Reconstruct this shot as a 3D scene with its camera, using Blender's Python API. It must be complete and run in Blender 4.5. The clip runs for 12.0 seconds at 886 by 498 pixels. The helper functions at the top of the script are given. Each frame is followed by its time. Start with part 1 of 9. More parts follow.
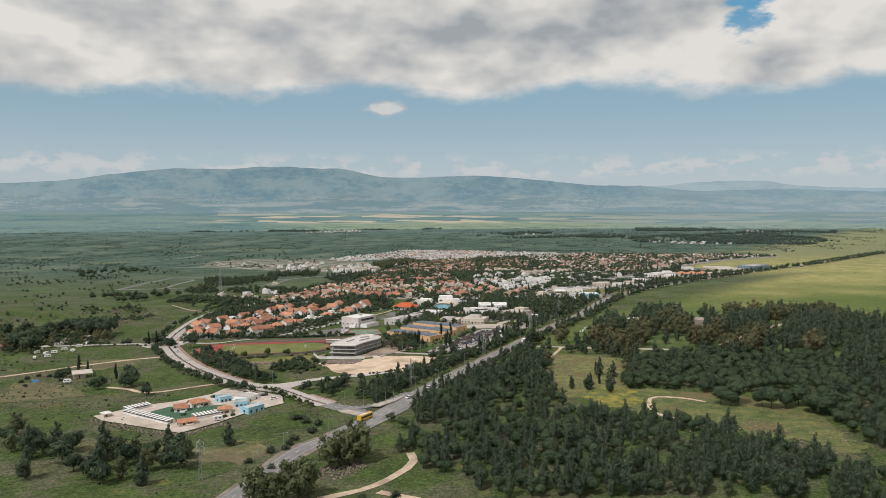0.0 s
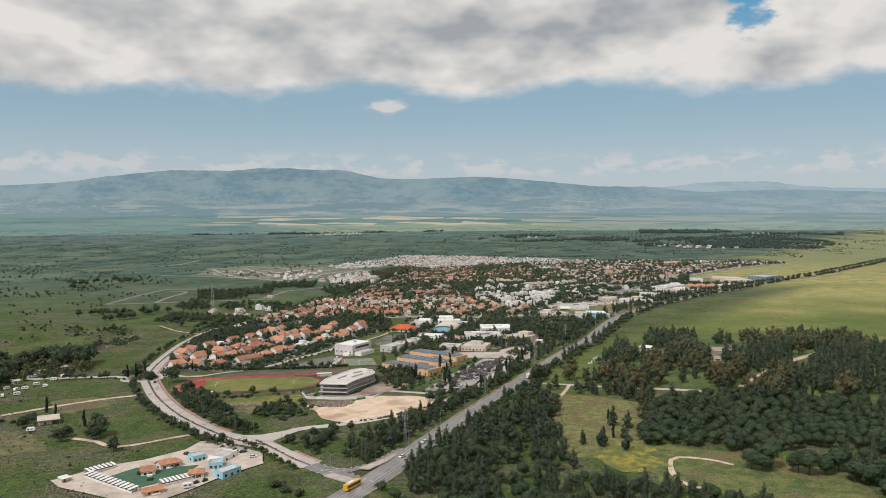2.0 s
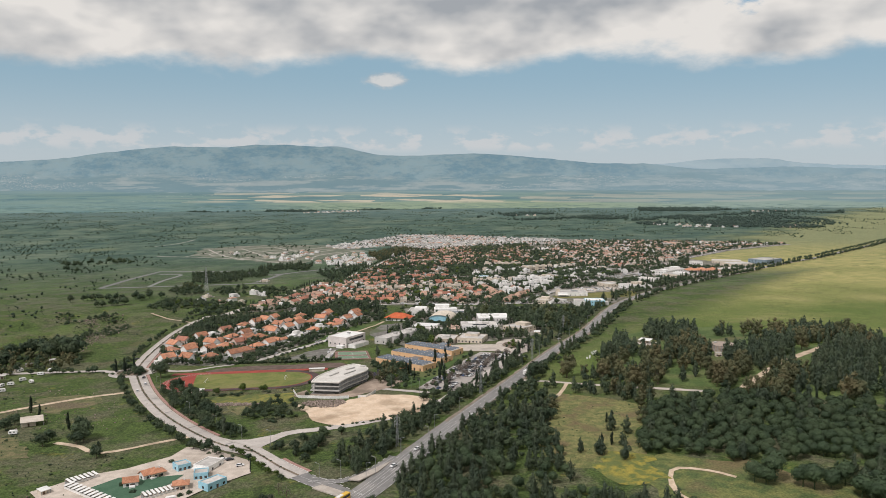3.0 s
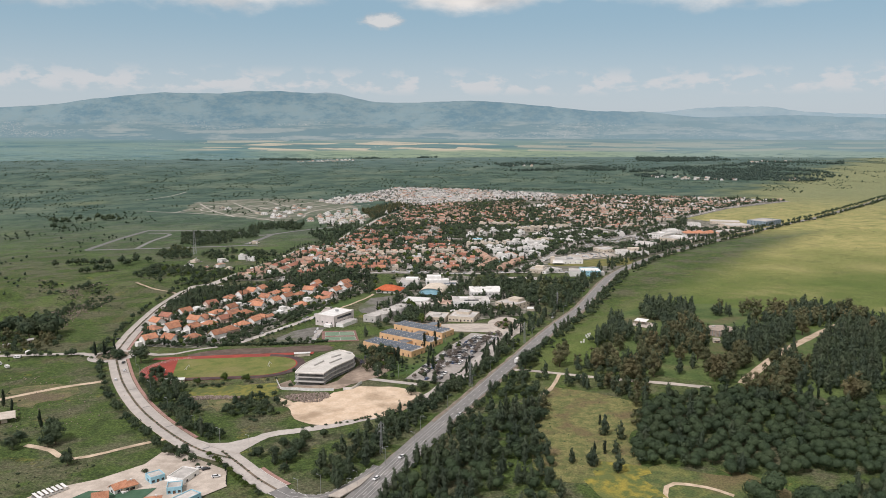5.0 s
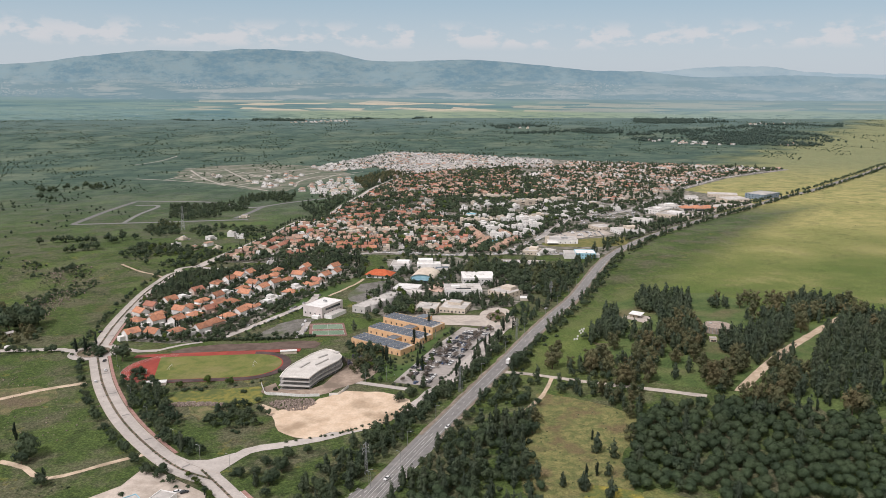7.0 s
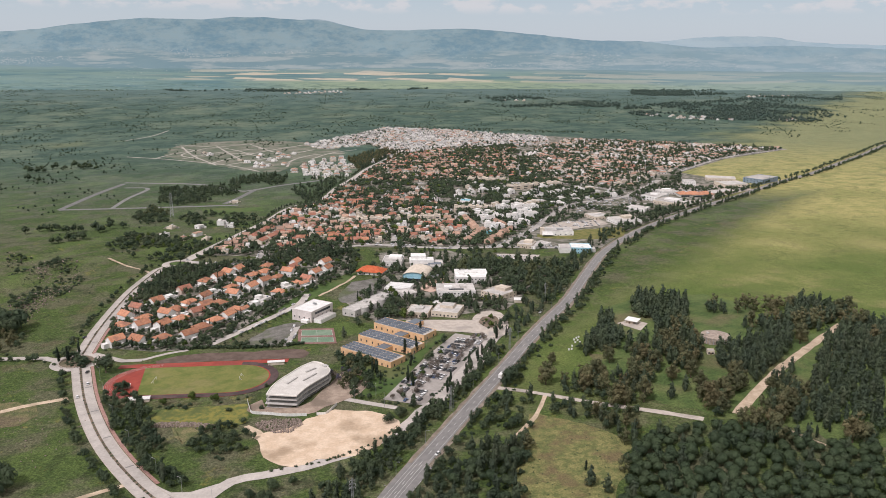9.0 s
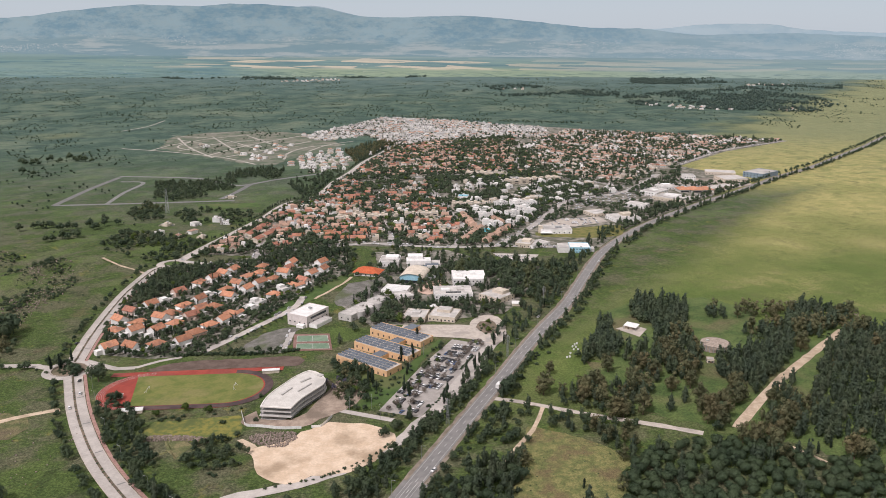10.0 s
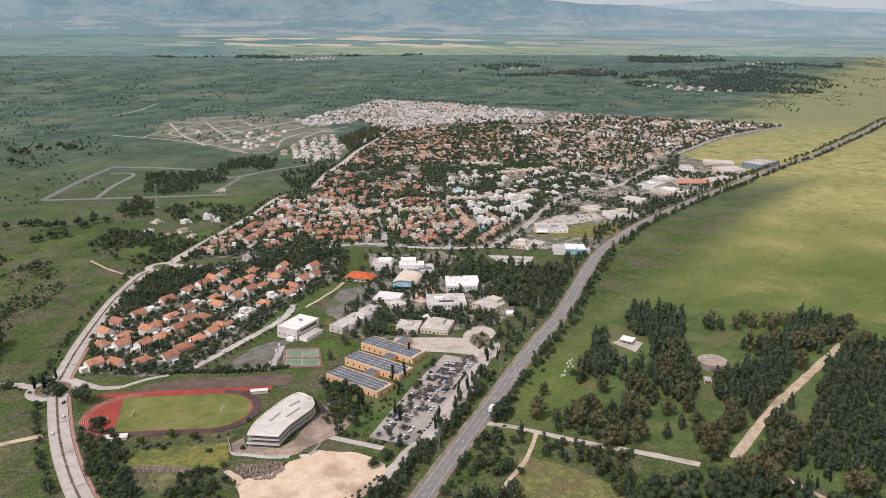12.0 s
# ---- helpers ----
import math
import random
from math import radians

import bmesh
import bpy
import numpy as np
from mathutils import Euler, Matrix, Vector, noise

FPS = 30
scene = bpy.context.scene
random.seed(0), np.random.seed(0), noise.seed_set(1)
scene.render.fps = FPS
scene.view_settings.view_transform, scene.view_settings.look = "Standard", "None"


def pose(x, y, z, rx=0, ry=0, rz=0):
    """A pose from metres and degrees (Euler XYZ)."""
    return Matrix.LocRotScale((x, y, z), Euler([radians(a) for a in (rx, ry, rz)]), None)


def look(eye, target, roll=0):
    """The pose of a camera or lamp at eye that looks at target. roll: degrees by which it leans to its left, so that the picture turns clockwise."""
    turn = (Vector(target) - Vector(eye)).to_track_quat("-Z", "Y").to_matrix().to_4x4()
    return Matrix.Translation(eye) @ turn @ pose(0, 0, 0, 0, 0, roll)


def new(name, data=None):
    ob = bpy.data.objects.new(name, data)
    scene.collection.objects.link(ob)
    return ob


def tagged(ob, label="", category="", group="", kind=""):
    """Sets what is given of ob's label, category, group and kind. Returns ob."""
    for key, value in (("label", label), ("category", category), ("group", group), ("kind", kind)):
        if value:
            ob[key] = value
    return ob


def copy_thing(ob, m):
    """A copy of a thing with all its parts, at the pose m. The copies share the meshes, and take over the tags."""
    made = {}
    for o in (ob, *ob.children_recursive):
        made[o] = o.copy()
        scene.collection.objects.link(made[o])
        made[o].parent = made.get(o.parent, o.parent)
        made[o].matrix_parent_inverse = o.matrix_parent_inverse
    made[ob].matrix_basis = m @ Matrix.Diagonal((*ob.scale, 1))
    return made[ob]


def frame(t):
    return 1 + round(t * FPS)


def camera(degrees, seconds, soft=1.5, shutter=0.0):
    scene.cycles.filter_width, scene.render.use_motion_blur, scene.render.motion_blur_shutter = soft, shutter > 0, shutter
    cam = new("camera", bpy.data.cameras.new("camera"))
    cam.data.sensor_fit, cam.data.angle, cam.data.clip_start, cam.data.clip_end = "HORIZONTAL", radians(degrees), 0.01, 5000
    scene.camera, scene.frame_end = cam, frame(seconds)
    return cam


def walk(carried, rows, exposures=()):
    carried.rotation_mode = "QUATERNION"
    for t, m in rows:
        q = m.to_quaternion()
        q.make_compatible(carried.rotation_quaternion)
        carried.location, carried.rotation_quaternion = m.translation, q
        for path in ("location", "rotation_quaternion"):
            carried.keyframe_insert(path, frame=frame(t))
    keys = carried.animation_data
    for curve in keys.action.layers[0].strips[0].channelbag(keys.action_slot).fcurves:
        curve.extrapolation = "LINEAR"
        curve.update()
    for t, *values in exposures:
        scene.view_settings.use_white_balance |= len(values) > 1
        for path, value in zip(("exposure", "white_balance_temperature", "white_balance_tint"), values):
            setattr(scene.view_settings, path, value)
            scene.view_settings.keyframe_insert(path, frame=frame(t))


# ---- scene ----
cam = camera(58.2, 12.0, 0.6)
METRES, EYE, TILT, LEAN, TURN = 240.0, 110.0, -2.6, 0.0, 0.0
ROWS = [
    (0.0, 0.0, 0.0, 0.0, 0.0, 0.0, -0.0),
    (0.5, 0.0016, 0.0524, 0.017, 0.08, -0.02, 0.01),
    (1.0, 0.0037, 0.1082, 0.0402, 0.14, 0.06, 0.08),
    (1.5, 0.0068, 0.1535, 0.0678, 0.17, 0.11, 0.14),
    (2.0, 0.0117, 0.1964, 0.0984, 0.15, -0.14, 0.12),
    (2.5, 0.0177, 0.2333, 0.1271, 0.11, -0.94, 0.11),
    (3.0, 0.0243, 0.2678, 0.1575, 0.07, -1.95, 0.09),
    (5.0, 0.0471, 0.3824, 0.2735, -0.15, -5.97, -0.09),
    (5.5, 0.0514, 0.4076, 0.3005, -0.22, -6.78, -0.09),
    (6.0, 0.0567, 0.4327, 0.3304, -0.29, -7.63, -0.14),
    (6.5, 0.0607, 0.4554, 0.3574, -0.36, -8.37, -0.18),
    (7.0, 0.0648, 0.4797, 0.3866, -0.44, -9.11, -0.24),
    (9.0, 0.0785, 0.5731, 0.5038, -0.71, -11.52, -0.4),
    (9.5, 0.081, 0.596, 0.5307, -0.76, -12.01, -0.41),
    (10.0, 0.0841, 0.6202, 0.5604, -0.81, -12.54, -0.43),
    (10.5, 0.0869, 0.6417, 0.5876, -0.85, -13.0, -0.44),
    (11.0, 0.0912, 0.6652, 0.617, -0.9, -13.49, -0.44),
    (11.5, 0.0955, 0.6865, 0.6438, -0.95, -13.95, -0.4),
    (12.0, 0.1014, 0.7102, 0.6732, -1.02, -14.4, -0.38),
]
walk(cam, [(t, pose(0, 0, EYE, TILT, LEAN, TURN) @ pose(METRES * x, METRES * y, METRES * z, 90 + pitch, roll, yaw)) for t, x, y, z, yaw, pitch, roll in ROWS], [(0.0, -0.14, 6220, 15), (5.0, -0.03, 6200, 18), (12.0, 0.03, 6180, 22.5)])

# ---- sky, sun ----
SUN_EL, SUN_AZ = 52.0, -140.0   # degrees; azimuth clockwise from +y (ahead)
sun_from = Vector((math.sin(radians(SUN_AZ)) * math.cos(radians(SUN_EL)), math.cos(radians(SUN_AZ)) * math.cos(radians(SUN_EL)), math.sin(radians(SUN_EL))))
sun = new("sun", bpy.data.lights.new("sun", "SUN"))
sun.data.energy, sun.data.angle, sun.data.color = 2.9, radians(1.2), (1.0, 0.955, 0.89)
sun.matrix_world = look(sun_from * 900, (0, 0, 0))


class Nodes:
    """Short hand for node trees."""

    def __init__(self, tree):
        self.tree = tree
        tree.nodes.clear()

    def add(self, kind):
        return self.tree.nodes.new("ShaderNode" + kind)

    def link(self, a, b):
        self.tree.links.new(a, b)
        return b

    def math(self, op, a, b=0.0, clamp=False):
        n = self.tree.nodes.new("ShaderNodeMath")
        n.operation, n.use_clamp = op, clamp
        for i, v in enumerate((a, b)):
            if isinstance(v, (int, float)):
                n.inputs[i].default_value = v
            else:
                self.link(v, n.inputs[i])
        return n.outputs[0]

    def step(self, v, lo, hi):
        n = self.tree.nodes.new("ShaderNodeMapRange")
        n.interpolation_type = "SMOOTHSTEP"
        n.inputs[1].default_value, n.inputs[2].default_value = lo, hi
        self.link(v, n.inputs[0])
        return n.outputs[0]

    def noise(self, vec, scale, detail=4.0, rough=0.55):
        n = self.tree.nodes.new("ShaderNodeTexNoise")
        n.inputs["Scale"].default_value, n.inputs["Detail"].default_value, n.inputs["Roughness"].default_value = scale, detail, rough
        if vec is not None:
            self.link(vec, n.inputs["Vector"])
        return n.outputs["Fac"]

    def cells(self, vec, scale):
        """Two random values per cell of a patchwork."""
        n = self.tree.nodes.new("ShaderNodeTexVoronoi")
        n.inputs["Scale"].default_value = scale
        self.link(vec, n.inputs["Vector"])
        parts = self.tree.nodes.new("ShaderNodeSeparateColor")
        self.link(n.outputs["Color"], parts.inputs[0])
        return parts.outputs[0], parts.outputs[1]

    def mix(self, f, a, b):
        n = self.tree.nodes.new("ShaderNodeMix")
        n.data_type = "RGBA"
        for i, v in ((0, f), (6, a), (7, b)):
            if isinstance(v, (int, float)):
                n.inputs[i].default_value = v
            elif isinstance(v, tuple):
                n.inputs[i].default_value = (*v, 1)
            else:
                self.link(v, n.inputs[i])
        return n.outputs[2]


world = bpy.data.worlds.new("sky")
scene.world = world
world.use_nodes = True
w = Nodes(world.node_tree)
sky = w.add("TexSky")
sky.sky_type, sky.sun_disc, sky.sun_elevation, sky.sun_rotation = "NISHITA", False, radians(SUN_EL), radians(SUN_AZ)
sky.dust_density, sky.ozone_density = 2.0, 1.5
direction = w.add("TexCoord").outputs["Generated"]
split = w.add("SeparateXYZ")
w.link(direction, split.inputs[0])
sx, sy, sz = split.outputs
# cumulus shapes: billows of several sizes, lit from above
def sky_map(scale, shift):
    n = w.add("Mapping")
    n.inputs["Scale"].default_value, n.inputs["Location"].default_value = scale, shift
    w.link(direction, n.inputs["Vector"])
    return n.outputs[0]


form = sky_map((4.6, 4.6, 11.0), (3.1, 1.3, 0.7))
lump = w.noise(form, 1.05, 9.0, 0.56)
body_here = w.noise(sky_map((5.0, 5.0, 9.5), (7.4, 2.2, 0.2)), 1.5, 3.5, 0.52)
body_above = w.noise(sky_map((5.0, 5.0, 9.5), (7.36, 2.2, 0.50)), 1.5, 3.5, 0.52)
wisp = w.noise(sky_map((4.6, 4.6, 9.5), (1.1, 5.3, 0.4)), 3.4, 7.0, 0.6)
broad_form = w.noise(sky_map((4.6, 4.6, 9.0), (3.1, 1.3, 0.7)), 0.62, 2.0, 0.5)
low = w.noise(form, 7.0, 7.0, 0.6)
puff = w.noise(sky_map((30.0, 30.0, 62.0), (2.0, 0.4, 0.9)), 1.0, 5.0, 0.55)


def near_dir(x, z, rx, rz):
    """1 at that part of the sky, 0 outside."""
    dx = w.math("DIVIDE", w.math("SUBTRACT", sx, x), rx)
    dz = w.math("DIVIDE", w.math("SUBTRACT", sz, z), rz)
    return w.math("SUBTRACT", 1.0, w.math("ADD", w.math("MULTIPLY", dx, dx), w.math("MULTIPLY", dz, dz)))


billow = w.math("ADD", w.math("MULTIPLY", w.math("SUBTRACT", lump, 0.5), 0.085), w.math("MULTIPLY", w.math("SUBTRACT", wisp, 0.5), 0.03))
sag = w.math("MULTIPLY", w.math("SUBTRACT", 1.0, w.step(sx, -0.22, -0.12)), 0.016)
edge = w.math("ADD", w.math("ADD", sz, billow), sag)
bank = w.step(edge, 0.140, 0.166)
gap = w.step(w.math("ADD", near_dir(0.343, 0.236, 0.030, 0.042), w.math("MULTIPLY", w.math("SUBTRACT", low, 0.5), 3.0)), 0.0, 0.9)
bank = w.math("MULTIPLY", bank, w.math("SUBTRACT", 1.0, gap))
tuft = w.step(w.math("ADD", near_dir(-0.073, 0.129, 0.036, 0.011), w.math("MULTIPLY", w.math("SUBTRACT", low, 0.5), 2.5)), 0.0, 0.9)
bank = w.math("MAXIMUM", bank, w.math("MULTIPLY", tuft, 0.8))
row_band = w.math("MULTIPLY", w.step(sz, 0.038, 0.05), w.math("SUBTRACT", 1.0, w.step(sz, 0.058, 0.078)))
row = w.math("MULTIPLY", w.step(puff, 0.47, 0.60), w.math("MULTIPLY", row_band, 0.68))
lit = w.math("ADD", w.math("MULTIPLY", w.math("SUBTRACT", body_here, body_above), 3.0), w.math("MULTIPLY", w.math("SUBTRACT", broad_form, 0.5), 1.7))
lit = w.math("ADD", lit, w.math("ADD", w.math("MULTIPLY", w.math("SUBTRACT", wisp, 0.5), 0.55), 0.66), True)
lit = w.math("MAXIMUM", lit, w.math("MULTIPLY", tuft, 0.8))
cloud = w.mix(lit, (0.385, 0.412, 0.408), (0.825, 0.800, 0.705))
clear = w.mix(w.step(sz, 0.0, 0.15), (0.60, 0.682, 0.675), (0.310, 0.485, 0.545))
clear = w.mix(w.step(sz, 0.17, 0.24), clear, (0.12, 0.38, 0.56))
dimmed = w.add("VectorMath")
dimmed.operation = "SCALE"
dimmed.inputs["Scale"].default_value = 0.10
w.link(sky.outputs[0], dimmed.inputs[0])
blue = w.mix(0.22, clear, dimmed.outputs[0])
hazy = w.mix(row, blue, (0.66, 0.665, 0.62))
full = w.mix(bank, hazy, cloud)
back = w.add("Background")
back.inputs["Strength"].default_value = 1.0
w.link(full, back.inputs["Color"])
w.link(back.outputs[0], w.add("OutputWorld").inputs["Surface"])


# ---- materials ----
def surface(name, colours, scale=1.0, rough=0.8, metal=0.0, bump=0.0, vary=0.12, fine=6.0, island=False, spec=0.3, tufts=0.5):
    """A worn surface: colours blended by noise of that size (1/m), value varied per object and by fine grain."""
    m = bpy.data.materials.new(name)
    m.use_nodes = True
    k = Nodes(m.node_tree)
    pos = k.add("NewGeometry")
    p = pos.outputs["Position"]
    col = k.mix(k.step(k.noise(p, scale, 5.0), 0.36, 0.64), colours[0], colours[1])
    if len(colours) > 2:
        col = k.mix(k.step(k.noise(p, scale * 0.23, 4.0), 0.5, 0.68), col, colours[2])
    rand = pos.outputs["Random Per Island"] if island else k.add("ObjectInfo").outputs["Random"]
    grain = k.noise(p, scale * fine, 3.0)
    value = k.math("ADD", k.math("MULTIPLY", k.math("SUBTRACT", rand, 0.5), vary * 2), k.math("ADD", k.math("MULTIPLY", k.math("SUBTRACT", grain, 0.5), tufts), 1.0))
    hsv = k.add("HueSaturation")
    k.link(col, hsv.inputs["Color"])
    k.link(value, hsv.inputs["Value"])
    b = k.add("BsdfPrincipled")
    b.inputs["Roughness"].default_value, b.inputs["Metallic"].default_value = rough, metal
    b.inputs["Specular IOR Level"].default_value = spec
    k.link(hsv.outputs[0], b.inputs["Base Color"])
    if bump:
        n = k.add("Bump")
        n.inputs["Strength"].default_value, n.inputs["Distance"].default_value = 0.8, bump
        k.link(k.noise(p, scale * 2.5, 5.0), n.inputs["Height"])
        k.link(n.outputs[0], b.inputs["Normal"])
    k.link(b.outputs[0], k.add("OutputMaterial").inputs["Surface"])
    return m


def leafy(name, dark, light, tan):
    """Foliage: tone changes from tree to tree and from clump to clump."""
    m = bpy.data.materials.new(name)
    m.use_nodes = True
    k = Nodes(m.node_tree)
    g = k.add("NewGeometry")
    p = g.outputs["Position"]
    col = k.mix(k.step(k.noise(p, 0.09, 2.0), 0.38, 0.62), dark, light)
    col = k.mix(k.math("MULTIPLY", k.step(k.noise(p, 0.05, 2.0), 0.50, 0.7), 0.5), col, tan)
    hsv = k.add("HueSaturation")
    k.link(col, hsv.inputs["Color"])
    r = g.outputs["Random Per Island"]
    o = k.add("ObjectInfo").outputs["Random"]
    tone = k.math("ADD", k.math("ADD", k.math("MULTIPLY", r, 0.30), k.math("MULTIPLY", o, 0.30)), 0.68)
    sprig = k.noise(p, 1.7, 4.0, 0.7)
    k.link(k.math("MULTIPLY", tone, k.math("ADD", k.math("MULTIPLY", k.step(sprig, 0.36, 0.66), 0.40), 0.82)), hsv.inputs["Value"])
    b = k.add("BsdfPrincipled")
    b.inputs["Roughness"].default_value = 0.65
    rough_leaf = k.add("Bump")
    rough_leaf.inputs["Strength"].default_value, rough_leaf.inputs["Distance"].default_value = 0.55, 0.35
    k.link(sprig, rough_leaf.inputs["Height"])
    k.link(rough_leaf.outputs[0], b.inputs["Normal"])
    b.inputs["Specular IOR Level"].default_value = 0.25
    k.link(hsv.outputs[0], b.inputs["Base Color"])
    thin = k.add("BsdfTranslucent")
    k.link(hsv.outputs[0], thin.inputs["Color"])
    both = k.add("MixShader")
    both.inputs[0].default_value = 0.38
    k.link(b.outputs[0], both.inputs[1])
    k.link(thin.outputs[0], both.inputs[2])
    k.link(both.outputs[0], k.add("OutputMaterial").inputs["Surface"])
    return m


def ground_material():
    m = bpy.data.materials.new("grassland")
    m.use_nodes = True
    k = Nodes(m.node_tree)
    p = k.add("NewGeometry").outputs["Position"]
    s = k.add("SeparateXYZ")
    k.link(p, s.inputs[0])
    x, y, z = s.outputs
    wide = k.noise(p, 0.006, 5.0, 0.6)
    mid = k.noise(p, 0.03, 6.0, 0.65)
    tuft = k.noise(p, 0.35, 5.0, 0.7)
    lush = k.mix(k.step(tuft, 0.35, 0.65), (0.048, 0.076, 0.024), (0.086, 0.122, 0.036))
    dry = k.mix(k.step(tuft, 0.35, 0.65), (0.080, 0.088, 0.048), (0.138, 0.134, 0.080))
    soil = k.mix(k.step(tuft, 0.3, 0.7), (0.085, 0.065, 0.042), (0.17, 0.135, 0.085))
    col = k.mix(k.step(mid, 0.43, 0.60), lush, dry)
    col = k.mix(k.math("MULTIPLY", k.step(k.noise(p, 0.018, 6.0, 0.7), 0.57, 0.68), 0.55), col, soil)
    col = k.mix(k.math("MULTIPLY", k.step(k.noise(p, 0.055, 7.0, 0.75), 0.53, 0.64), 0.65), col, (0.034, 0.046, 0.020))
    col = k.mix(k.math("MULTIPLY", k.step(k.noise(p, 0.012, 5.0, 0.65), 0.54, 0.66), 0.6), col, (0.105, 0.150, 0.042))
    col = k.mix(k.math("MULTIPLY", k.step(k.noise(p, 0.045, 5.0, 0.75), 0.60, 0.68), 0.5), col, (0.20, 0.18, 0.05))
    # open meadow beyond the road: paler, yellower grass
    side = k.math("SUBTRACT", x, k.math("ADD", k.math("MULTIPLY", y, 0.78), -480.0))
    meadow = k.math("MULTIPLY", k.step(side, -40.0, 60.0), k.step(y, 540.0, 700.0))
    side2 = k.math("ADD", k.math("SUBTRACT", x, 780.0), k.math("ADD", k.math("MULTIPLY", k.math("SUBTRACT", 2300.0, y), 0.72), k.math("MULTIPLY", k.math("SUBTRACT", wide, 0.5), 700.0)))
    meadow = k.math("MAXIMUM", meadow, k.math("MULTIPLY", k.step(side2, -120.0, 160.0), k.step(y, 1300.0, 1480.0)))
    pale = k.mix(k.step(k.math("ADD", y, k.math("MULTIPLY", k.math("SUBTRACT", wide, 0.5), 1100.0)), 800.0, 1500.0), (0.100, 0.142, 0.038), (0.40, 0.355, 0.145))
    pale = k.mix(k.math("MULTIPLY", k.step(k.noise(p, 0.09, 6.0, 0.75), 0.5, 0.68), 0.7), pale, (0.11, 0.135, 0.045))
    pale = k.mix(k.math("MULTIPLY", k.step(mid, 0.42, 0.66), k.math("ADD", k.math("MULTIPLY", k.step(y, 900.0, 1500.0), 0.6), 0.25)), pale, (0.235, 0.25, 0.085))
    pale = k.mix(k.math("MULTIPLY", k.step(k.noise(p, 0.024, 8.0, 0.8), 0.52, 0.60), 0.55), pale, (0.095, 0.118, 0.042))
    pale = k.mix(k.math("MULTIPLY", k.step(k.noise(p, 0.006, 7.0, 0.72), 0.55, 0.62), 0.35), pale, (0.33, 0.30, 0.13))
    pale = k.mix(k.math("MULTIPLY", k.step(y, 1700.0, 2300.0), 0.7), pale, (0.215, 0.235, 0.125))
    col = k.mix(meadow, col, pale)
    # far scrub plain, with distance haze painted in as bluer colours
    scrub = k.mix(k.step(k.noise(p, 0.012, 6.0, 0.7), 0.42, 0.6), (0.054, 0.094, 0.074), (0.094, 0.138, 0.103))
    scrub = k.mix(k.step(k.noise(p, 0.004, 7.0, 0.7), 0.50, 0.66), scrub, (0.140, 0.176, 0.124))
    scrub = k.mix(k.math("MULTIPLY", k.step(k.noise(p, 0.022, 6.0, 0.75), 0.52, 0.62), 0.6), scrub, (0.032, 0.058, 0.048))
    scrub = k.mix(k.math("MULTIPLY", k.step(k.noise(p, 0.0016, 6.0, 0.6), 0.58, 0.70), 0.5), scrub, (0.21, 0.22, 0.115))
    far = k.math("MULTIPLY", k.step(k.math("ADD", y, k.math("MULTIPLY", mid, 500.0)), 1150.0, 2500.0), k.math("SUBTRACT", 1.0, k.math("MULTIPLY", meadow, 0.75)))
    # haze mixed into the colour, paler and bluer towards the rim
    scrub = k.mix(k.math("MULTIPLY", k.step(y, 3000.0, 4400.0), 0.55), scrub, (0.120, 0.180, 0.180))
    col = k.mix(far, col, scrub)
    blade = k.add("HueSaturation")
    k.link(col, blade.inputs["Color"])
    k.link(k.math("ADD", k.math("MULTIPLY", k.step(k.noise(p, 0.8, 4.0, 0.7), 0.34, 0.68), 0.75), 0.62), blade.inputs["Value"])
    b = k.add("BsdfPrincipled")
    b.inputs["Roughness"].default_value = 0.95
    b.inputs["Specular IOR Level"].default_value = 0.1
    k.link(blade.outputs[0], b.inputs["Base Color"])
    n = k.add("Bump")
    n.inputs["Strength"].default_value, n.inputs["Distance"].default_value = 0.9, 1.2
    k.link(k.math("ADD", tuft, k.math("MULTIPLY", mid, 3.0)), n.inputs["Height"])
    k.link(n.outputs[0], b.inputs["Normal"])
    k.link(b.outputs[0], k.add("OutputMaterial").inputs["Surface"])
    return m


def distance_material(name, low_col, high_col, field_col, scale, flat=(1.0, 0.25, 2.6), patchy=0.35):
    """Far hills of the backdrop: wooded slopes and pale fields, in colours paled by painted haze."""
    m = bpy.data.materials.new(name)
    m.use_nodes = True
    k = Nodes(m.node_tree)
    p = k.add("NewGeometry").outputs["Position"]
    mp = k.add("Mapping")
    mp.inputs["Scale"].default_value = flat
    k.link(p, mp.inputs["Vector"])
    q = mp.outputs[0]
    col = k.mix(k.step(k.noise(q, scale, 6.0, 0.6), 0.40, 0.62), low_col, high_col)
    col = k.mix(k.math("MULTIPLY", k.step(k.noise(q, scale * 2.3, 5.0, 0.6), 0.55, 0.68), patchy), col, field_col)
    b = k.add("BsdfPrincipled")
    b.inputs["Roughness"].default_value = 1.0
    b.inputs["Specular IOR Level"].default_value = 0.0
    k.link(col, b.inputs["Base Color"])
    k.link(b.outputs[0], k.add("OutputMaterial").inputs["Surface"])
    return m


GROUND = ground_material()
ASPHALT = surface("asphalt", [(0.165, 0.16, 0.152), (0.21, 0.20, 0.19), (0.245, 0.23, 0.215)], 0.3, 0.62, bump=0.01, vary=0.05, spec=0.5)
STREET = surface("pale_street", [(0.40, 0.365, 0.33), (0.47, 0.43, 0.39), (0.345, 0.32, 0.29)], 0.12, 0.9, vary=0.05)
PARKING = surface("parking_concrete", [(0.30, 0.275, 0.25), (0.37, 0.34, 0.31), (0.23, 0.21, 0.19)], 0.15, 0.9, vary=0.03)
TOWNSTREET = surface("town_street", [(0.33, 0.31, 0.285), (0.42, 0.39, 0.36), (0.27, 0.255, 0.24)], 0.12, 0.9, vary=0.05)
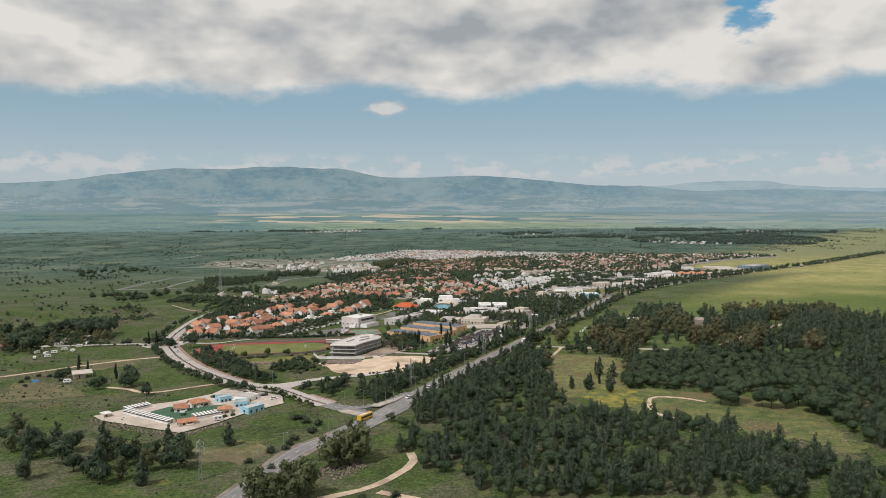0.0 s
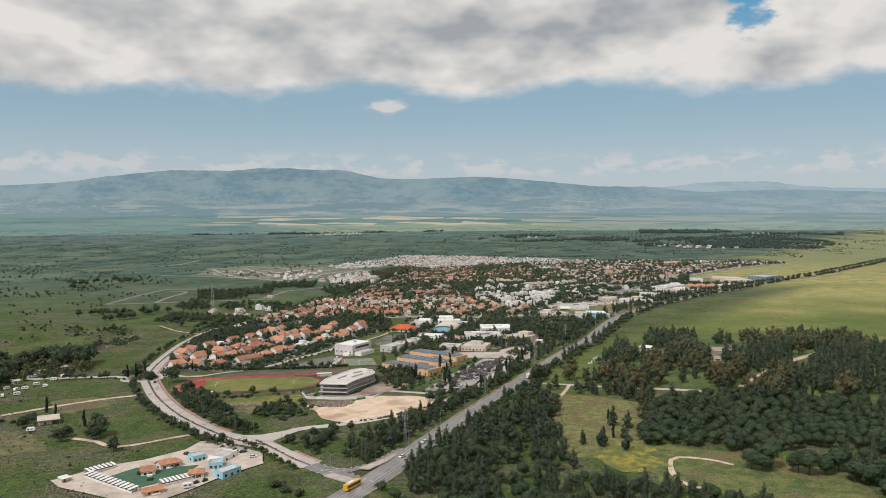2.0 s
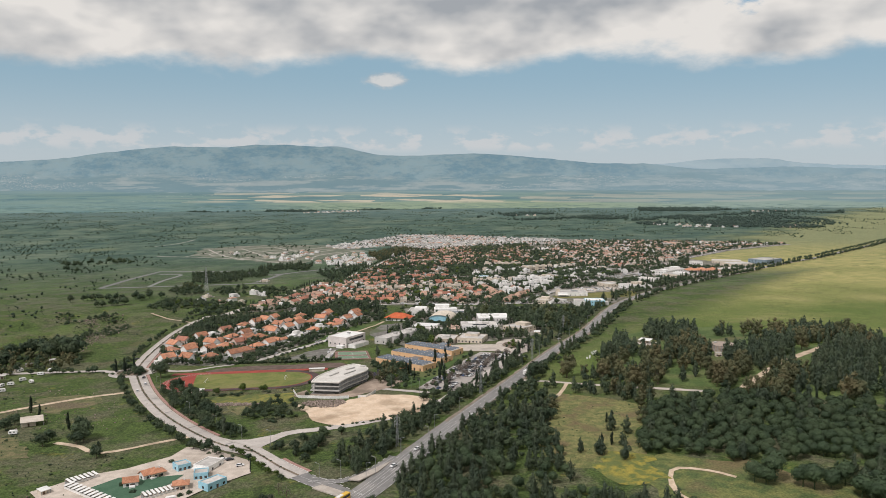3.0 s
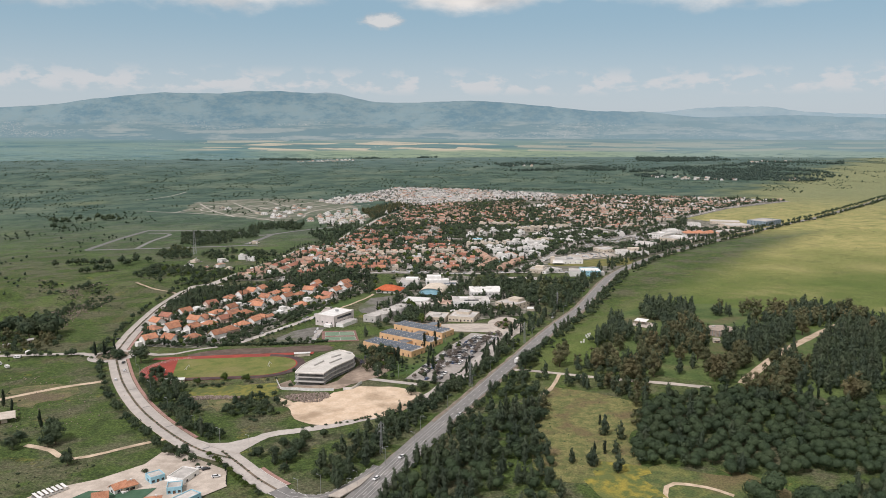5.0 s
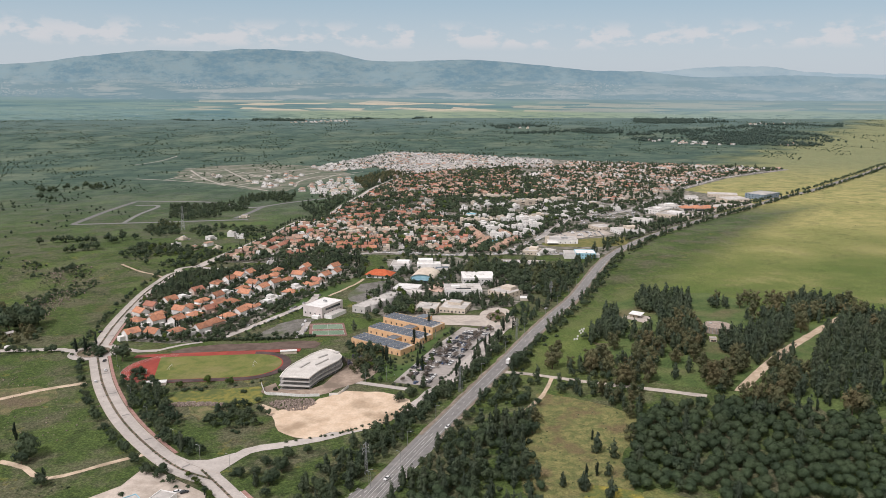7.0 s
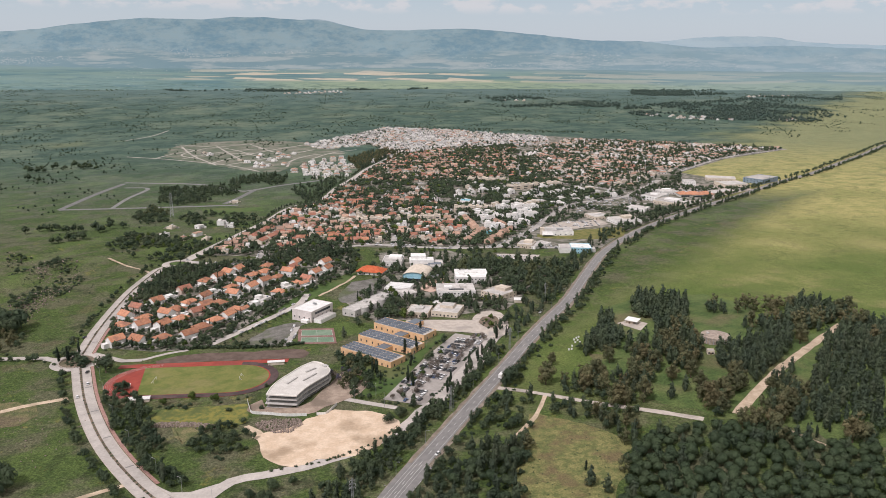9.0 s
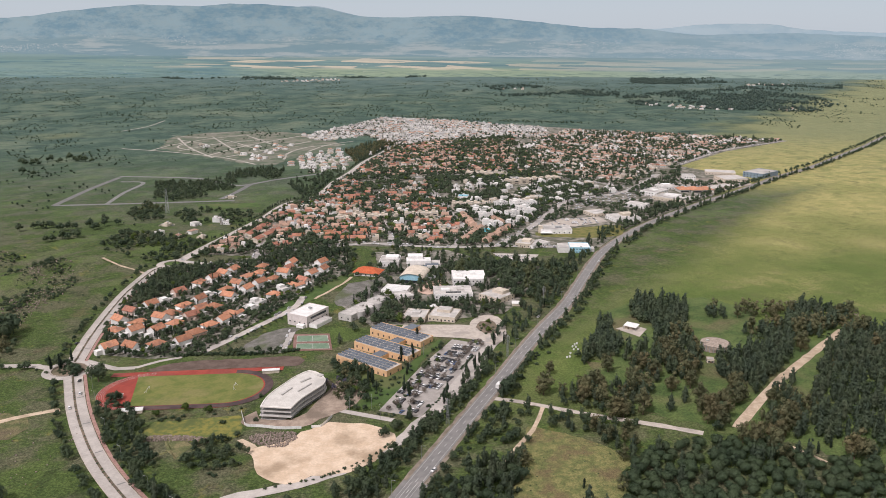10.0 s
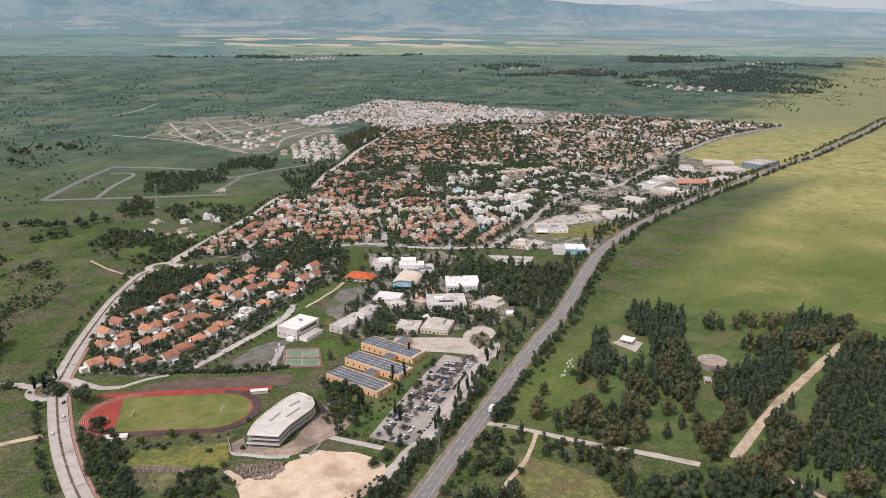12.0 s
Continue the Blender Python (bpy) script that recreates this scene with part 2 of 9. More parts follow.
PAVING = surface("paving", [(0.40, 0.35, 0.30), (0.48, 0.43, 0.37), (0.33, 0.295, 0.26)], 0.25, 0.9, vary=0.05)
GRAVEL = surface("gravel_dirt", [(0.44, 0.34, 0.24), (0.56, 0.45, 0.33), (0.34, 0.27, 0.19)], 0.25, 0.95, bump=0.05, vary=0.05)
SAND = surface("sand", [(0.54, 0.41, 0.29), (0.63, 0.50, 0.37), (0.35, 0.26, 0.175)], 0.12, 0.95, bump=0.05, vary=0.02)
SOIL = surface("bare_soil", [(0.13, 0.10, 0.075), (0.21, 0.165, 0.12), (0.09, 0.085, 0.045)], 0.12, 0.95, bump=0.1, vary=0.05)
PLUM = surface("brown_earth", [(0.10, 0.070, 0.055), (0.145, 0.105, 0.085)], 0.15, 0.95, vary=0.05)
WASTE = surface("weedy_waste_ground", [(0.115, 0.110, 0.095), (0.175, 0.168, 0.150), (0.085, 0.100, 0.050)], 0.15, 0.95, vary=0.05, tufts=1.2)
REDPATH = surface("red_paving", [(0.30, 0.17, 0.14), (0.38, 0.24, 0.20)], 0.5, 0.9, vary=0.05)
TARTAN = surface("red_track", [(0.26, 0.046, 0.032), (0.32, 0.062, 0.042), (0.21, 0.06, 0.048)], 0.12, 0.85, vary=0.02)
DARKTRACK = surface("worn_track", [(0.06, 0.040, 0.040), (0.10, 0.065, 0.06)], 0.12, 0.85, vary=0.02)
TURF = surface("turf", [(0.105, 0.135, 0.030), (0.17, 0.175, 0.050), (0.21, 0.185, 0.075)], 0.10, 0.95, bump=0.03, vary=0.02)
LAWN = surface("lawn", [(0.050, 0.090, 0.022), (0.074, 0.118, 0.032), (0.10, 0.115, 0.042)], 0.10, 0.95, bump=0.03, vary=0.02)
FLOWERS = surface("yellow_flowers", [(0.095, 0.12, 0.034), (0.21, 0.19, 0.045), (0.085, 0.105, 0.032)], 0.25, 0.95, bump=0.1, vary=0.05)
ASTRO = surface("green_court", [(0.05, 0.11, 0.065), (0.065, 0.13, 0.08)], 0.2, 0.9, vary=0.02)
PAINT = surface("road_paint", [(0.42, 0.41, 0.39), (0.66, 0.65, 0.62)], 0.8, 0.8, vary=0.05)
WHITE = surface("white_render", [(0.655, 0.640, 0.61), (0.765, 0.750, 0.72)], 0.25, 0.85, vary=0.10)
CREAM = surface("cream_render", [(0.50, 0.435, 0.35), (0.61, 0.535, 0.44)], 0.25, 0.85, vary=0.12)
PINK = surface("pink_render", [(0.52, 0.41, 0.34), (0.60, 0.48, 0.41)], 0.25, 0.85, vary=0.10)
OCHRE = surface("ochre_render", [(0.64, 0.40, 0.22), (0.71, 0.465, 0.27)], 0.25, 0.85, vary=0.03)
TOWNSOIL = surface("town_yards", [(0.055, 0.066, 0.038), (0.28, 0.255, 0.22), (0.12, 0.115, 0.085)], 0.11, 0.95, bump=0.1, vary=0.02)
CONCRETE = surface("concrete", [(0.40, 0.385, 0.36), (0.50, 0.48, 0.45), (0.33, 0.32, 0.30)], 0.3, 0.9, vary=0.06)
GREYCONC = surface("grey_concrete", [(0.24, 0.24, 0.24), (0.31, 0.31, 0.305)], 0.3, 0.9, vary=0.05)
FLATROOF = surface("pale_flat_roof", [(0.40, 0.38, 0.35), (0.54, 0.51, 0.475), (0.32, 0.305, 0.285)], 0.15, 0.85, vary=0.12)
BLUEWALL = surface("light_blue_cladding", [(0.27, 0.50, 0.60), (0.34, 0.57, 0.66)], 0.2, 0.7, vary=0.05)
METALROOF = surface("white_sheet_roof", [(0.66, 0.65, 0.62), (0.76, 0.75, 0.72)], 0.2, 0.5, vary=0.06)
GREYMETAL = surface("galvanised_steel", [(0.30, 0.31, 0.31), (0.40, 0.41, 0.41)], 0.8, 0.5, metal=0.6, vary=0.05)
SOLAR = surface("solar_cells", [(0.085, 0.105, 0.13), (0.115, 0.135, 0.16)], 0.5, 0.25, vary=0.15, spec=0.5)
WINDOW = surface("window_glass", [(0.025, 0.03, 0.035), (0.05, 0.055, 0.06)], 0.4, 0.12, vary=0.3, spec=0.5)
DOOR = surface("dark_door", [(0.10, 0.065, 0.045), (0.14, 0.09, 0.06)], 0.5, 0.6)
BARK = surface("bark", [(0.09, 0.065, 0.045), (0.15, 0.115, 0.085)], 1.5, 0.95, vary=0.1)
ROCKS = surface("basalt_rubble", [(0.17, 0.135, 0.11), (0.28, 0.225, 0.19)], 0.9, 0.95, island=True, vary=0.3)
TYRE = surface("rubber", [(0.02, 0.02, 0.02), (0.035, 0.035, 0.035)], 3.0, 0.9)
POOL = surface("pool_water", [(0.03, 0.35, 0.42), (0.05, 0.42, 0.48)], 0.3, 0.08, spec=0.5)
BLUETARP = surface("blue_tarpaulin", [(0.03, 0.16, 0.36), (0.05, 0.22, 0.45)], 0.4, 0.6)
YELLOW = surface("yellow_paint", [(0.62, 0.36, 0.02), (0.70, 0.42, 0.03)], 0.4, 0.4, vary=0.02, spec=0.5)


def tiles(name, a, b, c):
    """Clay tiles: rows of ridges up the slope, tone by house and by patch."""
    return surface(name, [a, b, c], 0.55, 0.85, vary=0.26, fine=5.0, tufts=1.0)


TILE_ORANGE = tiles("orange_roof_tiles", (0.36, 0.160, 0.090), (0.44, 0.215, 0.128), (0.26, 0.135, 0.092))
TILE_RED = tiles("red_roof_tiles", (0.28, 0.120, 0.080), (0.36, 0.165, 0.110), (0.24, 0.125, 0.09))
TILE_PALE = tiles("pale_roof_tiles", (0.34, 0.215, 0.155), (0.43, 0.285, 0.21), (0.29, 0.20, 0.155))
LEAF_PINE = leafy("pine_needles", (0.060, 0.085, 0.054), (0.086, 0.114, 0.064), (0.106, 0.120, 0.072))
LEAF_UMB = leafy("stone_pine_needles", (0.054, 0.085, 0.044), (0.077, 0.113, 0.055), (0.094, 0.122, 0.062))
LEAF_BROAD = leafy("broad_leaves", (0.050, 0.078, 0.045), (0.084, 0.116, 0.060), (0.106, 0.122, 0.070))
LEAF_EUC = leafy("eucalyptus_leaves", (0.118, 0.130, 0.066), (0.168, 0.164, 0.082), (0.220, 0.172, 0.090))
# far foliage: distance haze put into the leaf colour as a blue-green tint
LEAF_FAR_HAZED = leafy("far_leaves_hazed", (0.068, 0.108, 0.092), (0.094, 0.138, 0.112), (0.108, 0.142, 0.108))
LEAF_GUM = leafy("gum_leaves", (0.115, 0.142, 0.068), (0.155, 0.178, 0.082), (0.170, 0.162, 0.085))
LEAF_SCRUB = leafy("scrub_leaves", (0.052, 0.082, 0.052), (0.074, 0.108, 0.064), (0.090, 0.112, 0.066))
LEAF_CYP = leafy("cypress_scales", (0.022, 0.036, 0.023), (0.038, 0.056, 0.034), (0.046, 0.062, 0.038))
LEAF_FRESH = leafy("fresh_leaves", (0.060, 0.100, 0.020), (0.100, 0.145, 0.030), (0.14, 0.15, 0.05))
LEAF_BARE = leafy("bare_twigs", (0.17, 0.145, 0.12), (0.24, 0.205, 0.175), (0.20, 0.165, 0.125))
LEAF_MAUVE = leafy("mauve_blossom", (0.10, 0.095, 0.13), (0.16, 0.15, 0.20), (0.12, 0.12, 0.13))


# ---- mesh helpers ----
def H(x, y):
    """The lie of the land."""
    u = 1.6 * np.tanh(x / 1600)
    v = np.clip(y, 100, 2400) / 1000
    k = np.clip((y - 330) / 170, 0, 1)
    f = np.clip((y - 2400) / 2000, 0, 1)
    h = 7.5 + 31.5 * u - 14.1 * v - 4.4 * u * u - 6.3 * u * v + 1.76 * v * v
    h = h + 8 * np.exp(-((x - 270) ** 2 + (y - 640) ** 2) / 16900) - 5 * (1 - k * k * (3 - 2 * k))
    rise = np.clip((-x - 310) / 90, 0, 1) * np.clip((x + 950) / 200, 0, 1) * np.clip((y - 745) / 90, 0, 1) * np.clip((1130 - y) / 110, 0, 1)
    h = h + 12.0 * rise * np.sin(x / 36 + 1.3 * np.sin(y / 61)) * np.sin(y / 49 + 0.9 * np.sin(x / 47))
    return h + (36 - 8 * u) * f * f * (3 - 2 * f)


class Solid:
    """Vertices and faces of one mesh, gathered piece by piece."""

    def __init__(self):
        self.v, self.f = [], []

    def add(self, verts, faces, m=None):
        n = len(self.v)
        self.v += [tuple(m @ Vector(p)) for p in verts] if m is not None else [tuple(p) for p in verts]
        self.f += [tuple(i + n for i in f) for f in faces]
        return self

    def box(self, sx, sy, z0, z1, cx=0, cy=0, m=None, taper=1.0):
        a, b = sx / 2, sy / 2
        lo = [(cx - a, cy - b, z0), (cx + a, cy - b, z0), (cx + a, cy + b, z0), (cx - a, cy + b, z0)]
        hi = [(cx - a * taper, cy - b * taper, z1), (cx + a * taper, cy - b * taper, z1), (cx + a * taper, cy + b * taper, z1), (cx - a * taper, cy + b * taper, z1)]
        return self.add(lo + hi, [(3, 2, 1, 0), (4, 5, 6, 7), (0, 1, 5, 4), (1, 2, 6, 5), (2, 3, 7, 6), (3, 0, 4, 7)], m)

    def prism(self, pts, z0, z1, m=None):
        n = len(pts)
        v = [(x, y, z0) for x, y in pts] + [(x, y, z1) for x, y in pts]
        return self.add(v, [tuple(range(n))[::-1], tuple(range(n, 2 * n))] + [(i, (i + 1) % n, n + (i + 1) % n, n + i) for i in range(n)], m)

    def ring(self, sx, sy, z0, z1, t, cx=0, cy=0, m=None):
        """A closed rim of thickness t."""
        v = []
        for z in (z0, z1):
            for a, b in ((sx / 2, sy / 2), (sx / 2 - t, sy / 2 - t)):
                v += [(cx - a, cy - b, z), (cx + a, cy - b, z), (cx + a, cy + b, z), (cx - a, cy + b, z)]
        f = []
        for i in range(4):
            j = (i + 1) % 4
            f += [(i, j, 8 + j, 8 + i), (4 + j, 4 + i, 12 + i, 12 + j), (8 + i, 8 + j, 12 + j, 12 + i), (j, i, 4 + i, 4 + j)]
        return self.add(v, f, m)

    def tube(self, r0, r1, z0, z1, n=8, cx=0, cy=0, m=None, caps=True):
        a = [2 * math.pi * i / n for i in range(n)]
        v = [(cx + r0 * math.cos(t), cy + r0 * math.sin(t), z0) for t in a] + [(cx + r1 * math.cos(t), cy + r1 * math.sin(t), z1) for t in a]
        f = [(i, (i + 1) % n, n + (i + 1) % n, n + i) for i in range(n)]
        return self.add(v, f + ([tuple(range(n))[::-1], tuple(range(n, 2 * n))] if caps else []), m)

    def beam(self, a, b, r, n=4):
        a, b = Vector(a), Vector(b)
        m = Matrix.Translation(a) @ (b - a).to_track_quat("Z", "Y").to_matrix().to_4x4()
        return self.tube(r, r, 0, (b - a).length, n, m=m)

    def mesh(self, name):
        me = bpy.data.meshes.new(name)
        me.from_pydata(self.v, [], self.f)
        return me


def part(name, solid, material, parent=None, label=""):
    """ONE mesh object under a thing or a part (or at the top)."""
    me = solid if isinstance(solid, bpy.types.Mesh) else solid.mesh(name)
    if not me.materials:
        me.materials.append(material)
    ob = new(name, me)
    ob.parent = parent
    return tagged(ob, label)


def thing(name, x, y, turn=0.0, label="", category="", group="", kind="", z=None):
    """An empty at the base of a thing, on the ground."""
    ob = new(name)
    ob.empty_display_size = 0.5
    ob.matrix_basis = pose(x, y, float(H(x, y)) if z is None else z, 0, 0, turn)
    return tagged(ob, label, category, group, kind)


def smooth(pts, step=8.0):
    """A soft line through the points."""
    p = [Vector(q[:2]) for q in pts]
    p = [p[0] * 2 - p[1]] + p + [p[-1] * 2 - p[-2]]
    out = []
    for i in range(1, len(p) - 2):
        a, b, c, d = p[i - 1:i + 3]
        n = max(1, int((c - b).length / step))
        for j in range(n):
            t = j / n
            out.append(0.5 * (2 * b + (c - a) * t + (2 * a - 5 * b + 4 * c - d) * t * t + (3 * b - a - 3 * c + d) * t ** 3))
    return out + [p[-2]]


BLOCKED = []      # (x0, y0, x1, y1, half width) kept free of trees and houses


def side_line(line, off):
    out = []
    for i, q in enumerate(line):
        d = (line[min(i + 1, len(line) - 1)] - line[max(i - 1, 0)]).normalized()
        out.append(q + Vector((-d.y, d.x)) * off)
    return out


def strip(solid, line, off, width, dz):
    a, b = side_line(line, off - width / 2), side_line(line, off + width / 2)
    v = []
    for p, q in zip(a, b):
        v += [(p.x, p.y, H(p.x, p.y) + dz), (q.x, q.y, H(q.x, q.y) + dz)]
    solid.add(v, [(2 * i, 2 * i + 2, 2 * i + 3, 2 * i + 1) for i in range(len(line) - 1)])


def road(name, pts, width, material, dz=0.2, label="", kind="structure", block=True, ragged=0.0):
    line = smooth(pts)
    s = Solid()
    strip(s, line, 0, width, dz)
    if ragged:
        s.v = [(x + ragged * noise.noise((x * 0.2, y * 0.2, 3)), y + ragged * noise.noise((x * 0.2, y * 0.2, 9)), z) for x, y, z in s.v]
    ob = part(name, s, material)
    tagged(ob, label, "road", "", kind)
    if block:
        for a, b in zip(line[::2], line[2::2] + [line[-1]]):
            BLOCKED.append((a.x, a.y, b.x, b.y, width / 2))
    return ob, line


def patch(name, pts, dz, material, label="", parent=None, cell=14.0, category="ground", wobble=0.0, kind="structure"):
    """A draped surface with that outline."""
    bm = bmesh.new()
    p = smooth(list(pts) + [pts[0]], 6.0)[:-1] if wobble else [Vector(q[:2]) for q in pts]
    if wobble:
        p = [q + Vector((noise.noise((q.x * .08, q.y * .08, 1)), noise.noise((q.x * .08, q.y * .08, 7)))) * wobble for q in p]
    bm.faces.new([bm.verts.new((q.x, q.y, 0)) for q in p])
    bmesh.ops.triangulate(bm, faces=bm.faces[:])
    for axis in (0, 1):
        lo, hi = min(q[axis] for q in p), max(q[axis] for q in p)
        c = lo + cell
        while c < hi:
            co, no = [0, 0, 0], [0, 0, 0]
            co[axis], no[axis] = c, 1
            bmesh.ops.bisect_plane(bm, geom=bm.verts[:] + bm.edges[:] + bm.faces[:], plane_co=co, plane_no=no)
            c += cell
    for v in bm.verts:
        v.co.z = H(v.co.x, v.co.y) + dz
    bmesh.ops.recalc_face_normals(bm, faces=bm.faces[:])
    if sum(f.normal.z for f in bm.faces) < 0:
        bmesh.ops.reverse_faces(bm, faces=bm.faces[:])
    me = bpy.data.meshes.new(name)
    bm.to_mesh(me)
    bm.free()
    ob = part(name, me, material, parent)
    if parent is None:
        tagged(ob, label, category, "", kind)
    return ob


# ---- the land and the distance ----
def axis(stops):
    out = []
    for a, b, step in stops:
        out += list(np.arange(a, b, step))
    return np.array(out + [stops[-1][1]])


def sheet(name, X, Y, Z, material):
    ny, nx = X.shape
    v = np.stack([X, Y, Z], -1).reshape(-1, 3)
    i = np.arange(nx * ny).reshape(ny, nx)
    f = np.stack([i[:-1, :-1], i[:-1, 1:], i[1:, 1:], i[1:, :-1]], -1).reshape(-1, 4)
    me = bpy.data.meshes.new(name)
    me.from_pydata(v.tolist(), [], f.tolist())
    me.polygons.foreach_set("use_smooth", [True] * len(f))
    me.materials.append(material)
    return new(name, me)


gx = axis([(-4600, -1600, 250), (-1600, -900, 60), (-900, 600, 14), (600, 1600, 60), (1600, 4600, 250)])
gy = axis([(-1500, 150, 110), (150, 900, 14), (900, 2400, 50), (2400, 4400, 100)])
GX, GY = np.meshgrid(gx, gy)
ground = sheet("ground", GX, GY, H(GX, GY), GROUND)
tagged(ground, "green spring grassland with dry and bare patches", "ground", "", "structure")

# the valley beyond the plateau's rim and the range behind it: a far backdrop
def valley_material():
    """Far valley floor: blue-green slopes, pale fields in long strips; distance haze painted into the colours."""
    m = bpy.data.materials.new("far_valley")
    m.use_nodes = True
    k = Nodes(m.node_tree)
    p = k.add("NewGeometry").outputs["Position"]
    s = k.add("SeparateXYZ")
    k.link(p, s.inputs[0])
    x, y, z = s.outputs
    mp = k.add("Mapping")
    mp.inputs["Scale"].default_value = (0.22, 0.1, 6.5)
    k.link(p, mp.inputs["Vector"])
    q = mp.outputs[0]
    parcels = k.add("Mapping")
    parcels.inputs["Scale"].default_value = (0.0042, 0.0, 0.115)
    k.link(p, parcels.inputs["Vector"])
    plot, pick = k.cells(parcels.outputs[0], 1.0)
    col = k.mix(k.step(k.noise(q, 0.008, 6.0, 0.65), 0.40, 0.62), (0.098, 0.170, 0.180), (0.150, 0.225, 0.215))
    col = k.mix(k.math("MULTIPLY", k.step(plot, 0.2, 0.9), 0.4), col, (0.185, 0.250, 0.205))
    low = k.math("SUBTRACT", 1.0, k.step(k.math("ADD", z, k.math("MULTIPLY", k.math("SUBTRACT", k.noise(q, 0.006, 3.0), 0.5), 60.0)), 44.0, 62.0))
    green = k.math("MULTIPLY", low, k.step(x, -1200.0, -500.0))
    col = k.mix(k.math("MULTIPLY", green, 0.75), col, (0.235, 0.290, 0.190))
    band = k.math("MULTIPLY", k.step(z, 46.0, 58.0), k.math("SUBTRACT", 1.0, k.step(z, 100.0, 116.0)))
    span = k.math("MULTIPLY", k.step(x, -1700.0, -900.0), k.math("SUBTRACT", 1.0, k.math("MULTIPLY", k.step(x, 0.0, 700.0), 0.55)))
    field = k.math("MULTIPLY", k.step(pick, 0.60, 0.66), k.math("MULTIPLY", band, span))
    col = k.mix(k.math("MULTIPLY", field, 0.80), col, (0.46, 0.405, 0.315))
    col = k.mix(k.math("MULTIPLY", k.step(k.noise(q, 0.03, 4.0, 0.7), 0.57, 0.66), 0.6), col, (0.085, 0.145, 0.160))
    roofs = k.math("MULTIPLY", k.step(k.noise(p, 0.09, 3.0, 0.7), 0.62, 0.67), k.step(k.noise(q, 0.006, 2.0), 0.52, 0.62))
    col = k.mix(k.math("MULTIPLY", roofs, 0.6), col, (0.45, 0.44, 0.41))
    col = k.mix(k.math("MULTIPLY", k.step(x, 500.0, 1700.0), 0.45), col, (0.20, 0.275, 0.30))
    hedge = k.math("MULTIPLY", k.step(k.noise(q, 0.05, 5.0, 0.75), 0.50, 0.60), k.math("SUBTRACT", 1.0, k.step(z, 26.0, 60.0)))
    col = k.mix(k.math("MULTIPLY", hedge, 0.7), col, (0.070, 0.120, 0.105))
    # higher up, blends into the hazed colour of the range foot
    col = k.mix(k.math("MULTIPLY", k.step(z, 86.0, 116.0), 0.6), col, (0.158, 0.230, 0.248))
    b = k.add("BsdfPrincipled")
    b.inputs["Roughness"].default_value, b.inputs["Specular IOR Level"].default_value = 1.0, 0.0
    k.link(col, b.inputs["Base Color"])
    k.link(b.outputs[0], k.add("OutputMaterial").inputs["Surface"])
    return m


def range_material():
    """Far mountains: wooded upper slopes, paler open foothills, villages as pale specks; blue haze painted into all
    colours.
    """
    m = bpy.data.materials.new("far_range")
    m.use_nodes = True
    k = Nodes(m.node_tree)
    p = k.add("NewGeometry").outputs["Position"]
    s = k.add("SeparateXYZ")
    k.link(p, s.inputs[0])
    x, y, z = s.outputs
    mp = k.add("Mapping")
    mp.inputs["Scale"].default_value, mp.inputs["Rotation"].default_value = (1.0, 0.1, 2.4), (0, radians(9), 0)
    k.link(p, mp.inputs["Vector"])
    q = mp.outputs[0]
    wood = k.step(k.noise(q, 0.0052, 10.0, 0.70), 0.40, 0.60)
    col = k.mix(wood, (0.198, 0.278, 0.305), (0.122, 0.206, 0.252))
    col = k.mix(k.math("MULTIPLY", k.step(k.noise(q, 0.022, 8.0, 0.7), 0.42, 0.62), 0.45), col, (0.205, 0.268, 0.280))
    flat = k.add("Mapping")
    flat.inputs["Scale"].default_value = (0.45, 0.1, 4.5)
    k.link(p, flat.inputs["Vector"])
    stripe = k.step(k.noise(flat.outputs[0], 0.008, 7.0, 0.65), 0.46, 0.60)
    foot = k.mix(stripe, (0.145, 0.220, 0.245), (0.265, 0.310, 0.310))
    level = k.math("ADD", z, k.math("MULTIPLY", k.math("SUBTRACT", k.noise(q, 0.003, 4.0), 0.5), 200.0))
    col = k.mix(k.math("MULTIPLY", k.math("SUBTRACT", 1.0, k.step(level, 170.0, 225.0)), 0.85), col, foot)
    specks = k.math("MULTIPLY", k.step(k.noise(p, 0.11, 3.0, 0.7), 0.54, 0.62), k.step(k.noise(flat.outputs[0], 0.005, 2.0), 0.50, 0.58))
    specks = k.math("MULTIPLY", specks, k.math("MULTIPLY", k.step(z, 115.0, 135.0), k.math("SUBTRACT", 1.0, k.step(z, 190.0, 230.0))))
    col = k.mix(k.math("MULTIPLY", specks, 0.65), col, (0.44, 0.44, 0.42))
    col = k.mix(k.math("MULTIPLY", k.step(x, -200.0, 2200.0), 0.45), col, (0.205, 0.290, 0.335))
    b = k.add("BsdfPrincipled")
    b.inputs["Roughness"].default_value, b.inputs["Specular IOR Level"].default_value = 1.0, 0.0
    k.link(col, b.inputs["Base Color"])
    k.link(b.outputs[0], k.add("OutputMaterial").inputs["Surface"])
    return m


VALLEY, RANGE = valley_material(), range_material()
# pale blue base colours carry the haze of the farthest ridge
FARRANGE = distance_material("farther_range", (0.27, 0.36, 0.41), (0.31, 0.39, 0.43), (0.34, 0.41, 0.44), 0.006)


def crest(x, knots):
    kx, kz = zip(*knots)
    return np.interp(x, kx, kz)


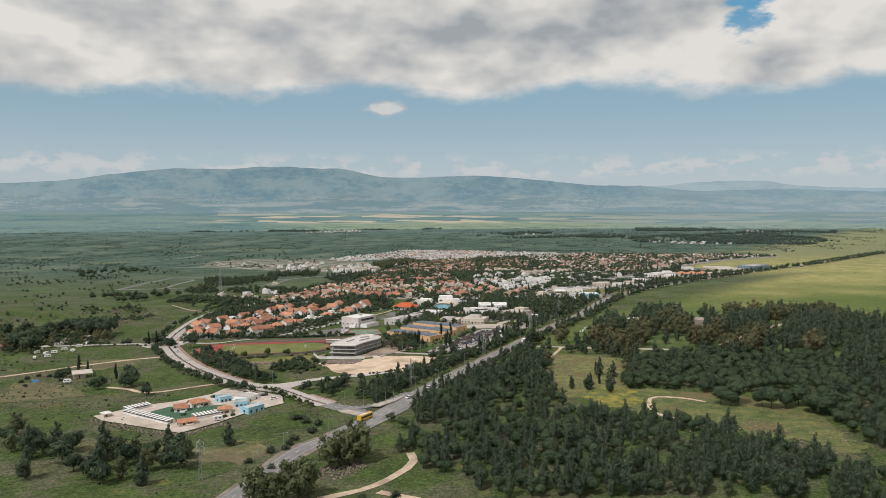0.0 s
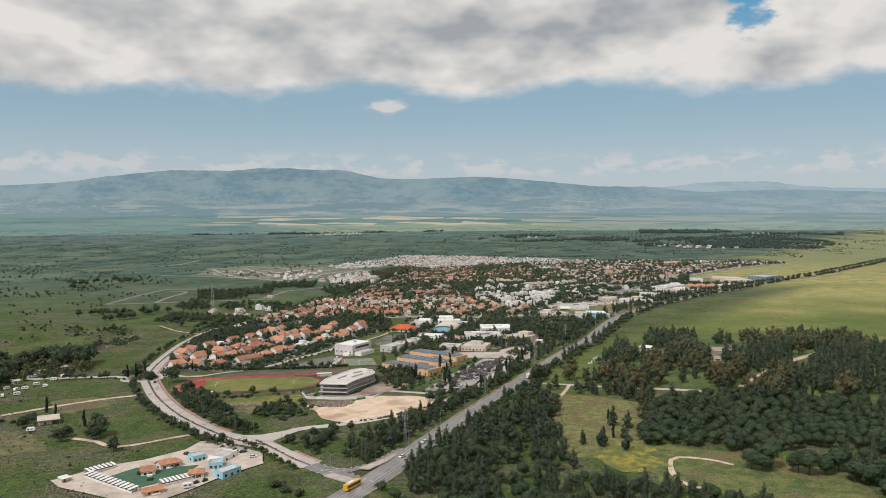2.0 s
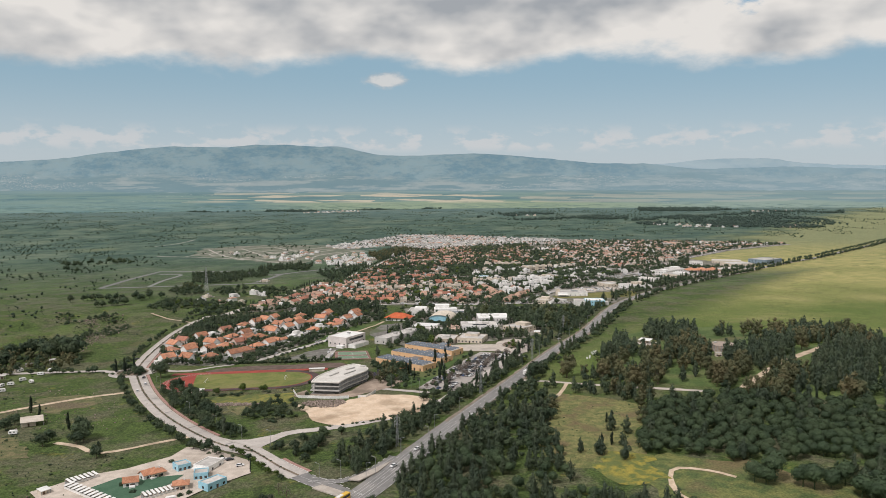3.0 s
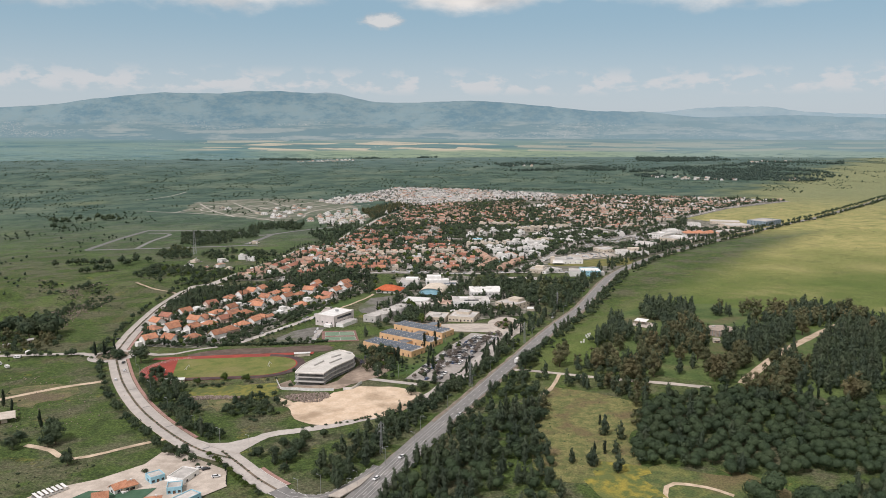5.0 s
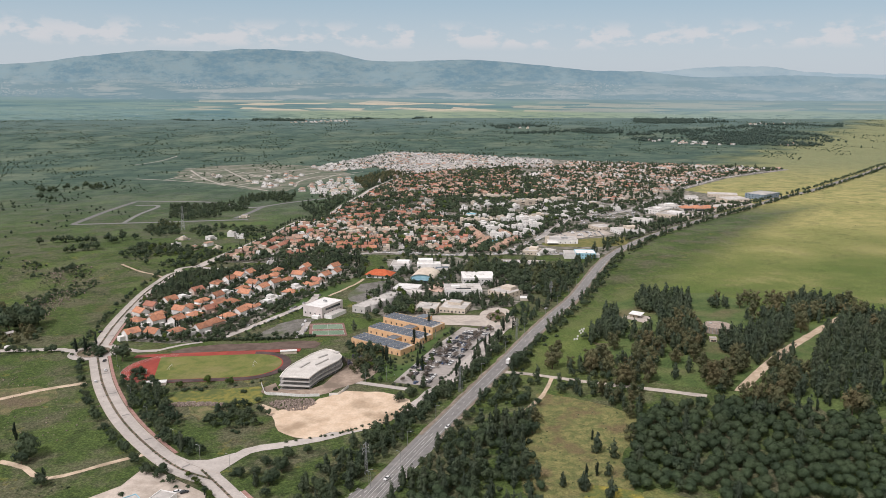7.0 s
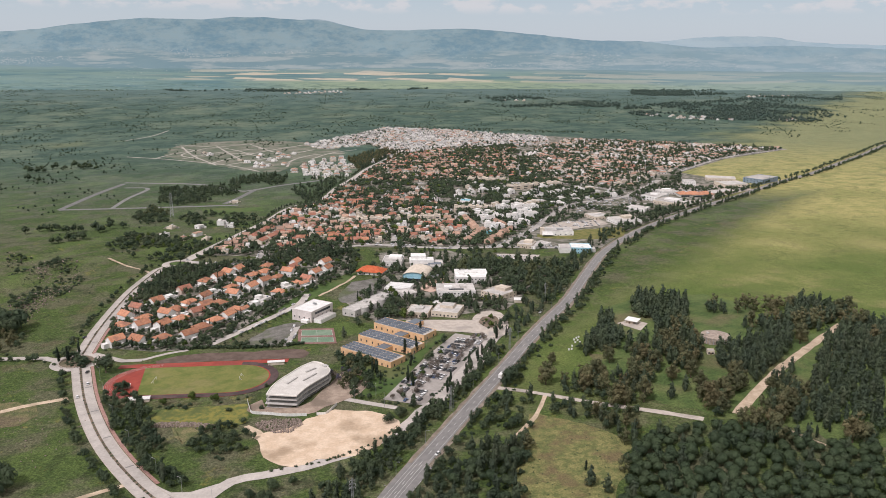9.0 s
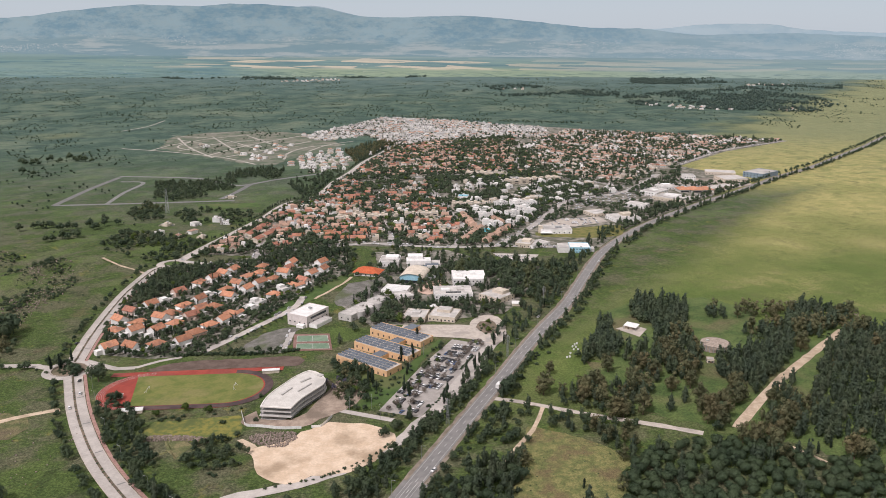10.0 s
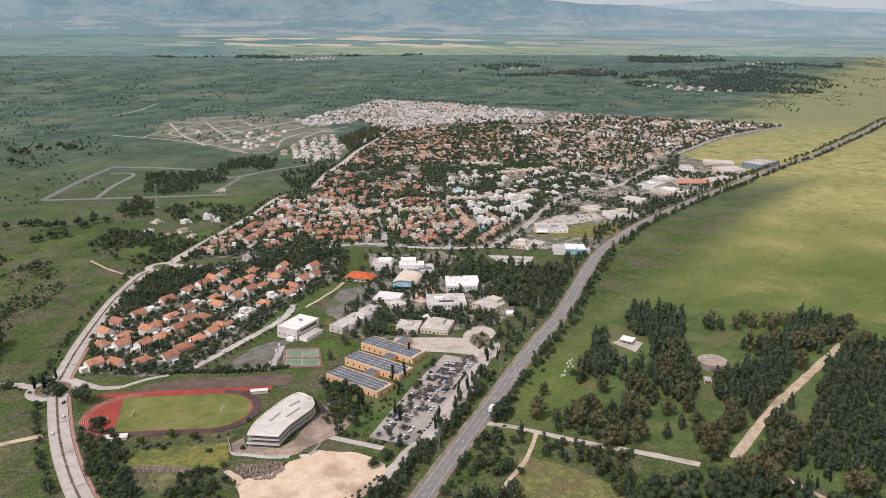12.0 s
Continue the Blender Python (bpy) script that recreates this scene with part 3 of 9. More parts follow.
def ridge(name, knots, y_foot, y_top, foot, material, label, rough, lower=0.0):
    xs = np.arange(-3700, 3701, 18.0)
    t = np.linspace(0, 1, 26)
    X, T = np.meshgrid(xs, t)
    top = np.convolve(np.pad(crest(xs, knots), 4, "edge"), np.ones(9) / 9, "valid") - lower
    relief = np.array([[abs(noise.fractal((x * 0.0030 + s * 0.35, s * 0.5, 4.0 + rough), 1.2, 2.1, 3)) * 1.6 - 0.5 for x in xs] for s in t])
    fine = np.array([noise.fractal((x * 0.012, 0, 8.0), 0.9, 2.1, 3) for x in xs])
    shape = T ** 1.15
    foot = H(xs, y_foot) - 1.5 if foot is None else foot
    Z = foot + (top - foot + fine * 3) * shape + relief * rough * np.sin(np.pi * np.clip(T, 0, 1))
    Y = y_foot + (y_top - y_foot) * T + relief * rough * np.sin(np.pi * T)
    ob = sheet(name, X, Y, Z, material)
    return tagged(ob, label, "mountains", "", "structure")


v_knots = [(-3700, 118), (0, 118), (3700, 112)]
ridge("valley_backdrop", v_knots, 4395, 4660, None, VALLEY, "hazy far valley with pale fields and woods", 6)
r_knots = [(-3700, 290), (-2646, 307), (-2273, 327), (-2103, 354), (-1662, 398), (-1492, 395), (-1289, 391), (-1120, 408), (-883, 405), (-747, 391), (-612, 396), (-443, 351), (-273, 337), (-70, 344), (201, 354), (404, 341), (608, 324), (913, 293), (1252, 290), (1524, 256), (1761, 263), (2100, 272), (2670, 256), (3700, 250)]
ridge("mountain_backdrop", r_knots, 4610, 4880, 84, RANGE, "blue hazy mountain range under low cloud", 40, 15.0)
f_knots = [(-3700, 250), (-961, 332), (-755, 397), (-635, 404), (-516, 373), (-413, 346), (751, 281), (1368, 290), (1573, 315), (1778, 322), (2018, 322), (2121, 297), (2396, 283), (3700, 262)]
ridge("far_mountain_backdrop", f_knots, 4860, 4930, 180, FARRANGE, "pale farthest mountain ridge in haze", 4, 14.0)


# ---- roads ----
MAIN = [(-230, -260), (-165, 0), (-120, 180)] + [(-84.7, 314.3), (-70.0, 372.7), (-52.8, 399.2), (-26.9, 446.6), (6.0, 526.6), (52.7, 635.2)] + [(73.4, 683.0), (92.6, 728.8), (116.7, 782.9), (146.9, 847.5), (176.0, 925.8), (214.3, 1021.4), (262.4, 1104.3), (315.6, 1176.4), (377.9, 1249.5), (441.1, 1318.6), (494.4, 1372.2), (551.0, 1435.9), (644.5, 1537.3), (745.4, 1638.1), (858.4, 1770.8), (995.3, 1930.7)] + [(1250, 2230), (1700, 2600)]
shoulder, main_line = road("shoulder", MAIN, 14.5, surface("gravel_shoulder", [(0.20, 0.165, 0.13), (0.29, 0.24, 0.19), (0.15, 0.125, 0.09)], 0.3, 0.95, vary=0.02), 0.15, "pale gravel shoulder of the highway", ragged=1.5)
highway, _ = road("highway", MAIN, 9.8, ASPHALT, 0.28, "two-lane grey asphalt highway with white markings")
lines = Solid()
for off in (-3.6, 3.6):
    strip(lines, main_line, off, 0.17, 0.34)
fine_line = smooth([(q.x, q.y) for q in main_line if -60 < q.y < 1500], 3.0)
for i in range(0, len(fine_line) - 1, 3):
    strip(lines, fine_line[i:i + 2], 0.0, 0.3, 0.34)
part("lane_marking", lines, PAINT, highway, "white lane markings")
# a turning lane and hatching by the junction
junction_line = smooth([(q.x, q.y) for q in main_line if 395 < q.y < 545], 3.0)
turn_lane = Solid()
strip(turn_lane, junction_line, -6.0, 4.4, 0.26)
strip(turn_lane, junction_line, 5.4, 3.0, 0.26)
part("turning_lane", turn_lane, ASPHALT, highway)
hatch = Solid()
strip(hatch, junction_line, 1.6, 0.25, 0.345)
strip(hatch, junction_line, -1.6, 0.25, 0.345)
for i in range(0, len(junction_line) - 2, 2):
    strip(hatch, junction_line[i:i + 2], -8.0, 0.25, 0.35)
part("junction_marking", hatch, PAINT, highway)
# raised splitter islands with light kerbs
for pts in ([(-41.5, 448.2), (-31.1, 462.0), (-21.1, 475.8), (-27.6, 459.0), (-35.9, 446.4)], [(-58.2, 440.7), (-44.5, 430.4), (-37.8, 431.9), (-45.3, 438.2), (-53.9, 444.8)]):
    island = Solid()
    base = max(float(H(*q)) for q in pts)
    island.prism([tuple(q) for q in pts], base - 0.2, base + 0.42)
    part("splitter_island", island, PAVING, highway, "pale kerbed splitter island")

AVENUE = [(-99.0, 495.9), (-119.5, 508.9), (-141.5, 531.7), (-169.9, 567.5), (-194.2, 604.6), (-217.4, 646.2)] + [(-242.5, 699)]
AVENUE2 = [(-253.0, 727)] + [(-263.5, 781.5), (-271.6, 837.3), (-278.1, 895.1), (-279.6, 939.2), (-279.2, 982.6)] + [(-274, 996)]
AVENUE3 = [(-262, 1020)] + [(-248.8, 1086.7), (-230.9, 1159.4), (-212.5, 1244.0), (-198.1, 1336.5), (-159.9, 1404.3), (-147.2, 1526.8), (-130.6, 1621.3), (-114.0, 1756.0), (-87.1, 1884.0), (-50.9, 2080.0)]
for pts, nm in ((AVENUE, "south"), (AVENUE2, "north")):
    av, line = road("avenue", pts, 12.4, STREET, 0.22, "pale concrete dual carriageway avenue with planted median")
    median = Solid()
    strip(median, line, 0.2, 1.5, 0.42)
    part("median", median, SOIL, av, "dark planted median strip")
    kerb = Solid()
    for off in (-6.3, 6.3):
        strip(kerb, line, off, 0.5, 0.38)
    part("kerb", kerb, PAVING, av)
    walkway = Solid()
    strip(walkway, [q for q in line if q[1] > 517.0], -8.0, 2.2, 0.3)
    part("footway", walkway, REDPATH, av, "reddish paved footway")
    bars = Solid()
    for i in range(3, len(line) - 2, 5):
        strip(bars, [line[i], line[i] + (line[i + 1] - line[i]).normalized() * 1.3], -3.6, 4.6, 0.27)
    part("speed_table", bars, ASPHALT, av, "darker raised bars across the lane")
road("avenue", AVENUE3, 12.0, STREET, 0.22, "pale town avenue between trees and houses")


def roundabout(x, y, r_in, r_out):
    s = Solid()
    n = 40
    ring = [[(x + r * math.cos(2 * math.pi * i / n), y + r * math.sin(2 * math.pi * i / n)) for i in range(n)] for r in (r_in, r_out)]
    s.add([(px, py, H(px, py) + 0.26) for r in ring for px, py in r], [(i, n + i, n + (i + 1) % n, (i + 1) % n) for i in range(n)])
    ob = tagged(part("roundabout", s, STREET), "pale roundabout carriageway round a planted island", "roundabout", "", "structure")
    k = Solid()
    for i in range(n):
        a = [(x + r * math.cos(2 * math.pi * (i + d) / n), y + r * math.sin(2 * math.pi * (i + d) / n)) for r, d in ((r_in, 0), (r_in, 0.8), (r_in - 0.7, 0.8), (r_in - 0.7, 0))]
        k.prism([(px, py) for px, py in a], float(H(x, y)) + 0.2, float(H(x, y)) + 0.75)
    part("kerb", k, PAVING, ob, "black and white kerb stones")
    isl = Solid()
    isl.add([(x, y, H(x, y) + 0.9)] + [(px, py, H(px, py) + 0.4) for px, py in [(x + (r_in - 0.6) * math.cos(2 * math.pi * i / n), y + (r_in - 0.6) * math.sin(2 * math.pi * i / n)) for i in range(n)]], [(0, 1 + i, 1 + (i + 1) % n) for i in range(n)])
    part("island", isl, LAWN if r_in < 11 else SOIL, ob)
    BLOCKED.append((x, y, x + 1, y, r_out))


ROUND_A, ROUND_B = (-251.0, 712.0), (-267.0, 1009.0)
roundabout(*ROUND_A, 13.0, 19.0)
roundabout(*ROUND_B, 9.5, 17.0)
street_label = "pale town street with kerbs"
STREETS = [
    ([(-68.0, 458.0), (-60.0, 450.5), (-48.7, 440.8), (-36.2, 427.4)], 9.6),
    ([(-60.9, 451.5), (-46.3, 448.7), (-33.0, 459.6), (-20.7, 481.7)], 5.0),
    ([(-101.4, 504.5), (-88.7, 528.4), (-73.4, 534.2), (-51.6, 542.2), (-37.3, 551.0), (-22.5, 560.1)] + [(0.9, 586.7), (7.5, 598.6), (12.2, 611.3)], 8.0),
    ([(12.2, 611.3), (29.9, 636.7), (44.7, 672.5), (57.2, 701.5), (65.3, 731.2), (74.1, 757.2), (80.0, 785.9)], 7.5),
    ([(-3.4, 616.2), (-24.7, 625.6), (-48.2, 635.5), (-57.4, 628.8)], 5.0),
    ([(-258.0, 712.6), (-277.0, 719.4), (-295.2, 722.3)] + [(-420, 720)], 7.0),
    ([(-245.5, 728.9), (-215.5, 711.9), (-201.4, 712.9)], 6.0),
    ([(-201.4, 712.9), (-186.9, 725.3), (-172.1, 732.2)], 4.0),
    ([(-261.2, 1018.9), (-193.7, 997.4), (-160.4, 1045.1), (-105.7, 1068.0), (-54.3, 1082.9), (-13.6, 1070.2), (45.6, 1056.2), (98.1, 1059.3)], 8.0),
    ([(-177.2, 1024.8), (-185.6, 1110.9), (-179.8, 1144.2)], 9.0),
    ([(45.6, 1056.2), (62.2, 1116.6), (56.3, 1202.2), (34.9, 1342.3), (19.2, 1439.9)], 8.0),
    ([(98.1, 1059.3), (148.1, 1150.7), (227.4, 1326.4), (315.3, 1380.4), (388.0, 1490.6), (425.2, 1556.6)], 9.0),
    ([(98.1, 1059.3), (181.2, 1046.3)], 7.0),
    ([(-159.5, 740.5), (-133.5, 788.1), (-105.8, 843.7), (-101.5, 879.6)], 7.0),
    ([(-95.3, 783.3), (-95.8, 760.8), (-96.6, 736.6)], 5.0),
    ([(-21.1, 1061.4), (-33.2, 1137.5), (-58.8, 1350.6), (-68.9, 1434.6)], 7.0),
    ([(183.9, 1615.1), (194.6, 1761.3), (216.8, 1928.9), (228.6, 2093.8)], 8.0),
    ([(-138.4, 1616.4), (-32.7, 1551.7), (67.2, 1585.6), (163.6, 1534.0), (260.3, 1526.0), (336.1, 1431.9)], 7.0),
    ([(310.0, 1320.1), (381.1, 1334.5), (451.7, 1349.9)], 8.0),
    ([(499.8, 1671.0), (658.8, 1873.9), (864.6, 2038.4)], 7.0),
]
ENTRY = [(-108.0, 507.0), (-92.0, 486.5), (-80.8, 471.7), (-68.0, 458.0)]
entry, entry_line = road("street", ENTRY, 11.6, STREET, 0.21, "pale concrete entry street with a hedge in its middle")
for nm, off, wide, dz, mat, words in (("median", 0.0, 1.3, 0.42, SOIL, "dark planted median strip"), ("footway", 7.2, 2.4, 0.3, REDPATH, "reddish paved footway"), ("kerb", 5.9, 0.4, 0.4, PAINT, "pale kerb")):
    band = Solid()
    strip(band, entry_line if off == 0.0 else [q for q in entry_line if q[1] < 484.0], off, wide, dz)
    part(nm, band, mat, entry, words)
patch("junction_paving", [(-129.9, 528.1), (-117.6, 518.8), (-107.6, 518.9), (-94.9, 526.4), (-92.3, 520.1), (-97.1, 504.6), (-96.4, 497.3), (-85.5, 481.5), (-88.6, 477.6), (-102.5, 493.6), (-117.9, 506.8)], 0.24, STREET, "pale paved crossing of the entry streets", wobble=0.5)
for n, (pts, wide) in enumerate(STREETS):
    street_ob, street_line = road("street", pts, wide, ASPHALT if n < 2 else STREET if n < 8 or n == 13 else TOWNSTREET, 0.2, street_label)
    if n < 2:
        edge = Solid()
        dashes = smooth(pts, 2.4)
        for off in (-wide / 2 - 0.15, wide / 2 + 0.15):
            for i in range(0, len(dashes) - 1, 2):
                strip(edge, dashes[i:i + 2], off, 0.45, 0.42)
        part("kerb", edge, PAINT, street_ob, "white blocks of a two-tone kerb")
        middle = Solid()
        strip(middle, smooth(pts, 6.0), 0.0, 0.2, 0.27)
        part("lane_marking", middle, PAINT, street_ob)
GREY_TRACKS = [
    ([(-291.0, 1516.2), (-318.1, 1509.2), (-407.9, 1588.8), (-557.6, 1625.4)], 7.0), ([(-553.3, 1614.1), (-559.9, 1495.3), (-557.8, 1358.5)], 8.0), ([(-557.8, 1358.5), (-411.0, 1363.9), (-284.6, 1371.4)], 7.0),
    ([(-478.8, 1362.6), (-487.3, 1452.7), (-488.0, 1550.5), (-534.7, 1565.2)], 5.0), ([(-291.0, 1516.2), (-300.0, 1434.7), (-309.8, 1385.7)], 7.0), ([(-291.0, 1516.2), (-251.7, 1562.6), (-180.1, 1620.6)], 7.0),
]
SERVICE = surface("grey_service_road", [(0.15, 0.15, 0.145), (0.20, 0.20, 0.19)], 0.2, 0.9)
for pts, wide in GREY_TRACKS:
    road("service_road", pts, wide + 2.5, SERVICE, 0.2, "grey unfinished service road through grass")
PLOT_TRACK = surface("packed_plot_track", [(0.33, 0.31, 0.27), (0.43, 0.40, 0.35), (0.26, 0.245, 0.21)], 0.1, 0.95, vary=0.05)
DIRT = [
    ([(-321.8, 573.3), (-279.6, 611.7), (-252.8, 632.3), (-227.5, 643.9)], 5.0), ([(-223.0, 524.1), (-204.1, 514.4), (-186.6, 501.7), (-164.1, 515.8), (-145.1, 527.7)], 4.0),
    ([(64.0, 643.5), (78.7, 637.3), (92.5, 630.2), (125.4, 611.4), (154.5, 596.9), (183.4, 581.5)], 5.0), ([(204.6, 585.5), (220.3, 604.8), (251.1, 641.5), (272.7, 665.3), (289.7, 683.6), (323.2, 720.9), (352.6, 753.3)], 6.5),
    ([(-95.9, 595.4), (-87.4, 587.3), (-79.2, 575.2), (-70.4, 569.3)], 4.5),
    ([(225.1, 563.5), (232.9, 552.5), (238.2, 544.2)], 4.0), ([(-48.9, 309.9), (-33.1, 319.2), (-22.5, 332.5), (-15.9, 345.5), (-13.4, 357.0), (-15.3, 367.8)], 4.2), ([(-25.9, 315.8), (-9.7, 306.6)], 4.0),
    ([(146.5, 439.5), (141.1, 445.3), (135.9, 448.6), (129.3, 451.8), (123.3, 453.1), (117.9, 450.1), (115.2, 442.2), (113.7, 432.7), (113.7, 422.1), (116.7, 414.9), (121.2, 411.0)], 2.6),
    ([(94.2, 629.3), (83.2, 596.7), (71.0, 576.5), (62.9, 557.6)], 2.8), ([(-89.7, 871.2), (-68.7, 917.1), (-61.3, 942.4)], 3.0),
    ([(-349.6, 1024.0), (-318.8, 1000.7), (-301.9, 988.9), (-284.2, 970.4)], 3.0), ([(-702.3, 2022.4), (-578.3, 1959.8), (-424.9, 1851.5), (-330.8, 1745.2)], 7.0), ([(-621.5, 2180.0), (-521.9, 2073.8), (-555.0, 1965.4)], 6.0),
    ([(-467.8, 1878.2), (-419.7, 2035.8), (-318.2, 2219.6), (-214.1, 2321.0)], 7.0), ([(-424.9, 1851.5), (-363.1, 1953.0), (-273.7, 2112.9)], 7.0), ([(-286.5, 1808.3), (-293.3, 1913.4), (-258.4, 2009.6), (-183.6, 2037.5)], 7.0),
    ([(-509.4, 1960.6), (-579.4, 2044.2), (-556.3, 2173.0), (-470.5, 2257.7)], 6.0), ([(-521.9, 2073.8), (-381.4, 2040.6)], 5.0), ([(-663.2, 2267.5), (-505.8, 2167.6), (-383.3, 1988.6)], 5.0),
    ([(-633.5, 2221.4), (-545.9, 2025.4), (-445.0, 1850.1)], 6.0), ([(-547.7, 2233.8), (-471.1, 2063.0), (-407.4, 1924.6)], 6.0), ([(-462.2, 2252.4), (-366.8, 2075.7)], 6.0), ([(-545.9, 2025.4), (-472.7, 2111.4), (-398.8, 2164.2)], 6.0), ([(-621.2, 1989.3), (-602.7, 2077.3), (-567.4, 2146.5)], 6.0), ([(-254.3, 1928.9), (-223.0, 2036.4), (-168.1, 2103.6)], 6.0),
    ([(-839.8, 2386.9), (-806.9, 2492.1), (-802.8, 2644.1)], 6.0), ([(-569.9, 2301.6), (-450.2, 2370.1)], 6.0),
]
for pts, wide in DIRT:
    far_plot = pts[0][1] > 1700
    road("dirt_track", pts, wide * (0.85 if far_plot else 1.0), PLOT_TRACK if far_plot else PAVING if pts[0] == (64.0, 643.5) else GRAVEL, 0.18, "pale beaten dirt track", ragged=1.0)

# ---- open plots ----
patch("town_ground", [(-245.0, 1045.2), (-230.4, 1148.5), (-205.0, 1273.0), (-151.5, 1407.7), (-129.7, 1582.4), (-107.8, 1748.7), (-51.4, 2023.9), (-145.0, 2212.0), (-313.0, 2187.4), (-276.8, 2339.5), (-129.4, 2671.7), (339.5, 2384.6), (654.9, 2184.1), (871.3, 2038.2), (650.2, 1849.8), (494.1, 1652.2), (569.0, 1488.8), (457.0, 1357.8), (266.4, 1133.6), (216.3, 1043.8), (98.1, 1059.3), (45.6, 1056.2), (-80.0, 1073.0), (-177.1, 1033.3)], 0.10, TOWNSOIL, "mixed yards, paving and garden soil of the town", cell=60.0)
patch("town_ground", [(-235.2, 740.1), (-265.9, 834.3), (-275.5, 940.6), (-238.4, 1004.9), (-159.1, 1038.4), (-78.7, 1061.2), (-67.9, 961.1), (-116.9, 848.6), (-160.2, 735.5), (-196.9, 729.8)], 0.10, TOWNSOIL, "garden soil and drives of the villa quarter", cell=30.0)
patch("campus_ground", [(-60.8, 847.6), (-31.4, 940.2), (-44.5, 1040.5), (38.9, 1045.3), (86.6, 988.5), (144.1, 964.7), (96.2, 836.9), (84.5, 817.3), (-2.7, 794.1), (-31.0, 793.5)], 0.10, TOWNSOIL, "campus yards, paths and planted beds", cell=30.0)
patch("bare_plots", [(-608.3, 2012.6), (-644.6, 2254.8), (-491.8, 2350.8), (-293.9, 2249.5), (-193.8, 2011.6), (-274.7, 1807.0), (-330.8, 1745.2)], 0.10, surface("plot_earth", [(0.078, 0.104, 0.066), (0.185, 0.180, 0.140), (0.095, 0.115, 0.075)], 0.03, 0.95, tufts=1.2), "half-cleared building plots", cell=60.0, wobble=15.0)
CARPARK = [(-13.5, 629.9), (13.8, 618.6), (31.6, 657.1), (46.7, 694.1), (65.1, 741.6), (37.8, 756.6), (15.3, 707.3)]
PARK_LANE = [(64.9, 757.4), (74.0, 765.8), (82.5, 774.4), (82.8, 760.4), (66.7, 729.3), (52.9, 693.0), (43.0, 668.4), (31.2, 640.8), (21.0, 622.6), (12.2, 603.0), (5.8, 599.5), (8.4, 612.5), (18.0, 615.8), (21.0, 635.6), (30.2, 656.4), (37.9, 676.7), (54.3, 718.3), (61.5, 740.3)]
patch("car_park_lane", PARK_LANE, 0.27, STREET, "pale concrete lane beside the car park")
patch("car_park", CARPARK, 0.24, PARKING, "pale concrete car park with rows of cars")
patch("school_forecourt", [(-6.6, 777.7), (-2.7, 794.1), (44.6, 790.9), (64.2, 787.1), (63.5, 752.5), (43.7, 759.5), (16.6, 764.7), (0.6, 768.0)], 0.25, PAVING, "pale paved school forecourt")
patch("entrance_loop", [(52.7, 780.7), (55.4, 800.1), (67.2, 814.6), (79.0, 808.6), (82.8, 785.7), (81.7, 756.6), (69.4, 741.3), (63.3, 748.2), (55.5, 762.0)], 0.27, PAVING, "pale entrance loop road", wobble=0.4)
patch("loop_island", [(58.3, 782.7), (62.8, 797.0), (73.4, 798.8), (76.7, 779.0), (74.9, 767.4), (64.5, 768.2)], 0.5, SOIL, "planted oval island of the entrance loop", wobble=0.4)
patch("sand_lot", [(-95.7, 593.9), (-84.6, 582.4), (-58.8, 601.7), (-42.7, 614.2), (-17.3, 611.2), (-1.2, 594.7), (-4.7, 576.7), (-19.8, 557.4), (-44.4, 549.1), (-65.5, 544.1), (-76.3, 553.9), (-84.4, 574.0)], 0.3, SAND, "bare levelled lot of pale sand", wobble=4.0)
patch("building_site", [(-101.5, 625.6), (-94.7, 635.1), (-89.6, 623.6), (-67.0, 622.4), (-51.0, 662.1), (-39.3, 695.2), (-24.9, 660.6), (-32.9, 636.1), (-50.7, 620.2), (-61.4, 610.1), (-96.1, 613.2)], 0.22, surface("site_dirt", [(0.26, 0.20, 0.155), (0.37, 0.295, 0.23), (0.19, 0.15, 0.115)], 0.2, 0.95), "trodden brown building site ground", wobble=3.0)
patch("flower_meadow", [(-158.5, 620.5), (-128.3, 625.7), (-103.0, 624.3), (-96.5, 597.9), (-118.7, 592.9), (-155.9, 603.5)], 0.16, FLOWERS, "grass with yellow wild flowers", wobble=6.0)
patch("school_lawn", [(-15.9, 652.3), (-2.5, 688.5), (14.8, 734.8), (30.2, 757.1), (15.1, 714.9), (2.2, 671.2), (-9.3, 636.9)], 0.2, LAWN, "bright green lawn beside the school", wobble=2.0)
patch("school_lawn", [(-47.9, 639.1), (-37.0, 673.5), (-23.4, 698.7), (-2.9, 697.4), (-15.0, 640.9)], 0.16, LAWN, "green lawn below the school", wobble=3.0)
patch("vacant_plot", [(-63.1, 916.7), (-27.9, 931.2), (-22.6, 889.5), (-60.8, 847.6), (-69.5, 877.3)], 0.2, WASTE, "grey vacant plot with low weeds", wobble=3.0)
patch("vacant_plot", [(-132.1, 743.9), (-117.8, 780.1), (-97.1, 794.1), (-87.2, 791.1), (-95.0, 782.2), (-97.5, 765.3), (-101.5, 744.1), (-113.0, 736.6)], 0.2, WASTE, "grey vacant plot between paths", wobble=2.0)
patch("grass_verge", [(-145.4, 744.8), (-126.6, 799.7), (-64.0, 925.2), (-66.9, 951.8), (-95.6, 910.7), (-117.4, 851.4), (-140.1, 777.0)], 0.14, LAWN, "green strip behind the gardens", wobble=2.0)
patch("dry_clearing", [(82.8, 602.9), (129.7, 568.0), (131.3, 546.6), (115.6, 514.2), (104.4, 459.4), (64.6, 461.6), (61.9, 511.4)], 0.15, surface("dry_clearing", [(0.092, 0.106, 0.036), (0.175, 0.165, 0.062), (0.125, 0.098, 0.048)], 0.22, 0.95, bump=0.5, fine=6.0, tufts=2.2), "dry yellowish clearing in the wood", wobble=6.0)
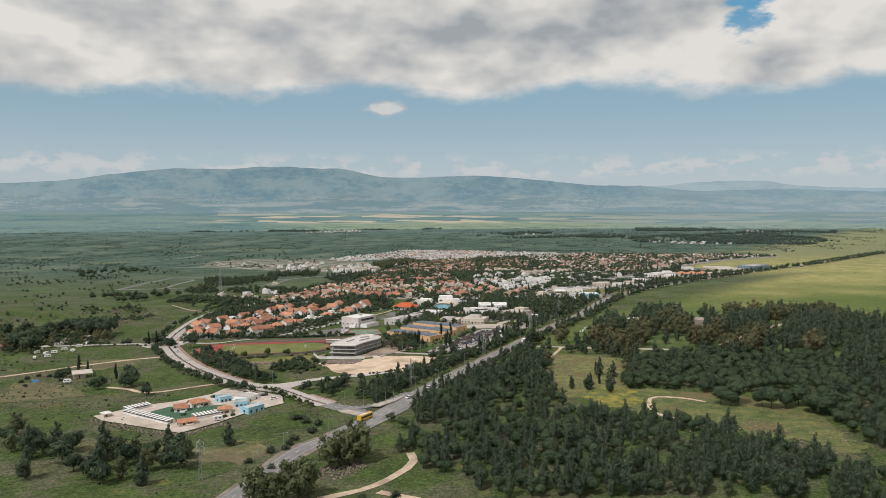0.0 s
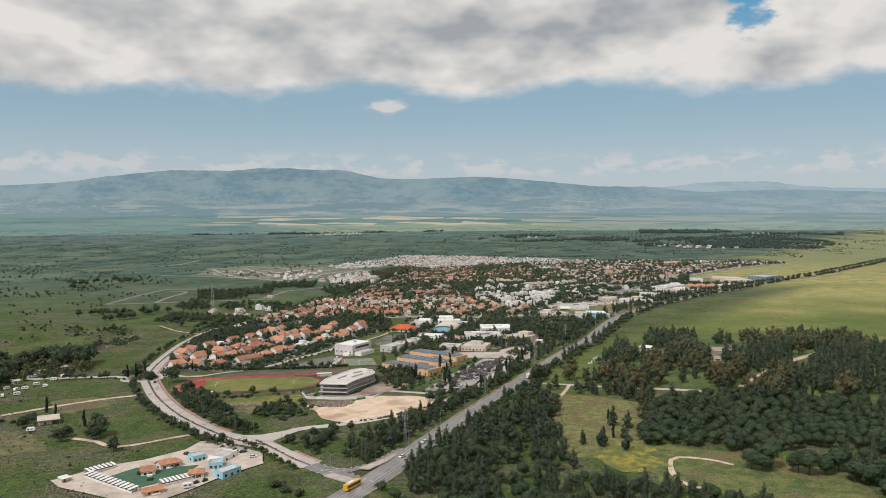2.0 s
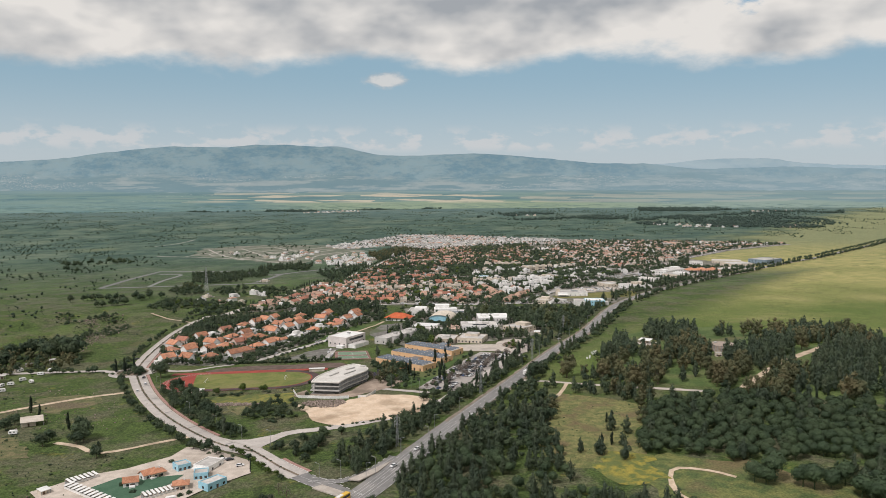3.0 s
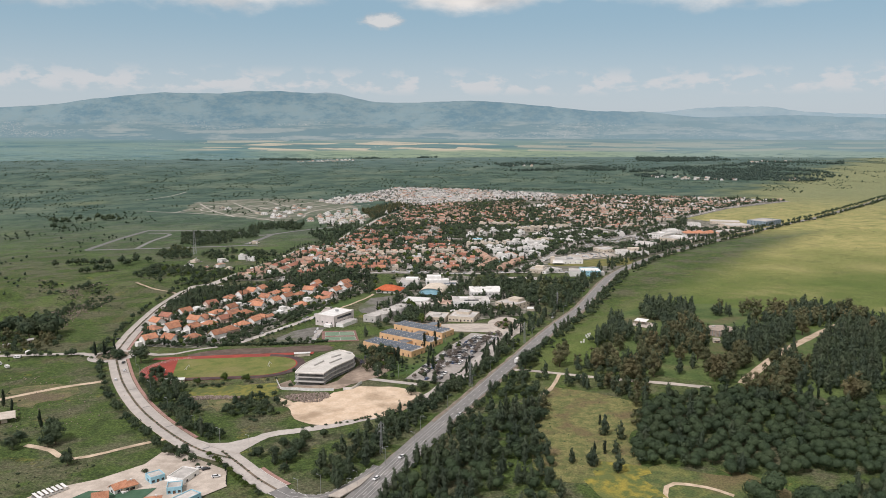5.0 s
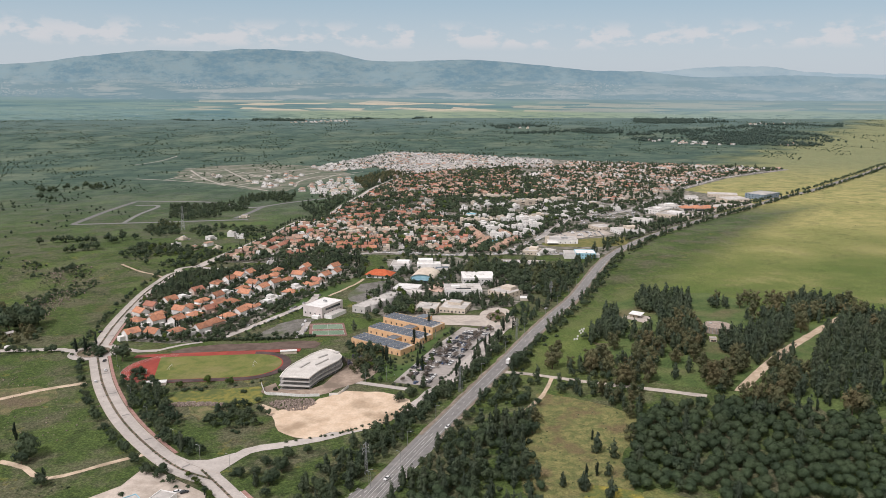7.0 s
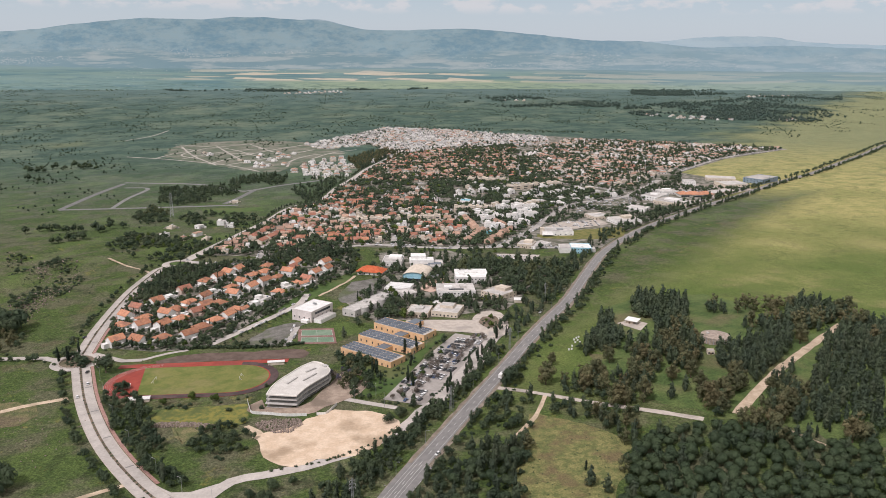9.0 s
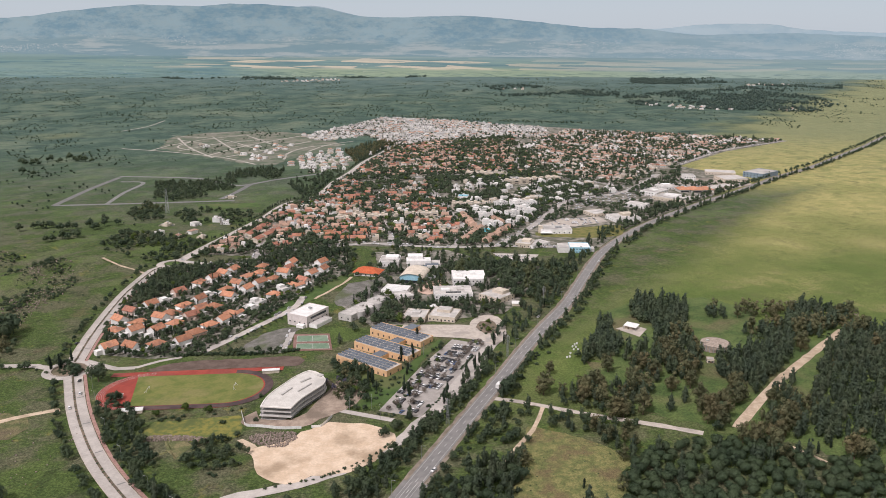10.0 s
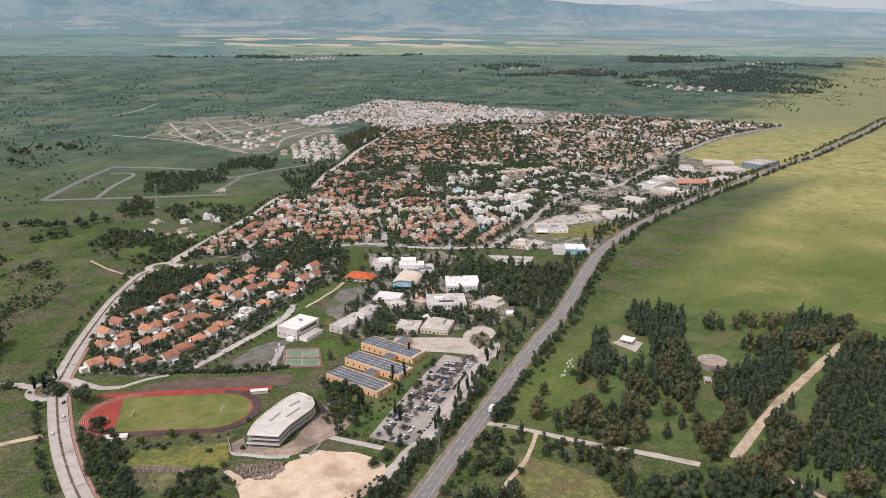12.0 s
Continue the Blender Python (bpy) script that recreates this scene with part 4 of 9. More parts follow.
patch("flower_clearing", [(81.9, 455.5), (93.8, 474.2), (110.2, 471.9), (111.6, 443.4), (95.2, 433.7), (84.3, 441.8)], 0.17, surface("yellow_blossom", [(0.095, 0.120, 0.034), (0.27, 0.225, 0.042), (0.11, 0.13, 0.040)], 0.22, 0.95, bump=0.1, vary=0.05, tufts=1.2), "yellow flowering clearing", wobble=10.0)
patch("shop_forecourt", [(164.2, 1163.8), (195.3, 1200.5), (249.8, 1209.0), (254.6, 1177.7), (205.9, 1152.1)], 0.25, PAVING, "pale paved yard with parked cars")
patch("commercial_yard", [(326.4, 1318.9), (380.9, 1428.6), (422.9, 1416.5), (461.3, 1370.1), (552.0, 1445.4), (546.5, 1505.6), (473.4, 1460.0), (423.1, 1513.7)], 0.25, PAVING, "pale commercial yard")
patch("yellow_plot", [(151.9, 1122.9), (196.9, 1141.5), (264.5, 1156.4), (257.4, 1109.9), (229.4, 1091.2), (156.1, 1101.6)], 0.18, surface("weedy_plot", [(0.12, 0.13, 0.035), (0.20, 0.18, 0.06)], 0.15, 0.95), "weedy green vacant plot", wobble=3.0)
patch("small_car_park", [(90.5, 1025.9), (141.7, 1015.7), (131.8, 985.2), (107.3, 983.0)], 0.25, STREET, "pale car park behind trees")
patch("wood_grass", [(144.6, 717.7), (167.0, 784.4), (202.0, 836.0), (257.0, 842.4), (291.9, 819.6), (296.0, 717.5), (354.4, 765.8), (368.5, 718.7), (270.9, 543.5), (228.2, 563.2), (189.4, 589.7), (130.2, 637.7)], 0.08, surface("wood_grass", [(0.058, 0.096, 0.026), (0.098, 0.134, 0.040), (0.135, 0.120, 0.060)], 0.07, 0.95, bump=0.5, vary=0.02, fine=11.0, tufts=1.8), "lush grass between the trees of the wood", wobble=18.0)
patch("earth_strip", [(-191.6, 708.7), (-169.0, 722.3), (-119.2, 726.1), (-80.4, 727.7), (-79.3, 711.2), (-123.2, 707.4), (-187.8, 703.9)], 0.16, PLUM, "dark brown earth strip above the track", wobble=2.0)
DRYGRASS = surface("dry_grass", [(0.085, 0.098, 0.038), (0.165, 0.145, 0.070), (0.125, 0.100, 0.060)], 0.16, 0.95, bump=0.3, fine=7.0, tufts=2.0)
for pts in ([(-303.3, 554.4), (-253.0, 532.0), (-231.3, 501.1), (-251.9, 485.3), (-280.8, 499.6)], [(-285.3, 632.2), (-266.9, 642.0), (-241.1, 628.9), (-245.2, 598.4), (-262.5, 590.1)], [(-123.8, 379.3), (-101.4, 387.6), (-85.2, 377.5), (-94.0, 358.7), (-117.0, 366.4)], [(-192.4, 403.2), (-149.6, 397.4), (-126.7, 388.2), (-146.4, 381.4), (-182.5, 388.1)], [(-154.5, 622.5), (-139.7, 610.8), (-128.0, 585.4), (-132.5, 576.5), (-145.4, 599.1)]):
    patch("dry_grass", pts, 0.09, DRYGRASS, "patch of dry yellowish grass", wobble=12.0)
patch("clearing_grass", [(93.2, 471.5), (116.8, 471.0), (153.4, 459.3), (190.4, 431.0), (193.5, 376.3), (190.7, 350.8), (167.1, 365.6), (145.2, 391.8), (123.4, 413.5), (102.2, 424.1)], 0.08, surface("clearing_grass", [(0.066, 0.092, 0.030), (0.135, 0.142, 0.046), (0.128, 0.105, 0.050)], 0.14, 0.95, bump=0.4, fine=7.0, tufts=2.0), "bright yellow-green grass of a woodland clearing", wobble=16.0)
patch("hut_yard", [(172.8, 768.6), (188.0, 778.3), (197.4, 764.6), (186.9, 746.4)], 0.3, PAVING, "pale paved yard of a hut")
patch("raised_court", [(111.3, 944.6), (123.1, 962.4), (147.7, 956.9), (141.9, 928.1), (107.2, 921.7)], 0.3, PLUM, "brown sports court with pale rim")
court = patch("sport_court", [(-93.1, 776.3), (-63.7, 776.7), (-56.7, 739.3), (-87.9, 739.2)], 0.3, surface("court_surface", [(0.19, 0.105, 0.085), (0.25, 0.15, 0.125)], 0.15, 0.9), "worn red and green ball court with white lines")
COURT_GREEN = surface("court_green", [(0.13, 0.20, 0.13), (0.18, 0.24, 0.17)], 0.15, 0.9)
for pts in ([(-89.7, 772.6), (-65.0, 772.2), (-62.3, 758.7), (-87.9, 759.2)], [(-87.1, 754.8), (-61.7, 754.3), (-59.3, 742.6), (-86.0, 743.2)]):
    patch("court_field", pts, 0.34, COURT_GREEN, parent=court)
    rim = Solid()
    corners = [Vector(q) for q in pts]
    for a, b in zip(corners, corners[1:] + corners[:1]):
        strip(rim, [a, b], 0, 0.22, 0.38)
    strip(rim, [(corners[0] + corners[1]) / 2, (corners[2] + corners[3]) / 2], 0, 0.22, 0.38)
    part("court_line", rim, PAINT, court)

patch("training_pitch", [(-336.2, 1346.4), (-245.1, 1349.6), (-233.1, 1317.8), (-320.7, 1307.3)], 0.2, LAWN, "bright green practice pitch beside the mast wood")

# ---- athletics ground ----
TRACK_C, TRACK_TURN = (-151.5, 671.8), 1.5


def oval(r, n=14, cut=None, length=58.0, flat_left=False):
    """Outline of a stadium form: two straights and half circles, in its own plan."""
    p = [(length / 2 + r * math.sin(math.pi * i / n), -r * math.cos(math.pi * i / n)) for i in range(n + 1)]
    if flat_left:
        return p + [(-length / 2 - 3, r), (-length / 2 - 3, -r)]
    return p + [(-length / 2 - r * math.sin(math.pi * i / n), r * math.cos(math.pi * i / n)) for i in range(n + 1)]


def place(pts, c, turn):
    m = Matrix.Rotation(radians(turn), 2)
    return [tuple(m @ Vector(p) + Vector(c)) for p in pts]


track = patch("running_track", place(oval(31.5), TRACK_C, TRACK_TURN), 0.24, TARTAN, "red running track round a grass pitch", category="running track")
patch("track_straight", [(-214, 696), (-89, 701.5), (-89, 708.5), (-214, 703)], 0.27, TARTAN, parent=track)
worn = [(29.5 + r * math.sin(a), -r * math.cos(a)) for r, aa in ((25.5, range(0, 19)), (31.2, range(18, -1, -1))) for a in [math.pi * i / 18 for i in aa]]
patch("worn_bend", place([(-30, -25.5)] + worn + [(-30, -31.2)], TRACK_C, TRACK_TURN), 0.29, DARKTRACK, parent=track)
inner = oval(25.0)[:15]
patch("pitch", place(inner + [(-41, 25), (-31, -25)], TRACK_C, TRACK_TURN), 0.31, TURF, parent=track)
lane = Solid()
for r in (26.2, 27.4, 28.6, 29.8, 31.0):
    pts = place([(-29.5 - r * math.sin(math.pi * i / 24), r * math.cos(math.pi * i / 24)) for i in range(25)], TRACK_C, TRACK_TURN)
    strip(lane, [Vector(p) for p in pts], 0, 0.12, 0.33)
part("lane_line", lane, PAINT, track)


def goal(x, y, turn):
    ob = thing("football_goal", x, y, turn, "white steel football goal on the pitch", "goal", "goals on the pitch")
    s = Solid()
    for a, b in (((-3.6, 0, 0), (-3.6, 0, 2.4)), ((3.6, 0, 0), (3.6, 0, 2.4)), ((-3.6, 0, 2.4), (3.6, 0, 2.4)), ((-3.6, 0, 2.4), (-3.6, 1.8, 0)), ((3.6, 0, 2.4), (3.6, 1.8, 0)), ((-3.6, 1.8, 0.05), (3.6, 1.8, 0.05))):
        s.beam(a, b, 0.09)
    part("goal_frame", s, METALROOF, ob)


goal(-177.5, 670, 91.5)
goal(-117.5, 672.5, -88.5)

# ---- houses ----
WIN_MESH = Solid().box(1.3, 0.12, 0, 1.2).mesh("window")
WIN_MESH.materials.append(WINDOW)
TALL_WIN = Solid().box(1.1, 0.12, 0, 1.9).mesh("window")
TALL_WIN.materials.append(WINDOW)
DOOR_MESH = Solid().box(1.1, 0.12, 0, 2.1).mesh("door")
DOOR_MESH.materials.append(DOOR)


def hip(s, w, d, z, rise, ox=0.0, oy=0.0, eave=0.6, m=None):
    a, b = w / 2 + eave, d / 2 + eave
    r = max(a - b, 0.3)
    v = [(ox - a, oy - b, z), (ox + a, oy - b, z), (ox + a, oy + b, z), (ox - a, oy + b, z), (ox - a, oy - b, z + 0.18), (ox + a, oy - b, z + 0.18), (ox + a, oy + b, z + 0.18), (ox - a, oy + b, z + 0.18), (ox - r, oy, z + rise), (ox + r, oy, z + rise)]
    s.add(v, [(3, 2, 1, 0), (0, 1, 5, 4), (1, 2, 6, 5), (2, 3, 7, 6), (3, 0, 4, 7), (4, 5, 9, 8), (6, 7, 8, 9), (5, 6, 9), (7, 4, 8)], m)


def gable(s, w, d, z, rise, ox=0.0, oy=0.0, eave=0.5, m=None):
    """Two slopes of 0.2 m thickness, ridge along x."""
    a, b = w / 2 + eave, d / 2 + eave
    for sgn in (-1, 1):
        v = [(ox - a, oy + sgn * b, z - 0.2), (ox + a, oy + sgn * b, z - 0.2), (ox + a, oy, z + rise), (ox - a, oy, z + rise)]
        v += [(x, y, h + 0.22) for x, y, h in v]
        s.add(v, [(0, 1, 2, 3), (7, 6, 5, 4), (0, 4, 5, 1), (1, 5, 6, 2), (2, 6, 7, 3), (3, 7, 4, 0)], m)


def gable_wall(s, w, d, z0, z1, rise, ox=0.0, oy=0.0, m=None):
    a, b = w / 2, d / 2
    v = [(ox + sx * a, oy + y, z) for sx in (-1, 1) for y, z in ((-b, z0), (b, z0), (b, z1), (0, z1 + rise), (-b, z1))]
    s.add(v, [(0, 4, 3, 2, 1), (5, 6, 7, 8, 9)] + [(i, (i + 1) % 5, 5 + (i + 1) % 5, 5 + i) for i in range(5)], m)


def openings(root, w, d, levels, per=2, side=1):
    """Windows on all four sides, each an own part."""
    for z in levels:
        for sgn, turn in ((-1, 0), (1, 180)):
            for i in range(per if sgn < 0 else 1):
                ob = part("window", WIN_MESH, WINDOW, root)
                ob.matrix_basis = pose((i + 0.5 - per / 2) * w / per * 0.8, sgn * (d / 2 + 0.02), z, 0, 0, turn)
        for sgn, turn in ((-1, 90), (1, 90)):
            for i in range(side):
                ob = part("window", WIN_MESH, WINDOW, root)
                ob.matrix_basis = pose(sgn * (w / 2 + 0.02), (i + 0.5 - side / 2) * d / side * 0.8, z, 0, 0, turn)


def heater(root, x, y, z):
    """A roof-top solar water heater: white tank and dark collector."""
    t = Solid()
    t.tube(0.28, 0.28, -0.75, 0.75, 8, m=pose(x, y, z + 0.9, 0, 90, 0))
    t.beam((x - 0.6, y, z), (x - 0.6, y, z + 0.7), 0.05).beam((x + 0.6, y, z), (x + 0.6, y, z + 0.7), 0.05)
    tank = part("water_tank", t, METALROOF, root, "white solar water tank")
    part("collector", Solid().box(1.7, 2.0, -0.04, 0.04, m=pose(x, y - 1.1, z + 0.5, 35, 0, 0)), SOLAR, tank)


MADE = {}


def house(kind, x, y, turn, label, group, category="house"):
    """A house of that kind at that place; the first of a kind is built, the others copied."""
    if kind in MADE:
        return tagged(copy_thing(MADE[kind], pose(x, y, float(H(x, y)) - 0.1, 0, 0, turn)), label, category, group)
    style, w, d, h, wall_m, roof_m = kind
    root = thing("apartment_block" if style == "block" else "house", x, y, turn, label, category, group, z=float(H(x, y)) - 0.1)
    MADE[kind] = root
    wall, roof = Solid(), Solid()
    if style == "hip":
        wall.box(w, d, 0, h)
        hip(roof, w, d, h, 0.30 * d)
        part("chimney", Solid().box(0.7, 0.7, h, h + 0.3 * d + 0.4, w * 0.22, d * 0.12), WHITE, root)
    elif style == "ell":
        wall.box(w, d * 0.62, 0, h, 0, d * 0.19)
        wing, wing_roof = Solid(), Solid()
        gable_wall(wing, d * 0.7, w * 0.42, 0, h, w * 0.12, 0, 0, pose(-w * 0.27, -d * 0.12, 0, 0, 0, 90))
        hip(roof, w, d * 0.62, h, 0.2 * d, 0, d * 0.19)
        gable(wing_roof, d * 0.72, w * 0.42, h, w * 0.12, 0, 0, 0.4, pose(-w * 0.27, -d * 0.12, 0, 0, 0, 90))
        part("roof", wing_roof, roof_m, part("wing", wing, wall_m, root))
        porch = part("porch_roof", Solid().box(w * 0.45, d * 0.35, 2.6, 2.8, w * 0.22, -d * 0.28), FLATROOF, root)
        part("porch_post", Solid().box(0.25, 0.25, 0, 2.6, w * 0.42, -d * 0.42), WHITE, porch)
    elif style == "gable":
        gable_wall(wall, w, d, 0, h, 0.36 * d)
        gable(roof, w, d, h, 0.36 * d)
        part("porch", Solid().box(w * 0.4, 2.4, 0, h * 0.5, w * 0.1, -d / 2 - 1.25), wall_m, root)
    elif style == "step":
        gable_wall(wall, w * 0.55, d, 0, h, 0.3 * d, -w * 0.22)
        wing, wing_roof = Solid(), Solid()
        gable_wall(wing, w * 0.45, d * 0.8, 0, h * 0.6, 0.25 * d, w * 0.277)
        gable(roof, w * 0.55, d, h, 0.3 * d, -w * 0.22, 0, 0.3)
        gable(wing_roof, w * 0.45, d * 0.8, h * 0.6, 0.25 * d, w * 0.277, 0, 0.3)
        part("roof", wing_roof, roof_m, part("wing", wing, wall_m, root))
    elif style in ("flat", "block"):
        wall.box(w, d, 0, h)
        part("parapet", Solid().ring(w, d, h, h + 0.6, 0.25), wall_m, root)
        if style == "block":
            part("stairwell", Solid().box(w * 0.4, 1.6, 0, h - 2.6, -w * 0.2, -d / 2 - 0.82), wall_m, root)
            part("roof_room", Solid().box(w * 0.28, d * 0.5, h + 0.12, h + 2.6, w * 0.1, 0), wall_m, root)
        else:
            part("roof_room", Solid().box(w * 0.5, d * 0.5, h + 0.12, h + 2.7, -w * 0.2, d * 0.2), wall_m, root)
        roof.box(w - 0.5, d - 0.5, h, h + 0.12)
    part("wall", wall, wall_m, root)
    part("roof", roof, roof_m, root)
    if w > 12.1 and style in ("hip", "ell", "gable"):
        side = part("annex", Solid().box(w * 0.4, d * 0.5, 0, h * 0.62, -w * 0.69, d * 0.1), WHITE, root, "white flat-roofed annex")
        part("annex_roof", Solid().ring(w * 0.4, d * 0.5, h * 0.62, h * 0.62 + 0.35, 0.2, -w * 0.69, d * 0.1), WHITE, side)
        part("terrace", Solid().box(w * 0.75, 4.2, 0, 0.28, w * 0.1, -d / 2 - 2.2), PAVING, root, "paved terrace")
        part("pergola", Solid().box(w * 0.32, 3.0, 2.5, 2.65, w * 0.22, -d / 2 - 1.6), DOOR, root)
    levels = [1.0 + 2.9 * i for i in range(max(1, int(h // 2.8)))]
    if style == "block":
        openings(root, w, d, levels, 3, 1)
    else:
        openings(root, w, d * (0.62 if style == "ell" else 1), levels[:1], 2, 1)
    part("door", DOOR_MESH, DOOR, root).matrix_basis = pose(w * 0.05, -(d / 2 + 0.03) if style != "ell" else -d * 0.12, 0, 0, 0, 0)
    if style in ("flat", "block"):
        heater(root, w * 0.25, -d * 0.2, h + 0.1)
    return root


def place_dir(a, b):
    return math.degrees(math.atan2(b[1] - a[1], b[0] - a[0]))


HOMES = []        # (x, y, radius) of what stands already


def stand(x, y, r):
    HOMES.append((x, y, r))


def is_free(x, y, r, pad=1.0):
    for hx, hy, hr in HOMES:
        if (hx - x) ** 2 + (hy - y) ** 2 < (hr + r) ** 2:
            return False
    for x0, y0, x1, y1, hw in BLOCKED:
        if abs(x - x0) > 60 or abs(y - y0) > 60:
            continue
        dx, dy = x1 - x0, y1 - y0
        t = max(0, min(1, ((x - x0) * dx + (y - y0) * dy) / (dx * dx + dy * dy + 1e-6)))
        if (x0 + t * dx - x) ** 2 + (y0 + t * dy - y) ** 2 < (hw + r + pad) ** 2:
            return False
    return True


def inside(x, y, poly):
    c = False
    for (ax, ay), (bx, by) in zip(poly, poly[1:] + poly[:1]):
        if (ay > y) != (by > y) and x < (bx - ax) * (y - ay) / (by - ay) + ax:
            c = not c
    return c


# the garden quarter inside the avenue: villas with orange tiled roofs
V_HIP = ("hip", 12.5, 10.0, 4.6, WHITE, TILE_ORANGE)
V_HIP2 = ("hip", 13.5, 11.0, 4.2, PINK, TILE_ORANGE)
V_ELL = ("ell", 14.0, 13.0, 4.4, WHITE, TILE_ORANGE)
V_GAB = ("gable", 12.2, 9.5, 5.6, WHITE, TILE_ORANGE)
V_GAB2 = ("gable", 12.5, 9.0, 4.4, PINK, TILE_RED)
V_FLAT = ("flat", 12.0, 11.0, 4.0, WHITE, FLATROOF)
V_WHITE = ("gable", 12.6, 9.2, 6.0, WHITE, TILE_ORANGE)
QUARTER = {
    V_GAB: [(-234.9, 747.6), (-216.7, 747.3), (-227.9, 785.9), (-209.7, 784.8), (-250.5, 812.1), (-159.8, 807.6), (-237.9, 853.1), (-170.9, 873.6), (-202.2, 936.2), (-188.8, 965.1), (-172.1, 914.2), (-131.1, 988.6), (-103.3, 944.9)],
    V_HIP: [(-198.7, 752.7), (-245.0, 787.1), (-167.3, 795.3), (-199.3, 801.5), (-176.9, 845.3), (-179.0, 896.5), (-167.5, 940.8), (-128.3, 876.9), (-139.4, 930.0), (-160.3, 977.1)],
    V_WHITE: [(-179.3, 757.3), (-216.2, 815.5), (-187.5, 836.4), (-196.4, 864.4), (-194.6, 950.2), (-159.0, 895.1), (-150.1, 914.7), (-132.1, 949.3), (-98.4, 986.0), (-93.3, 957.9)],
    V_HIP2: [(-174.6, 778.7), (-211.4, 829.7)],
    V_ELL: [(-230.8, 804.6), (-154.6, 826.9), (-204.0, 848.9), (-210.9, 922.6), (-113.2, 908.5), (-157.2, 953.4)],
    V_GAB2: [(-191.7, 822.9), (-250.6, 839.1), (-224.7, 894.6), (-131.5, 970.1), (-108.2, 923.4)],
    V_FLAT: [(-189.9, 881.2), (-143.4, 841.9), (-123.3, 899.1), (-140.1, 858.1), (-230.5, 868.7)],
}
quarter_labels = {"hip": "villa with hipped orange tile roof in a garden", "ell": "L-shaped villa with orange tile roof and porch", "gable": "gabled house with tiled roof and pale walls", "flat": "white flat-roofed house with solar heater"}
for kind, spots in QUARTER.items():
    for n, (x, y) in enumerate(spots):
        if is_free(x, y, 2.0, 0):
            house(kind, x, y, 62 + (n * 37) % 24 - 12 + (90 if n % 3 == 1 else 0), quarter_labels[kind[0]], "villas in the garden quarter")
            stand(x, y, 5.6)


class Bulk:
    """Far houses gathered by material into joined meshes."""

    def __init__(self):
        self.solids = {}

    def get(self, key):
        return self.solids.setdefault(key, Solid())


bulk = Bulk()


def bulk_house(style, x, y, turn, w, d, h, wall_k, roof_k):
    m = pose(x, y, float(H(x, y)) - 0.2, 0, 0, turn)
    if rng.random() < 0.75:
        # a lower flat wing with its parapet, on one side or behind
        ww, wd, wh = w * rng.uniform(0.4, 0.7), d * rng.uniform(0.4, 0.8), h * rng.uniform(0.45, 0.8)
        ox, oy = rng.choice(((-0.5, -0.3), (0.5, -0.2), (0.2, -0.55), (-0.2, 0.5)))
        bulk.get(wall_k).box(ww, wd, 0, wh, ox * w, oy * d, m).box(ww * 0.35, wd * 0.4, wh, wh + 0.9, ox * w, oy * d, m)
    wall, roof, win = bulk.get(wall_k), bulk.get(roof_k), bulk.get("window")
    if style == "gable":
        gable_wall(wall, w, d, 0, h, 0.32 * d, m=m)
        gable(roof, w, d, h, 0.32 * d, m=m)
    elif style == "hip":
        wall.box(w, d, 0, h, m=m)
        hip(roof, w, d, h, 0.28 * d, m=m)
    else:
        h = h * rng.uniform(0.55, 1.0)
        wall.box(w, d, 0, h + 0.5, m=m)
        roof.box(w - 0.6, d - 0.6, h + 0.4, h + 0.56, m=m)
        if rng.random() < 0.6:
            wall.box(w * 0.4, d * 0.45, h, h + 2.4, w * 0.15, d * 0.1, m=m)
    for z in ([1.0] if h < 5 else [1.0, 4.0]):
        for i in (-0.26, 0.24):
            win.box(1.4, 0.12, z, z + 1.3, i * w, -d / 2 - 0.03, m)
        win.box(0.12, 1.4, z, z + 1.3, -w / 2 - 0.03, 0.1 * d, m)


rng = random.Random(5)


yards = Solid()
sheds, heaters, yard_cars = Solid(), Solid(), Solid()


def clutter(x, y, turn):
    """What stands about a house: sheds and pergolas, water tanks, a parked car."""
    m = pose(x, y, float(H(x, y)), 0, 0, turn)
    for i in range(rng.choice((1, 2, 2, 3))):
        a, r = rng.uniform(0, 2 * math.pi), rng.uniform(6.2, 8.5)
        w_, d_ = rng.uniform(1.4, 3.4), rng.uniform(1.4, 3.0)
        sheds.box(w_, d_, 0.0, rng.uniform(1.9, 2.7), r * math.cos(a), r * math.sin(a), m)
    if rng.random() < 0.8:
        u, v, z = rng.uniform(-2.5, 2.5), rng.uniform(-2, 2), rng.uniform(4.6, 6.2)
        heaters.box(1.5, 0.6, z, z + 0.9, u, v, m).box(1.7, 1.6, z - 0.2, z + 0.3, u, v - 1.2, m)
    if rng.random() < 0.6:
        a = rng.uniform(0, 2 * math.pi)
        c = pose(x + 8.2 * math.cos(a), y + 8.2 * math.sin(a), float(H(x, y)) + 0.1, 0, 0, turn + 90)
        yard_cars.box(4.2, 1.75, 0.25, 0.95, 0, 0, c).box(2.3, 1.6, 0.95, 1.45, -0.2, 0, c, 0.85)


